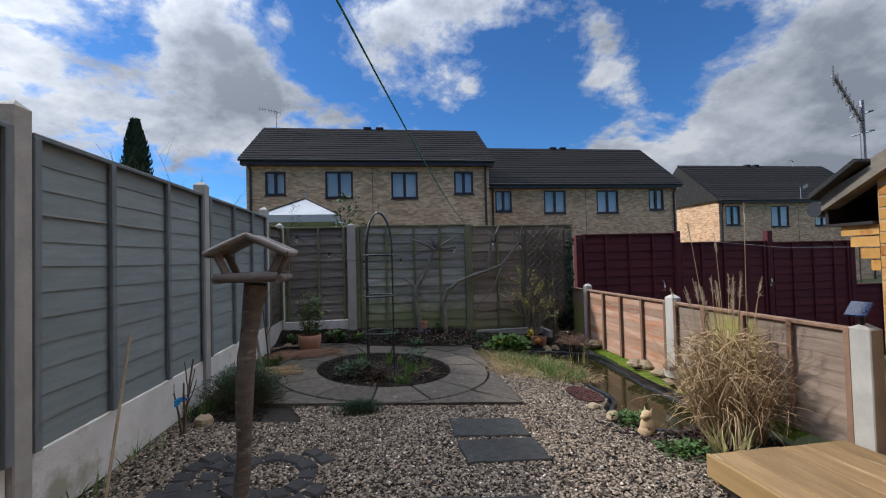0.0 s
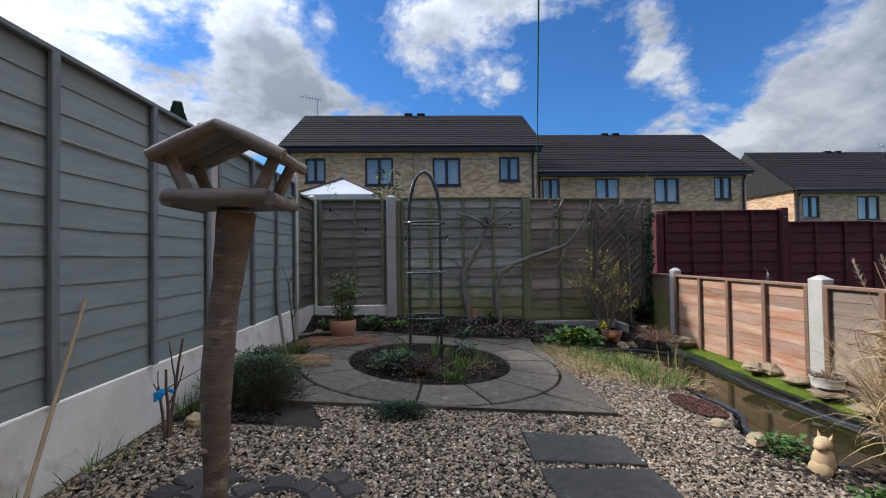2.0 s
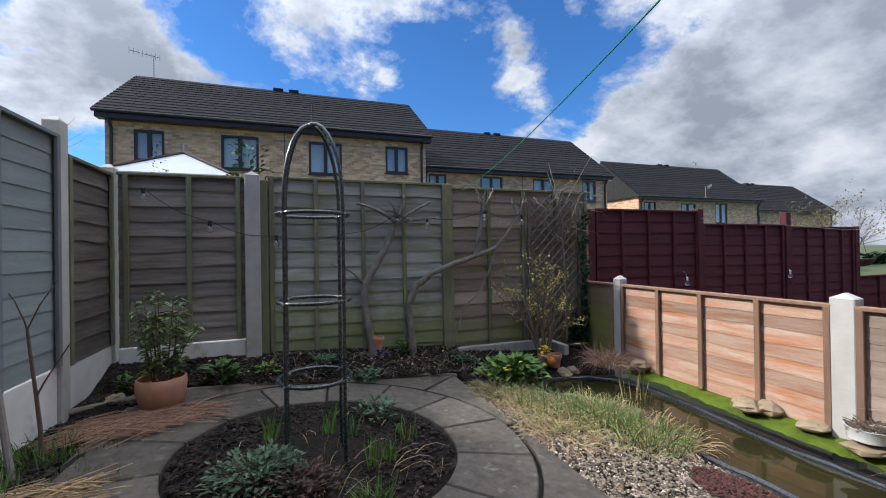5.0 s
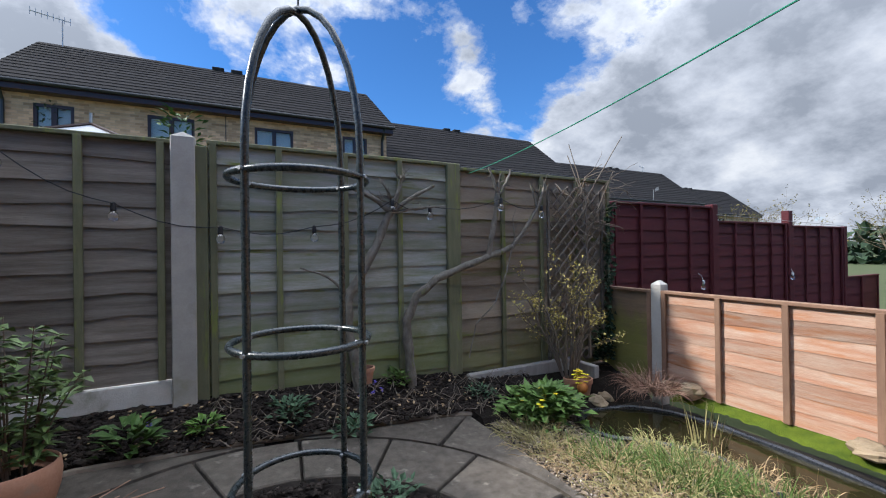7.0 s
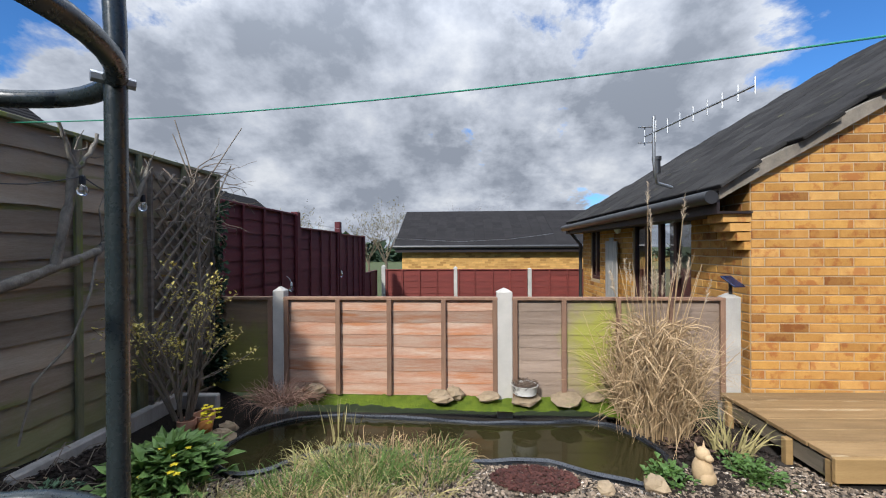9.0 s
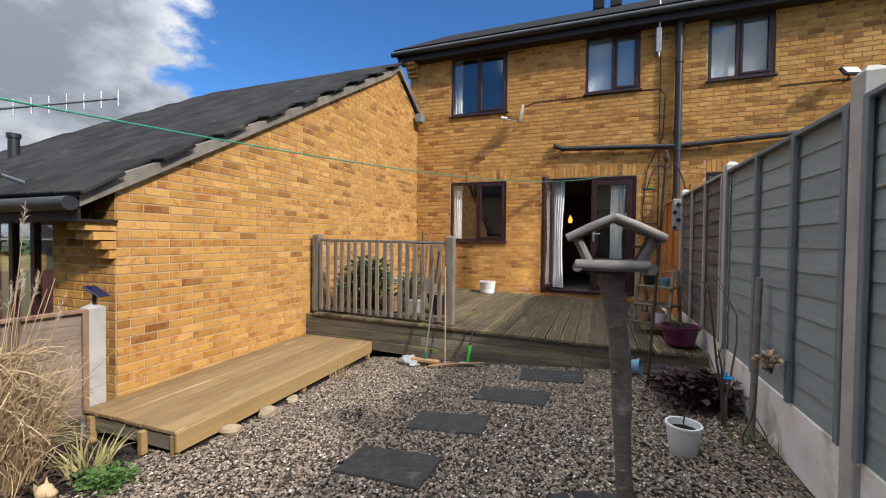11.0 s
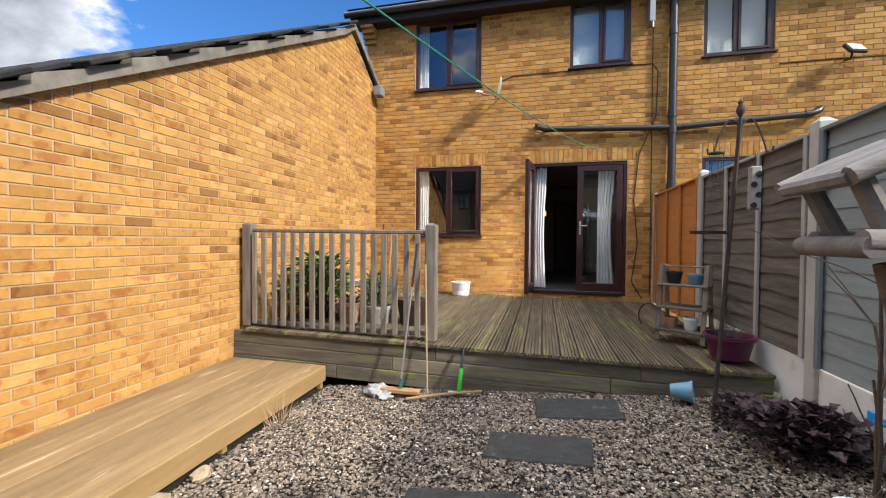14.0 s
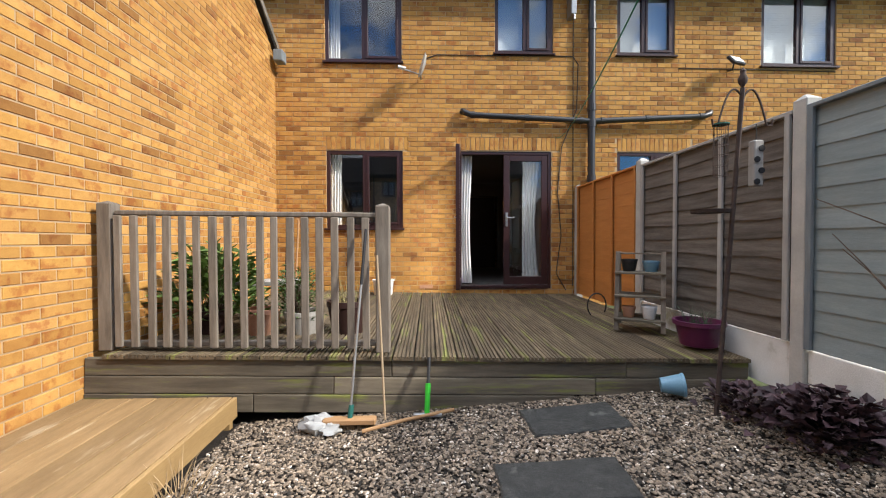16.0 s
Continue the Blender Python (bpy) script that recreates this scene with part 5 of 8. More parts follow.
# low fence beside the pond
RX = 3.09
for y, h in ((7.07, 0.87), (6.37, 0.83), (4.44, 0.82), (2.62, 0.78)):
    concrete_post(pose(RX, y, 0, 0, 0, 90), h, 0.13 if y < 5 else 0.10)
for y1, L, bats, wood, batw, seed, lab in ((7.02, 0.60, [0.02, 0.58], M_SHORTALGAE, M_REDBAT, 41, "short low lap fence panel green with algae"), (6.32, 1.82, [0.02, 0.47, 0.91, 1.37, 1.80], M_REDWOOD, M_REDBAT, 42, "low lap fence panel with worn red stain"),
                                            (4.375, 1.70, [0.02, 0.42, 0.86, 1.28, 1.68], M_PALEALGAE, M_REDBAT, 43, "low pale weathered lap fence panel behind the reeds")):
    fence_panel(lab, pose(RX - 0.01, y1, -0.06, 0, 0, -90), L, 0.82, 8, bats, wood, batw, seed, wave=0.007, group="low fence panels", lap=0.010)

# maroon fence of the next garden, stepping down, and the rust fence beyond
for x0, L, z, seed in ((3.40, 1.82, 1.68, 51), (5.28, 1.78, 1.50, 52), (7.18, 1.70, 1.47, 53)):
    fence_panel("maroon painted lap fence panel in the next garden", pose(x0, 7.16, z - 1.82), L, 1.80, 12, [0.04, 0.45, 0.90, 1.35, L - 0.04], M_MAROON, M_MAROON, seed, group="maroon fence panels")
fence_panel("low maroon painted lap fence panel in the next garden", pose(8.9, 7.16, -0.8), 1.4, 1.40, 9, [0.04, 0.7, 1.36], M_MAROON, M_MAROON, 54, group="maroon fence panels")
for x, h in ((3.33, 1.66), (5.23, 1.70), (7.12, 1.68), (8.92, 1.47)):
    tagged(part("wooden_post", Shape().soft(-0.055, -0.05, -0.9, 0.055, 0.05, h, 0.006), M_MAROON, m=pose(x, 7.15, 0)), "maroon painted wooden fence post", "fence post", "maroon fence posts")
for y, h in ((6.93, 0.72), (5.05, 0.68), (3.15, 0.64), (1.2, 0.62)):
    concrete_post(pose(10.2, y, 0, 0, 0, 90), h)
for y1, seed in ((6.88, 61), (5.0, 62), (3.1, 63)):
    fence_panel("rust red lap fence panel between concrete posts", pose(10.19, y1, -0.92, 0, 0, -90), 1.80, 1.54, 10, [0.03, 0.45, 0.9, 1.35, 1.77], M_RUST, M_RUST, seed, group="rust red fence panels")

# ---- decks ----
deck = thing("raised_deck", "raised deck of grooved weathered boards with a sleeper front", "deck")
deck_top = lambda x: DECK_Z + DECK_TILT * x
part("frame", Shape().box(-1.62, -3.38, 0.02, 3.035, DECK_Y - 0.05, DECK_Z - 0.06), M_DECKSIDE, deck)
rnd = rng(71)


def grooved(length, width, grooves):
    """A deck board with grooves along it; x across, y along."""
    s = Shape()
    prof = [(0.0, -0.028), (0.0, -0.004), (0.004, 0.0)]
    g = width / grooves
    for i in range(1, grooves):
        prof += [(i * g - 0.0055, 0.0), (i * g - 0.0045, -0.014), (i * g + 0.0045, -0.014), (i * g + 0.0055, 0.0)]
    prof += [(width - 0.004, 0.0), (width, -0.004), (width, -0.028)]
    n = len(prof)
    s.v = [(x, 0, z) for x, z in prof] + [(x, length, z) for x, z in prof]
    s.f = [(i, i + 1, n + i + 1, n + i) for i in range(n - 1)] + [tuple(reversed(range(n))), tuple(range(n, 2 * n))]
    return s


DECK_BOARD = grooved(3.57, 0.138, 5).mesh("deck_board", M_DECK)
x = -1.62
while x + 0.138 < 3.045:
    part("deck_board", DECK_BOARD, None, deck, m=pose(x, -3.38, deck_top(x) - 0.004 * rnd.random(), 0, rnd.uniform(-0.8, 0.8) - 1.09, 0))
    x += 0.151
for i, (z0, z1) in enumerate(((0.150, 0.268), (0.028, 0.146), (-0.10, 0.024))):
    cuts = ((-1.62, -0.72, 0.95, 3.04), (-1.62, -0.50, 1.35, 3.04), (-0.35, 1.9, 3.04))[i]
    for a, b in zip(cuts, cuts[1:]):
        lean_m = Matrix.Translation((a, 0, DECK_TILT * a)) @ pose(0, 0, 0, 0, -1.09, 0)
        part("sleeper", Shape().soft(0.002, DECK_Y - 0.046 + 0.004 * (i % 2), z0, b - a - 0.002, DECK_Y - 0.004 + 0.004 * i, z1, 0.005), M_DECKSIDE, deck, m=lean_m)

rail = thing("deck_railing", "grey weathered wooden railing with square posts and upright slats", "railing", pose(0, 0.055, 0))
for x, h in ((1.015, 1.385), (2.94, 1.40)):
    pst = Shape().soft(-0.050, -0.050, deck_top(x) - 0.002, 0.050, 0.050, h - 0.012, 0.008)
    pst.add([(-0.046, -0.046, h - 0.013), (0.046, -0.046, h - 0.013), (0.046, 0.046, h - 0.013), (-0.046, 0.046, h - 0.013), (0.0, 0.0, h + 0.006)], [(0, 1, 4), (1, 2, 4), (2, 3, 4), (3, 0, 4)])
    part("post", pst, M_RAIL, rail, m=pose(x, 0, 0))
rise = Matrix.Translation((1.065, 0, 0)) @ pose(0, 0, 0, 0, -0.55, 0)
part("handrail", Shape().soft(0, -0.035, 1.285, 1.825, 0.035, 1.322, 0.008), M_RAIL, rail, m=rise)
part("bottom_rail", Shape().soft(0, -0.03, deck_top(1.07) + 0.045, 1.825, 0.03, deck_top(1.07) + 0.08, 0.006), M_RAIL, rail, m=rise)
n = 17
slat_rnd = rng(72)
for i in range(n):
    x = 1.135 + (2.835 - 1.135) * i / (n - 1) + slat_rnd.uniform(-0.006, 0.006)
    w = 0.0255 + slat_rnd.uniform(-0.003, 0.002)
    part("slat", Shape().soft(-w, 0.036, deck_top(x) + 0.03, w, 0.060, 1.284 + 0.0096 * (x - 1.065), 0.004), M_RAIL, rail, m=pose(x, 0, 0, 0, slat_rnd.uniform(-0.25, 0.25), 0))

low = thing("low_deck", "low step deck of new yellow smooth boards along the brick wall", "deck", Matrix.Translation((0, 1.45, 0)) @ pose(0, 0, 0, -0.9) @ Matrix.Translation((0, -1.45, 0)))
LZ = 0.035
LOWX0, LOWX1, LOWY0, LOWY1 = 2.0, 3.032, 0.19, 2.72
nb = 6
w = (LOWX1 - LOWX0 - 0.03) / nb
for i in range(nb):
    x0 = LOWX0 + 0.03 + i * w
    part("deck_board", Shape().soft(x0 + 0.0035, LOWY0, LZ - 0.028, x0 + w - 0.0035, LOWY1 + 0.004 * (i % 3), LZ, 0.004), M_NEWDECK, low)
part("side_board", Shape().soft(LOWX0, LOWY0, LZ - 0.14, LOWX0 + 0.028, LOWY1 + 0.01, LZ - 0.002, 0.004), M_NEWSIDE, low)
for i in range(3):
    part("joist", Shape().box(LOWX0 + 0.10 + i * 0.36, LOWY0 + 0.05, LZ - 0.13, LOWX0 + 0.145 + i * 0.36, LOWY1 - 0.05, LZ - 0.03), M_NEWSIDE, low)
part("end_joist", Shape().box(LOWX0 + 0.03, LOWY1 - 0.05, LZ - 0.145, LOWX1, LOWY1 - 0.01, LZ - 0.045), M_DECKSIDE, low)
for x, y in ((LOWX0 + 0.06, LOWY1 - 0.02), (LOWX0 + 0.33, LOWY1 + 0.02), (LOWX0 + 0.06, 1.4), (LOWX0 + 0.06, 0.2), (LOWX1 - 0.1, LOWY1 + 0.0)):
    part("leg", Shape().soft(x - 0.022, y - 0.022, -0.26, x + 0.022, y + 0.022, LZ - 0.035, 0.004), M_NEWSIDE, low)

# ---- patio, slabs and cobbles ----
patio = thing("patio", "square of riven grey paving round a circular bed", "patio")


def slab_poly(s, pts, top, thick=0.05, bev=0.008):
    """A paving slab: outline pts (counter-clockwise), bevelled top."""
    n = len(pts)
    cx, cy = sum(p[0] for p in pts) / n, sum(p[1] for p in pts) / n
    ins = [(x + (cx - x) / max(0.05, math.hypot(cx - x, cy - y)) * bev, y + (cy - y) / max(0.05, math.hypot(cx - x, cy - y)) * bev) for x, y in pts]
    zt = lambda x, y: gz(x) + top
    vs = [(x, y, zt(x, y) - thick) for x, y in pts] + [(x, y, zt(x, y) - bev) for x, y in pts] + [(x, y, zt(x, y)) for x, y in ins]
    fs = [tuple(range(2 * n, 3 * n))]
    for i in range(n):
        j = (i + 1) % n
        fs += [(i, j, n + j, n + i), (n + i, n + j, 2 * n + j, 2 * n + i)]
    return s.add(vs, fs)


def ring_pts(r, a0, a1, n):
    return [(BED[0] + r * math.cos(a0 + (a1 - a0) * i / n), BED[1] + r * math.sin(a0 + (a1 - a0) * i / n)) for i in range(n + 1)]


rnd = rng(81)
nw = 14
for i in range(nw):
    a0, a1 = 2 * math.pi * (i + 0.3) / nw + 0.010, 2 * math.pi * (i + 1.3) / nw - 0.010
    pts = ring_pts(1.235, a0 - 0.003, a1 + 0.003, 5) + list(reversed(ring_pts(BED[2], a0, a1, 5)))
    part("paving_slab", slab_poly(Shape(), pts, 0.03 + 0.004 * rnd.random()), M_PAVE, patio)
cx, cy = BED[0], BED[1]
for sx, sy in ((1, 1), (1, -1), (-1, 1), (-1, -1)):
    X, Y = (PATIO[2] if sx > 0 else PATIO[0]), (PATIO[3] if sy > 0 else PATIO[1])
    base = math.atan2(sy, sx)
    for h0, h1 in ((-0.72, -0.012), (0.012, 0.72)):
        arc = ring_pts(1.262, base + h0, base + h1, 6)
        k = (X, Y)
        end = []
        e = arc[0] if h1 < 0 else arc[-1]
        vert = abs(e[0] - cx) > abs(e[1] - cy)
        edge = (X, e[1]) if vert else (e[0], Y)
        pts = (arc + [k, edge]) if h1 < 0 else (arc + [edge, k])
        m_ = arc[-1] if h1 < 0 else arc[0]
        inner = (X - sx * 0.012, Y - sy * 0.012)
        pts = [p for p in pts]
        area = sum(a[0] * b[1] - b[0] * a[1] for a, b in zip(pts, pts[1:] + pts[:1]))
        if area < 0:
            pts = pts[::-1]
        part("paving_slab", slab_poly(Shape(), pts, 0.028 + 0.004 * rnd.random()), M_PAVE, patio)
soil = Shape()
seg = 40
for j in range(9):
    for k in range(seg):
        r, a = BED[2] * 0.995 * j / 8, 2 * math.pi * k / seg
        x, y = BED[0] + r * math.cos(a), BED[1] + r * math.sin(a)
        soil.v.append((x, y, gz(x) - 0.01 + 0.035 * (1 - (j / 8) ** 2) + 0.012 * noise.noise((x * 7, y * 7, 0))))
for j in range(8):
    for k in range(seg):
        soil.f.append((j * seg + k, j * seg + (k + 1) % seg, (j + 1) * seg + (k + 1) % seg, (j + 1) * seg + k))
tagged(part("flower_bed", soil, M_SOIL, smooth=True), "round bed of dark crumbly soil in the paving", "flower bed", kind="structure")

SLABS = [(-0.22, 0.50, 0.60, 0.36, 3), (0.05, 1.12, 0.62, 0.33, -2), (0.40, 1.77, 0.58, 0.32, 4), (0.55, 2.44, 0.58, 0.34, -2), (0.79, 3.18, 0.60, 0.34, 2), (0.78, 3.58, 0.59, 0.34, -1)]


def rough_rect(w, h, rnd, n=5, j=0.008):
    pts = []
    for (ax, ay), (bx, by) in (((-w, -h), (w, -h)), ((w, -h), (w, h)), ((w, h), (-w, h)), ((-w, h), (-w, -h))):
        for i in range(n):
            pts.append(((ax + (bx - ax) * i / n) / 2 + j * (rnd.random() - .5) * 2, (ay + (by - ay) * i / n) / 2 + j * (rnd.random() - .5) * 2))
    return pts


rnd = rng(82)
for x, y, w, h, turn in SLABS:
    c, s_ = math.cos(radians(turn)), math.sin(radians(turn))
    pts = [(x + a * c - b * s_, y + a * s_ + b * c) for a, b in rough_rect(w, h, rnd)]
    tagged(part("stepping_stone", slab_poly(Shape(), pts, 0.016), M_SLATE), "dark slate stepping stone set in gravel", "stepping stone", "slate stepping stones")

cob = thing("cobble_mat", "dark cobbles laid in arcs round the bird table", "cobbles")
rnd = rng(83)
for j in range(3):
    r = 0.22 + j * 0.13
    n = int(2 * math.pi * r / 0.125)
    for i in range(n):
        a = 2 * math.pi * (i + 0.5 * (j % 2)) / n
        x, y = -0.72 + r * math.cos(a), 2.92 + r * math.sin(a)
        if y < 2.35 or x > -0.40 or y > 3.22:
            continue
        pts = [(x + u * math.cos(a) - v * math.sin(a), y + u * math.sin(a) + v * math.cos(a)) for u, v in rough_rect(0.11, 0.115, rnd, 2, 0.006)]
        part("cobble", slab_poly(Shape(), pts, 0.014 + 0.01 * rnd.random(), 0.06, 0.014), M_COBBLE, cob)
tagged(part("slate_edge", slab_poly(Shape(), [(-1.15 + a, 2.66 + b) for a, b in rough_rect(0.30, 0.22, rnd)], 0.02), M_COBBLE), "dark broken slab at the edge of the gravel", "slab")

# ---- pond ----
pond = thing("pond", "small garden pond with dark water and a black liner edge", "pond")
wtr = Shape()
wtr.v = [(x, y, WATER_Z) for x, y in POND_EDGE]
wtr.f = [tuple(range(len(POND_EDGE)))]
part("water", wtr, M_WATER, pond, "still murky brown-green water")
ln = Shape()
npd = len(POND_EDGE)
pcx, pcy = 2.45, 4.9
for k, (x, y) in enumerate(POND_EDGE):
    x0, y0 = POND_EDGE[k - 1]
    x1, y1 = POND_EDGE[(k + 1) % npd]
    nx, ny = (y1 - y0), -(x1 - x0)
    l = math.hypot(nx, ny)
    nx, ny = nx / l, ny / l
    top = gz(x) + (0.028 if x > 2.6 else 0.0) + 0.012 + 0.015 * noise.noise((x * 5, y * 5, 3))
    for d, z in ((-0.05, WATER_Z - 0.15), (0.0, WATER_Z + 0.02), (-0.015, top - 0.01), (0.010, top), (0.026, top - 0.010), (0.032, top - 0.06)):
        ln.v.append((x + nx * d, y + ny * d, z))
for k in range(npd):
    j = (k + 1) % npd
    for i in range(5):
        ln.f.append((k * 6 + i, j * 6 + i, j * 6 + i + 1, k * 6 + i + 1))
part("liner", ln, M_LINER, pond, "black pond liner folded over the edge", smooth=True)
ms = Shape()
NM, WM = 150, 11
for k in range(NM + 1):
    y = 3.0 + k * (6.15 - 3.0) / NM
    edge = 2.96 + 0.03 * math.sin(y * 6)
    for e in POND_EDGE:
        if abs(e[1] - y) < 0.08 and e[0] > 2.6:
            edge = e[0] + 0.045
    for i in range(WM):
        q = i / (WM - 1)
        x = edge + (3.14 - edge) * q
        lump = 0.016 * noise.noise((x * 9, y * 9, 1)) + 0.016 * abs(noise.noise((x * 26, y * 26, 4))) + 0.008 * noise.noise((x * 60, y * 60, 7))
        ms.v.append((x, y, -0.118 + 0.065 * q ** 0.6 + lump))
for k in range(NM):
    for i in range(WM - 1):
        ms.f.append((k * WM + i, k * WM + i + 1, (k + 1) * WM + i + 1, (k + 1) * WM + i))
tagged(part("moss_bank", ms, M_MOSS, smooth=True), "bank of bright green moss between pond and fence", "moss", kind="stuff")


# ---- far houses, garage, trees ----
def far_house(m, width, eaves, depth, rise, wins, label, base, seed, sides=True):
    h = thing("terraced_house", label, "house", m, "houses behind the fence")
    opens = [(a, b, c, d) for a, b, c, d in wins]
    part("wall", wall_core(width, base, eaves, opens), M_FARBRICK, h, "buff brick front wall")
    if sides:
        for x0, x1 in ((0.0, 0.25), (width - 0.25, width)):
            sd = Shape()
            sd.add([(x, y, z) for x in (x0, x1) for y, z in ((0.251, base), (depth, base), (depth, eaves), (depth / 2, eaves + rise - 0.1), (0.251, eaves))],
                   [(0, 1, 2, 3, 4), (9, 8, 7, 6, 5), (0, 5, 6, 1), (1, 6, 7, 2), (2, 7, 8, 3), (3, 8, 9, 4), (4, 9, 5, 0)])
            part("side_wall", sd, M_FARBRICK, h)
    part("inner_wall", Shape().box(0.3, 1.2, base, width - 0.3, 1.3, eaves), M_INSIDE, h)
    half = depth / 2
    ang = math.degrees(math.atan2(rise, half + 0.3))
    run = math.hypot(rise, half + 0.3)
    nrow = int(run / 0.30)
    t = Shape()
    for i in range(nrow):
        f0 = i / nrow
        y, z = -0.3 + (half + 0.3) * f0, eaves + 0.02 + rise * f0
        mm = Matrix.Translation((0, y, z)) @ pose(0, 0, 0, ang)
        t.box(-0.2, 0, 0.02, width + 0.2, run / nrow + 0.05, 0.085, mm @ pose(0, 0, 0, -3.5))
    part("roof_tiles", t, M_TILES, h, "dark concrete roof tiles in even courses")["kind"] = "stuff"
    part("roof", Shape().add([(-0.2, -0.3, eaves), (width + 0.2, -0.3, eaves), (width + 0.2, half, eaves + rise), (-0.2, half, eaves + rise), (width + 0.2, depth + 0.3, eaves), (-0.2, depth + 0.3, eaves)], [(0, 1, 2, 3), (3, 2, 4, 5), (0, 3, 5), (1, 4, 2), (0, 5, 4, 1)]), M_TILE, h)
    part("fascia", Shape().box(-0.15, -0.32, eaves - 0.20, width + 0.15, -0.29, eaves + 0.03).box(-0.15, -0.29, eaves - 0.2, width + 0.15, 0, eaves - 0.18), M_BROWNPVC, h)
    part("gutter", Shape().tube([(-0.2, -0.37, eaves), (width + 0.2, -0.37, eaves)], 0.06, 8), M_PIPE, h)
    for u in (0.18, width - 0.18):
        part("downpipe", Shape().tube([(u, -0.36, eaves - 0.02), (u, -0.06, eaves - 0.45), (u, -0.06, base)], 0.05, 8), M_PIPE, h)
    part("expansion_joint", Shape().box(width * 0.5 - 0.012, -0.006, base, width * 0.5 + 0.012, -0.001, eaves - 0.2), M_PIPE, h)
    for u in (width * 0.47, width * 0.53):
        part("roof_vent", Shape().soft(u - 0.2, half - 0.15, eaves + rise - 0.05, u + 0.2, half + 0.2, eaves + rise + 0.17, 0.02), M_TILE, h)
    for a, b, c, d in opens:
        t_ = 0.08
        lights_ = [(a + t_, (a + b) / 2 - 0.06, c + t_, d - t_), ((a + b) / 2 + 0.06, b - t_, c + t_, d - t_)]
        f = wall_core(b - a, c, d, lights_, 0.08, a, 0.02)
        wn = part("window", f, M_BROWNPVC, h)
        part("window_sill", Shape().box(a - 0.04, -0.05, c - 0.05, b + 0.04, 0.1, c - 0.001), M_BROWNPVC, wn)
        for u0, u1 in ((a + t_, (a + b) / 2 - 0.06), ((a + b) / 2 + 0.06, b - t_)):
            p = part("pane", Shape().box(u0, 0.05, c + t_, u1, 0.06, d - t_), M_FARGLASS, wn)
            p.visible_shadow = False
            part("blind", Shape().box(u0 - 0.02, 0.16, c + 0.02, u1 + 0.02, 0.17, d), M_BLIND, wn)
    return h


def house_rows(x0, wins):
    return [(a - x0, b - x0, c, d) for a, b, c, d in wins]


far_house(pose(-5.85, 18.3, 0), 10.45, 5.62, 6.6, 2.42, house_rows(-5.85, [(-5.10, -4.26, 4.19, 5.2), (-2.63, -1.46, 4.05, 5.22), (0.19, 1.36, 4.02, 5.2), (2.99, 3.87, 4.2, 5.23), (-2.63, -1.46, 1.4, 2.6), (0.19, 1.36, 1.4, 2.6)]), "buff brick terraced house with brown windows behind the back fence", -0.1, 91)
far_house(pose(5.4, 21.5, 0), 10.9, 5.18, 7.0, 2.88, house_rows(5.4, [(5.73, 6.64, 3.76, 4.9), (8.45, 9.70, 3.64, 4.9), (11.49, 12.79, 3.62, 4.9), (14.62, 15.54, 3.77, 4.95)]), "buff brick terraced house a step lower down the row", -0.6, 92)
far_house(pose(22.1, 25.0, 0), 12.2, 4.75, 7.0, 3.1, house_rows(22.1, [(22.6, 23.69, 3.08, 4.4), (26.05, 27.48, 2.92, 4.38), (29.49, 30.77, 2.94, 4.45)]), "buff brick terraced house further down the row", -1.0, 93)
far_house(pose(36.5, 28.0, 0), 13.0, 4.4, 7.0, 3.0, house_rows(36.5, [(38.0, 39.1, 2.7, 4.0), (42.0, 43.3, 2.7, 4.0)]), "buff brick terraced house at the far end of the row", -1.4, 94)

gar = thing("garage", "low buff brick garage with a dark tiled roof", "garage", pose(14.0, 7.05, -0.95, 0, 0, -90))
part("wall", Shape().box(0, 0, 0, 8.0, 5.5, 2.18), M_OCHREBRICK, gar)
t = Shape()
for i in range(11):
    mm = Matrix.Translation((0, -0.25 + 3.1 * i / 11, 2.18 + 1.42 * i / 11)) @ pose(0, 0, 0, 24.6)
    for k in range(24):
        t.box(-0.25 + k * 8.5 / 24 + 0.0015, 0, 0.02, -0.25 + (k + 1) * 8.5 / 24 - 0.0015, 0.36, 0.06, mm)
part("roof_tiles", t, M_TILES, gar)["kind"] = "stuff"
part("roof", Shape().add([(-0.25, -0.25, 2.16), (8.25, -0.25, 2.16), (8.25, 2.85, 3.58), (-0.25, 2.85, 3.58), (8.25, 5.9, 2.16), (-0.25, 5.9, 2.16)], [(0, 1, 2, 3), (3, 2, 4, 5), (0, 3, 5), (1, 4, 2), (0, 5, 4, 1)]), M_TILE, gar)
part("fascia", Shape().box(-0.2, -0.27, 1.98, 8.2, -0.25, 2.2), M_DARKTRIM, gar)
part("gutter", Shape().tube([(-0.25, -0.33, 2.17), (8.25, -0.33, 2.17)], 0.055, 8), M_PIPE, gar)


# ---- the garden's things ----
M_POTLEAF = surf("mid_green_leaf", (0.10, 0.155, 0.045), (0.14, 0.20, 0.06), size=14, rough=0.55, bump=0.1, vary=0.3, by="island")


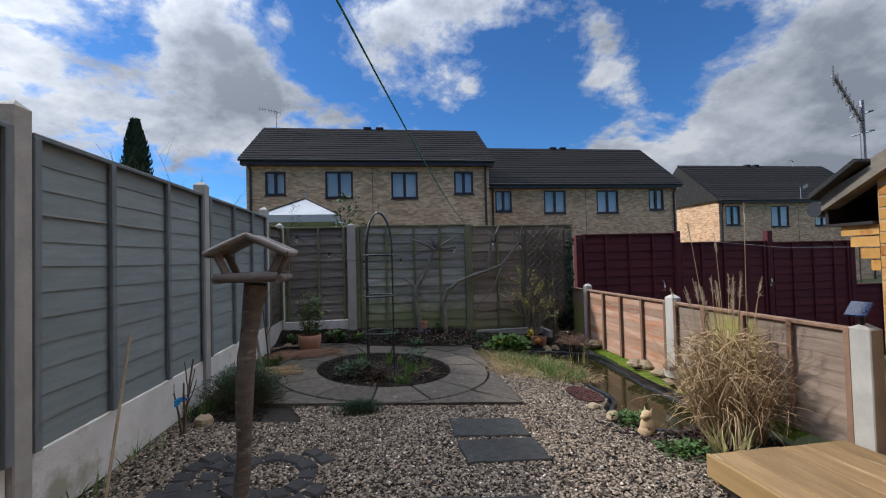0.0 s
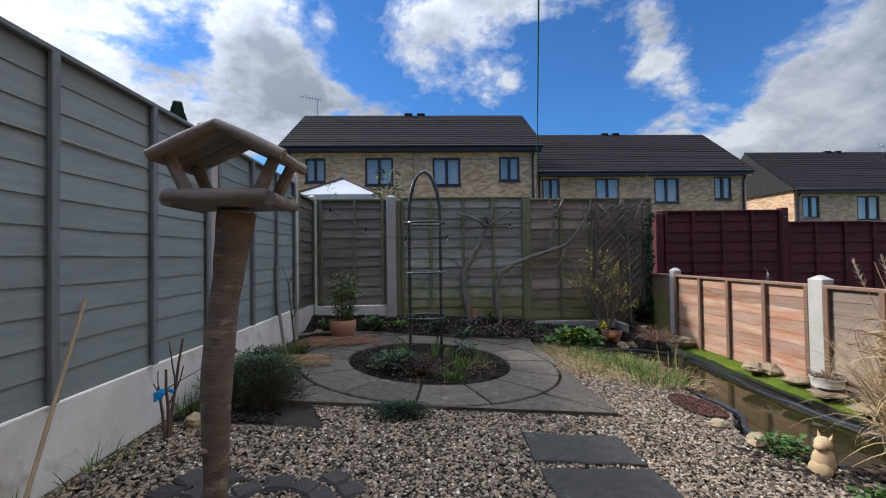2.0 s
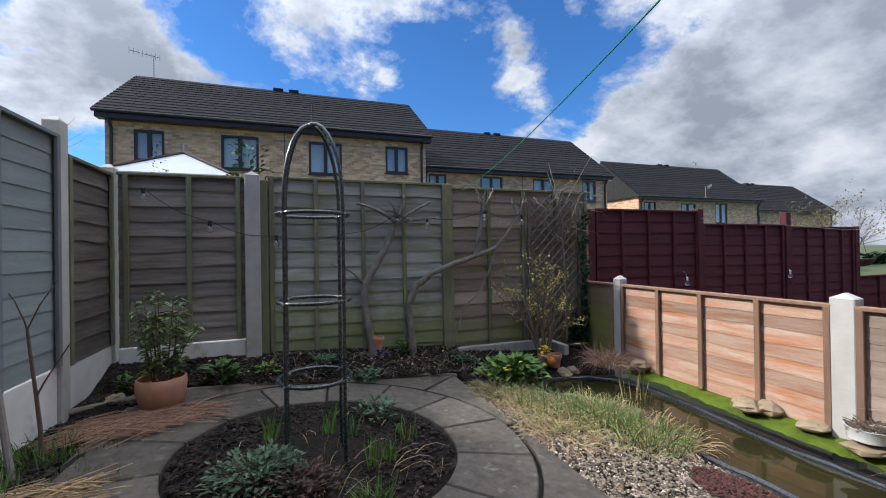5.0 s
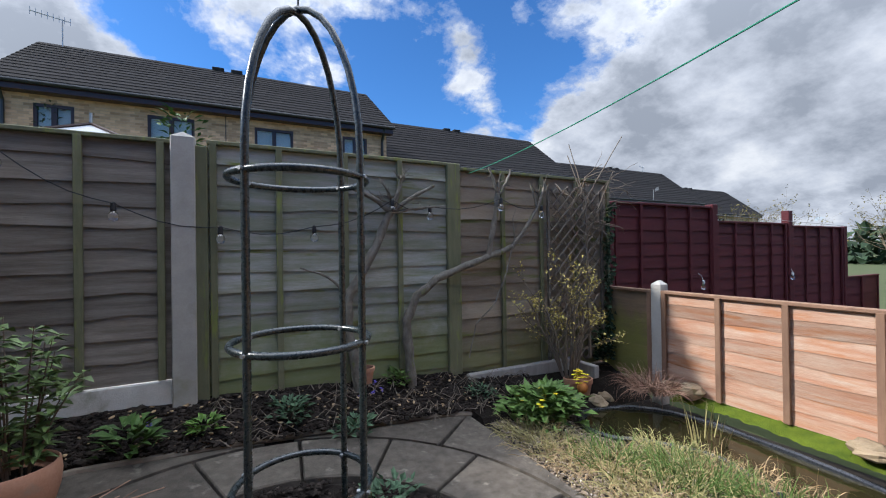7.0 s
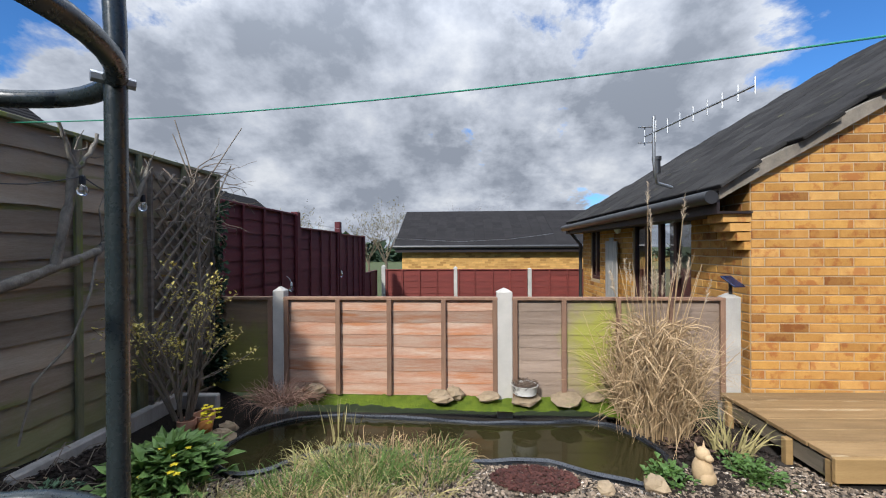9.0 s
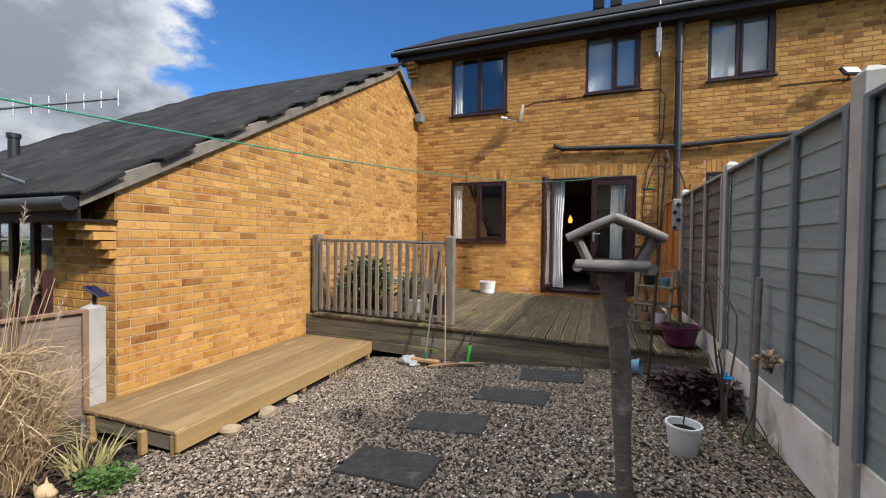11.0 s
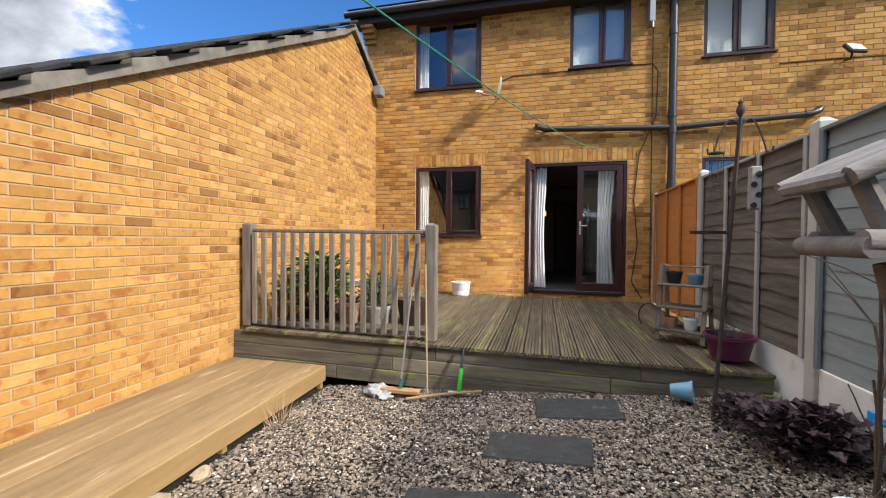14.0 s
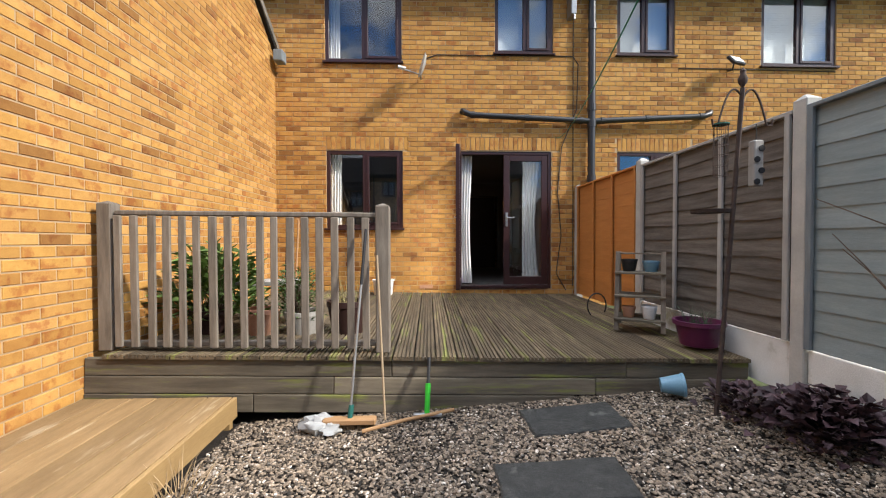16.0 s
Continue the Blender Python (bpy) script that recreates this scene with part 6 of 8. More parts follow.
def bird_table():
    t = thing("bird_table", "rustic bird table with plank roof on a bark-covered log post", "bird table", pose(-0.785, 2.60, gz(-0.78) - 0.03))
    s = Shape()
    path, rad = [], []
    for i in range(23):
        q = i / 22
        path.append((0.100 * q ** 1.25 + 0.010 * math.sin(q * 6.5), 0.010 * math.sin(q * 9), 1.195 * q))
        rad.append(0.034 + 0.015 * q + 0.003 * math.sin(q * 15) + 0.004 * math.exp(-((q - 0.68) / 0.04) ** 2) + (0.008 * max(0, q - 0.86) / 0.14))
    s.tube(path, rad, 20)
    s.v = [(x + 0.004 * noise.noise((x * 34, y * 34, z * 26)), y + 0.004 * noise.noise((x * 34, y * 34, z * 26 + 9)), z) for x, y, z in s.v]
    post = part("post", s, M_BARK, t, "bark-covered log", smooth=True)
    for z, a in ((0.45, 4.3), (0.80, 4.9), (0.74, 0.9), (0.98, 1.9), (0.30, 1.5), (1.05, 4.4)):
        q = z / 1.195
        c = Vector((0.100 * q ** 1.25 + 0.010 * math.sin(q * 6.5), 0, z)) + 0.043 * Vector((math.cos(a), math.sin(a), 0))
        part("knot", Shape().blob(c, (0.013, 0.013, 0.009), rng(int(z * 100)), 0.2, 5, 8), M_BARK, post)
    cx, cy, tz = 0.088, 0.015, 1.205
    part("tray", Shape().soft(cx - 0.15, cy - 0.085, tz, cx + 0.15, cy + 0.085, tz + 0.022, 0.004), M_OLDPLANK, t)
    for k, y in enumerate((cy - 0.088, cy + 0.088)):
        log = Shape().tube([(cx - 0.162 + 0.02 * k, y, tz + 0.027), (cx, y, tz + 0.025), (cx + 0.142 + 0.02 * k, y, tz + 0.027)], [0.0245, 0.027, 0.0245], 12)
        part("tray_rim", log, M_OLDPLANK, t, smooth=True)
    for x in (cx - 0.150, cx + 0.152):
        part("tray_rim", Shape().tube([(x, cy - 0.105, tz + 0.018), (x, cy + 0.108, tz + 0.018)], 0.022, 10), M_OLDPLANK, t, smooth=True)
    ridge = 1.452
    fall = math.degrees(math.atan2(0.095, 0.20))
    for sx in (-1, 1):
        for sy in (-1, 1):
            part("strut", Shape().tube([(cx + sx * 0.105, cy + sy * 0.070, tz + 0.035), (cx + sx * 0.165, cy + sy * 0.074, 1.368)], [0.021, 0.019], 8), M_OLDPLANK, t, smooth=True)
        m = Matrix.Translation((cx, cy, ridge)) @ pose(0, 0, 0, 0, fall * sx, 0)
        for k in range(3):
            y0 = -0.105 + 0.07 * k
            x0, x1 = (0.004, 0.212) if sx > 0 else (-0.212, -0.004)
            part("roof_board", Shape().soft(x0, y0 + 0.001, -0.016, x1 + (0.004 * (k % 2)) * sx, y0 + 0.069, 0.004 + 0.002 * (k % 2), 0.004, m), M_OLDPLANK, t)
        for y in (-0.112, 0.112):
            part("gable_pole", Shape().tube([m @ Vector((0.0, y, -0.006)), m @ Vector((sx * 0.11, y, -0.004)), m @ Vector((sx * 0.222, y, -0.006))], [0.017, 0.019, 0.018], 10), M_OLDPLANK, t, smooth=True)
        part("eaves_pole", Shape().tube([m @ Vector((sx * 0.212, -0.108, -0.010)), m @ Vector((sx * 0.212, 0.108, -0.010))], 0.017, 8), M_OLDPLANK, t, smooth=True)


bird_table()


def obelisk():
    t = thing("plant_obelisk", "tall dark green steel plant obelisk with three hoops", "obelisk", pose(-0.097, 5.25, 0))
    r = 0.196
    for k, a in enumerate((40, 140)):
        c, s = math.cos(radians(a)), math.sin(radians(a))
        path = [(r * c, r * s, -0.05), (r * c, r * s, 0.7), (r * c, r * s, 1.42)]
        for i in range(1, 16):
            q = math.pi * i / 16
            path.append((r * c * math.cos(q), r * s * math.cos(q), 1.42 + 0.45 * math.sin(q) + 0.012 * k))
        path += [(-r * c, -r * s, 1.42), (-r * c, -r * s, 0.7), (-r * c, -r * s, -0.05)]
        part("arch", Shape().tube(path, 0.0105, 10), M_STEELDARK, t, smooth=True)
    for z in (1.368, 0.890, 0.46):
        ring = part("hoop", Shape().tube([(0.195 * math.cos(2 * math.pi * i / 40), 0.195 * math.sin(2 * math.pi * i / 40), z) for i in range(40)], 0.0105, 9, closed=True), M_STEELDARK, t, smooth=True)
        for a in (40, 140, 220, 320):
            c, s = math.cos(radians(a)), math.sin(radians(a))
            part("clip", Shape().tube([(0.175 * c, 0.175 * s, z), (0.213 * c, 0.213 * s, z)], 0.006, 6), M_GREYMETAL, ring)
    part("finial", Shape().tube([(0, 0, 1.875), (0.004, 0, 1.99)], 0.003, 6), M_STEELDARK, t)


obelisk()


def pebbles(name, count, area, size, material, label, seed, skip=lambda x, y: False, lift=0.0, zf=gz):
    """Loose stones strewn over an area, each with its own shape."""
    rs = np.random.RandomState(seed)
    phi = (1 + 5 ** 0.5) / 2
    iv = np.array([(-1, phi, 0), (1, phi, 0), (-1, -phi, 0), (1, -phi, 0), (0, -1, phi), (0, 1, phi), (0, -1, -phi), (0, 1, -phi), (phi, 0, -1), (phi, 0, 1), (-phi, 0, -1), (-phi, 0, 1)]) / 1.902
    fc = np.array([(0, 11, 5), (0, 5, 1), (0, 1, 7), (0, 7, 10), (0, 10, 11), (1, 5, 9), (5, 11, 4), (11, 10, 2), (10, 7, 6), (7, 1, 8), (3, 9, 4), (3, 4, 2), (3, 2, 6), (3, 6, 8), (3, 8, 9), (4, 9, 5), (2, 4, 11), (6, 2, 10), (8, 6, 7), (9, 8, 1)])
    pts = []
    while len(pts) < count:
        x, y = area[0] + (area[2] - area[0]) * rs.rand(), area[1] + (area[3] - area[1]) * rs.rand()
        if not skip(x, y):
            pts.append((x, y))
    n = len(pts)
    sc = size * (0.55 + 0.9 * rs.rand(n, 1) ** 1.6) * np.array([1.0, 0.68, 0.40]) * (0.8 + 0.4 * rs.rand(n, 3))
    v = iv[None] * (1 + 0.22 * (rs.rand(n, 12, 1) - 0.5)) * sc[:, None, :]
    a, b = rs.rand(n) * 2 * np.pi, (rs.rand(n) - 0.5) * 0.9
    cb, sb = np.cos(b)[:, None], np.sin(b)[:, None]
    x1, z1 = v[..., 0] * cb - v[..., 2] * sb, v[..., 0] * sb + v[..., 2] * cb
    ca, sa = np.cos(a)[:, None], np.sin(a)[:, None]
    X, Y = x1 * ca - v[..., 1] * sa, x1 * sa + v[..., 1] * ca
    px, py = np.array([p[0] for p in pts])[:, None], np.array([p[1] for p in pts])[:, None]
    pz = np.array([zf(p[0], p[1]) for p in pts])[:, None] + lift + (rs.rand(n)[:, None] - 0.35) * size * 0.45
    V3 = np.stack([X + px, Y + py, z1 + pz], -1).reshape(-1, 3)
    F3 = (fc[None] + 12 * np.arange(n)[:, None, None]).reshape(-1, 3)
    me = bpy.data.meshes.new(name)
    me.from_pydata(V3.tolist(), [], F3.tolist())
    me.materials.append(material)
    me.update()
    return tagged(new(name, me), label, name.replace("_", " "), kind="stuff")


def off_gravel(x, y):
    if x > LOWX0 - 0.0 and y < LOWY1 - 0.02:
        return True
    if PATIO[0] + 0.01 < x < PATIO[2] - 0.01 and PATIO[1] + 0.01 < y < PATIO[3]:
        return True
    if x < -0.95 - 0.25 * math.sin(y * 3) and y > 3.75:
        return True
    if y > 6.25 and x < 1.35 or y > 6.55:
        return True
    if x > 1.3 and in_poly(x, y, POND_EDGE) or (x > 1.7 and poly_gap(x, y, POND_EDGE) < 0.06):
        return True
    if x > 2.25 and y > 2.72:
        return True
    for sx, sy, w, h, _ in SLABS:
        if abs(x - sx) < w / 2 - 0.035 and abs(y - sy) < h / 2 - 0.03:
            return True
    return False


pebbles("gravel", 102000, (-1.64, 0.14, 2.42, 6.6), 0.0118, M_GRAVEL, "loose buff, grey and white gravel", 111, off_gravel)
pebbles("red_gravel", 900, (1.80, 4.12, 2.16, 4.62), 0.013, M_REDGRAVEL, "patch of dark red gravel beside the pond", 112, lambda x, y: in_poly(x, y, POND_EDGE) or math.hypot((x - 1.99) / 0.16, (y - 4.37) / 0.25) > 1, 0.016)

# back bed
BEDY = [(-1.64, 6.25), (-1.0, 6.60), (0.6, 6.66), (1.35, 6.60), (1.6, 6.62)]


def bed_z(x, y):
    back = max(0.0, min(1.0, (y - 6.56) / 0.40))
    base = gz(x) + 0.03
    return base + (0.235 - 0.02 * x - base) * back * (1.0 - 0.16 * max(0, x)) + 0.012 * noise.noise((x * 8, y * 8, 2))


bb = Shape()
nx_, ny_ = 90, 10
for j in range(ny_ + 1):
    for i in range(nx_ + 1):
        x = -1.66 + (3.1 + 1.66) * i / nx_
        y0 = 6.20 if x < -1.25 else 6.63
        if x > 1.3:
            y0 = 6.45
        y = y0 + (7.0 - y0) * j / ny_
        bb.v.append((x, y, bed_z(x, y) if j else gz(x) - 0.03))
for j in range(ny_):
    for i in range(nx_):
        a = j * (nx_ + 1) + i
        bb.f.append((a, a + 1, a + nx_ + 2, a + nx_ + 1))
tagged(part("back_bed", bb, M_SOIL, smooth=True), "dark soil bed along the back fence", "flower bed", kind="structure")
pebbles("bed_litter", 7000, (-1.62, 6.3, 2.0, 6.93), 0.020, M_CHIP, "dark soil crumbs, bark and leaf litter", 113, lambda x, y: y < (6.22 if x < -1.2 else 6.61) or (x > 1.3 and y < 6.5), 0.004, bed_z)
pebbles("round_bed_litter", 2600, (-0.86, 4.55, 0.74, 6.15), 0.015, M_CHIP, "dark soil crumbs in the round bed", 114, lambda x, y: math.hypot(x - BED[0], y - BED[1]) > 0.77, 0.018)
pebbles("border_litter", 2600, (-1.64, 3.8, -1.0, 6.3), 0.018, M_CHIP, "dark soil and litter along the fence", 115, lambda x, y: x > -1.1 - 0.1 * math.sin(y * 3), 0.0)
pebbles("pond_side_litter", 2200, (1.75, 2.76, 3.05, 3.7), 0.018, M_CHIP, "dark soil and litter at the end of the pond", 116, lambda x, y: in_poly(x, y, POND_EDGE) or y < 3.5 - (x - 1.75) * 1.2, 0.0)
pebbles("pale_chips", 240, (-1.5, 6.35, 1.6, 6.92), 0.013, M_STRAW, "scattered pale bark chips on the dark bed", 117, lambda x, y: y < (6.3 if x < -1.2 else 6.64), 0.014, bed_z)
edge = Shape()
for a, b in zip(BEDY[:-2], BEDY[1:]):
    edge.tube([(a[0], a[1], gz(a[0]) + 0.03), ((a[0] + b[0]) / 2, (a[1] + b[1]) / 2 + 0.02, gz((a[0] + b[0]) / 2) + 0.04), (b[0], b[1], gz(b[0]) + 0.03)], 0.022, 8)
tagged(part("bed_edging", edge, M_PALETWIG, smooth=True), "thin pole edging along the front of the bed", "edging")
tagged(part("timber_edging", Shape().soft(1.40, 6.86, 0.02, 2.55, 6.92, 0.13, 0.008).soft(2.53, 6.60, 0.0, 2.59, 6.90, 0.11, 0.008, pose(0, 0, 0)), M_OLDGREY), "weathered timber edging at the foot of the fence", "edging")


# plants
def tuft(name, x, y, z, count, height, spread, material, label, category, seed, width=0.006, bend=0.8, lean=0.5, flat=1.0):
    rnd = rng(seed)
    s = Shape()
    for _ in range(count):
        a, r = rnd.random() * 2 * math.pi, spread * rnd.random() ** 0.6
        px, py = x + r * math.cos(a), y + r * math.sin(a) * flat
        w = (math.cos(a) * lean * rnd.random() + (rnd.random() - .5) * .5, math.sin(a) * lean * rnd.random() + (rnd.random() - .5) * .5, 1)
        s.blade((px, py, z(px, py) if callable(z) else z), w, height * (0.5 + 0.6 * rnd.random()), width * (0.7 + 0.6 * rnd.random()), bend * (0.4 + rnd.random()), rnd)
    return tagged(part(name, s, material), label, category)


def leafy(name, x, y, z, size, count, leaf, material, label, category, seed, flat=1.0, stems=None, hollow=0.3, droop=0.2):
    """A bushy plant: leaves spread through an uneven mound, on thin stems."""
    rnd = rng(seed)
    t = thing(name, label, category, pose(x, y, z))
    s, st = Shape(), Shape()
    lumps = [(rnd.random() * 2 * math.pi, rnd.random(), 0.7 + 0.5 * rnd.random()) for _ in range(9)]
    for _ in range(count):
        a, l, k = rnd.choice(lumps)
        a2, u = rnd.random() * 2 * math.pi, rnd.random()
        r = size[0] * (hollow + (1 - hollow) * rnd.random()) * k
        h = size[1] * u ** 0.7 * k
        rr = r * math.sqrt(max(0.05, 1 - (h / size[1] / 1.25) ** 2))
        p = (rr * math.cos(a2) * 0.75 + size[0] * 0.25 * math.cos(a), (rr * math.sin(a2) * 0.75 + size[0] * 0.25 * math.sin(a)) * flat, h)
        w = (math.cos(a2) + rnd.random() - .5, math.sin(a2) + rnd.random() - .5, 0.5 - droop + rnd.random() - .3)
        s.leaf(p, w, (rnd.random() - .5, rnd.random() - .5, 1), leaf[0] * (0.6 + 0.7 * rnd.random()), leaf[1] * (0.7 + 0.5 * rnd.random()))
        if stems and rnd.random() < stems:
            st.tube([(rnd.uniform(-.2, .2) * size[0], rnd.uniform(-.2, .2) * size[0] * flat, 0), (p[0] * .5, p[1] * .5, p[2] * .6), p], [0.004, 0.003, 0.0015], 4, caps=False)
    part("foliage", s, material, t)
    if stems:
        part("stem_mass", st, M_TWIG, t)
    return t


def branch(s, p, d, length, r, depth, rnd, kink=0.35, split=2, shrink=0.68, ends=None, up=0.0, sides=6):
    """A limb with side shoots; the tips are gathered in ends."""
    p, d = Vector(p), Vector(d).normalized()
    n = 4
    pts, rad = [p.copy()], [r]
    for i in range(n):
        d = (d + Vector((rnd.random() - .5, rnd.random() - .5, rnd.random() - .5)) * kink + Vector((0, 0, up))).normalized()
        p = p + d * length / n
        pts.append(p.copy())
        rad.append(r * (1 - 0.4 * (i + 1) / n))
    s.tube(pts, rad, sides if depth > 1 else 4, caps=depth == 0)
    if depth <= 0:
        if ends is not None:
            ends.append((p, d))
        return
    for k in range(split):
        i = rnd.randint(2, n)
        e = (d + Vector((rnd.random() - .5, rnd.random() - .5, rnd.random() - .5)) * 1.5).normalized()
        branch(s, pts[i], e, length * shrink * (0.7 + 0.6 * rnd.random()), rad[i] * 0.62, depth - 1, rnd, kink, split, shrink, ends, up, sides)


rnd = rng(121)
# round bed
leafy("bed_plant", -0.38, 5.02, 0.02, (0.26, 0.15), 720, (0.045, 0.022), M_LAVENDER, "low clump of jagged grey-green leaves in the round bed", "plant", 122, stems=0.2)
leafy("bed_plant", -0.20, 4.88, 0.02, (0.20, 0.10), 320, (0.045, 0.022), M_DEADLEAF, "withered brown clump in the round bed", "plant", 123, stems=0.2)
leafy("bed_plant", 0.33, 5.72, 0.0, (0.14, 0.09), 90, (0.05, 0.03), M_BLUELEAF, "small green clump in the round bed", "plant", 124)
for k, (x, y, h, c) in enumerate(((0.14, 4.76, 0.15, 70), (0.46, 5.36, 0.16, 30), (0.20, 5.08, 0.18, 16), (0.30, 5.14, 0.16, 14), (-0.02, 5.55, 0.20, 16), (0.14, 5.5, 0.17, 12), (-0.35, 5.55, 0.2, 14))):
    tuft("grass_tuft" if k < 2 else "bulb_plant", x, y, gz(x) + 0.01, c, h, 0.09 if k < 2 else 0.035, M_LIGHTLEAF if k > 1 else M_GRASS, "pale green grassy tuft in dark soil" if k < 2 else "upright green bulb shoots in dark soil", "grass" if k < 2 else "shoots", 130 + k, 0.007 if k < 2 else 0.014, 1.2 if k < 2 else 0.25, 0.6 if k < 2 else 0.2)
tuft("withered_grass", -0.05, 5.1, gz(0) + 0.02, 70, 0.30, 0.6, M_STRAW, "thin withered grass lying on the dark bed", "grass", 139, 0.004, 3.0, 2.5)

# thyme mat and lavender
leafy("creeping_thyme", -0.28, 3.98, gz(-0.28) - 0.01, (0.26, 0.085), 2600, (0.020, 0.010), M_FARLEAF, "low dark green mat of thyme at the patio edge", "plant", 140, flat=0.62, hollow=0.0)
leafy("lavender_bush", -1.24, 4.10, gz(-1.24) - 0.01, (0.42, 0.27), 9500, (0.030, 0.008), M_LAVENDER, "rounded grey-green lavender bush by the fence", "shrub", 141, flat=0.85, hollow=0.1, droop=-0.5, stems=0.06)
leafy("lavender_bush", -1.42, 4.62, gz(-1.4) - 0.01, (0.26, 0.22), 3200, (0.030, 0.008), M_LAVENDER, "small grey-green lavender bush by the fence", "shrub", 142, hollow=0.1, droop=-0.5, stems=0.06)
for k, (x, y, c, h) in enumerate(((-1.50, 4.75, 190, 0.16), (-1.52, 5.15, 200, 0.16), (-1.50, 5.6, 150, 0.13), (-1.56, 3.95, 80, 0.2), (-1.60, 3.2, 46, 0.14), (-1.60, 2.7, 40, 0.15), (-1.58, 1.6, 40, 0.12), (-1.2, 5.25, 120, 0.07), (-1.3, 5.65, 120, 0.08))):
    tuft("grass_tuft", x, y, gz(x), c, h, 0.17, M_GRASS, "tuft of short green grass by the gravel board", "grass", 150 + k, 0.006, 0.9, 0.5)
for k, (x, y, c) in enumerate(((-1.30, 5.02, 190), (-1.22, 5.88, 240), (-0.98, 6.02, 120))):
    rr = rng(160 + k)
    s = Shape()
    for _ in range(c):
        a = 0.35 + 1.5 * (rr.random() - .5)
        px, py, pz_ = x + 0.42 * (rr.random() - .5), y + 0.30 * (rr.random() - .5), gz(x) + 0.03 + 0.04 * rr.random()
        L = 0.08 + 0.17 * rr.random()
        dx, dy = L * math.cos(a), L * math.sin(a)
        s.tube([(px - dx, py - dy, pz_), (px, py, pz_ + 0.012), (px + dx, py + dy, pz_ - 0.01)], 0.0026, 4)
    tagged(part("cut_stems", s, M_STRAWPINK if k else M_STRAW), "heap of cut dry stems lying by the patio", "stems", kind="stuff")

# pot with shrub
pot = thing("plant_pot", "round terracotta pot with a leafy green shrub", "plant pot", pose(-1.10, 6.23, 0.055) @ Matrix.Diagonal((0.92, 0.92, 0.98, 1)))
part("pot", Shape().lathe([(0.085, 0.0), (0.10, 0.005), (0.140, 0.06), (0.164, 0.14), (0.170, 0.20), (0.165, 0.245), (0.158, 0.252), (0.150, 0.245), (0.150, 0.20), (0.02, 0.185)], 26), M_TERRACOTTA, pot, smooth=True)
rr = rng(171)
st, lv = Shape(), Shape()
for k in range(13):
    a, lean_ = rr.random() * 6.283, 0.10 + 0.22 * rr.random()
    h = 0.32 + 0.36 * rr.random()
    p0 = Vector((0.05 * math.cos(a), 0.05 * math.sin(a), 0.18))
    p2 = Vector((lean_ * math.cos(a), lean_ * math.sin(a), 0.20 + h))
    p1 = p0.lerp(p2, 0.5) + Vector((0, 0, 0.04))
    st.tube([p0, p1, p2], [0.005, 0.004, 0.002], 5)
    for i in range(32):
        q = 0.15 + 0.85 * rr.random()
        p = p0.lerp(p1, q * 2) if q < 0.5 else p1.lerp(p2, q * 2 - 1)
        b = rr.random() * 6.283
        lv.leaf(p, (math.cos(b), math.sin(b), 0.25 - 0.5 * rr.random()), (0, 0, 1), 0.062 + 0.04 * rr.random(), 0.032 + 0.018 * rr.random())
part("stem_mass", st, M_TWIG, pot)
part("foliage", lv, M_POTLEAF, pot)
part("soil", Shape().lathe([(0.0, 0.186), (0.148, 0.188), (0.148, 0.195), (0.0, 0.20)], 18), M_SOIL, pot)

# bed plants at the back
for k, (x, y, sz, c, mt) in enumerate(((-0.80, 6.66, (0.16, 0.14), 60, M_LEAF), (-0.45, 6.72, (0.10, 0.07), 60, M_LIGHTLEAF), (0.02, 6.72, (0.15, 0.11), 120, M_BLUELEAF), (0.38, 6.58, (0.14, 0.09), 110, M_BLUELEAF), (0.80, 6.88, (0.10, 0.10), 70, M_GRASS), (-1.40, 6.62, (0.12, 0.12), 60, M_LEAF))):
    leafy("bed_plant", x, y, bed_z(x, y) - 0.01, sz, c, (0.06, 0.030) if k else (0.10, 0.045), mt, "small green plant in the dark back bed", "plant", 180 + k)
s, fl = Shape(), 0
rr = rng(188)
for x, y in ((0.50, 6.80), (0.56, 6.74), (0.60, 6.82), (-0.72, 6.70), (0.47, 6.72), (0.63, 6.76)):
    for i in range(5):
        a = i * 1.257 + rr.random()
        s.leaf((x, y, bed_z(x, y) + 0.07 + 0.03 * rr.random()), (math.cos(a), math.sin(a), 0.5), (0, 0, 1), 0.022, 0.018)
tagged(part("violet_flowers", s, M_VIOLET), "few small violet flowers in the back bed", "flowers")
s = Shape()
rr = rng(189)
for _ in range(170):
    x, y = rr.uniform(-0.5, 2.0), rr.uniform(6.55, 6.92)
    a, L = rr.random() * 6.283, 0.08 + 0.16 * rr.random()
    z = bed_z(x, y) + 0.012
    s.tube([(x, y, z), (x + L * .5 * math.cos(a), y + L * .3 * math.sin(a), z + 0.03 + 0.05 * rr.random()), (x + L * math.cos(a), min(6.93, y + L * .5 * math.sin(a)), z + 0.02)], 0.0024, 4)
tagged(part("dead_stems", s, M_PALETWIG), "tangle of pale dead stems on the back bed", "stems", kind="stuff")
tagged(part("small_pot", Shape().lathe([(0.04, 0), (0.055, 0.09), (0.062, 0.09), (0.062, 0.115), (0.05, 0.115), (0.045, 0.05), (0.0, 0.05)], 18, pose(0.55, 6.87, 0.20)), M_TERRACOTTA, smooth=True), "small terracotta pot in the back bed", "plant pot")

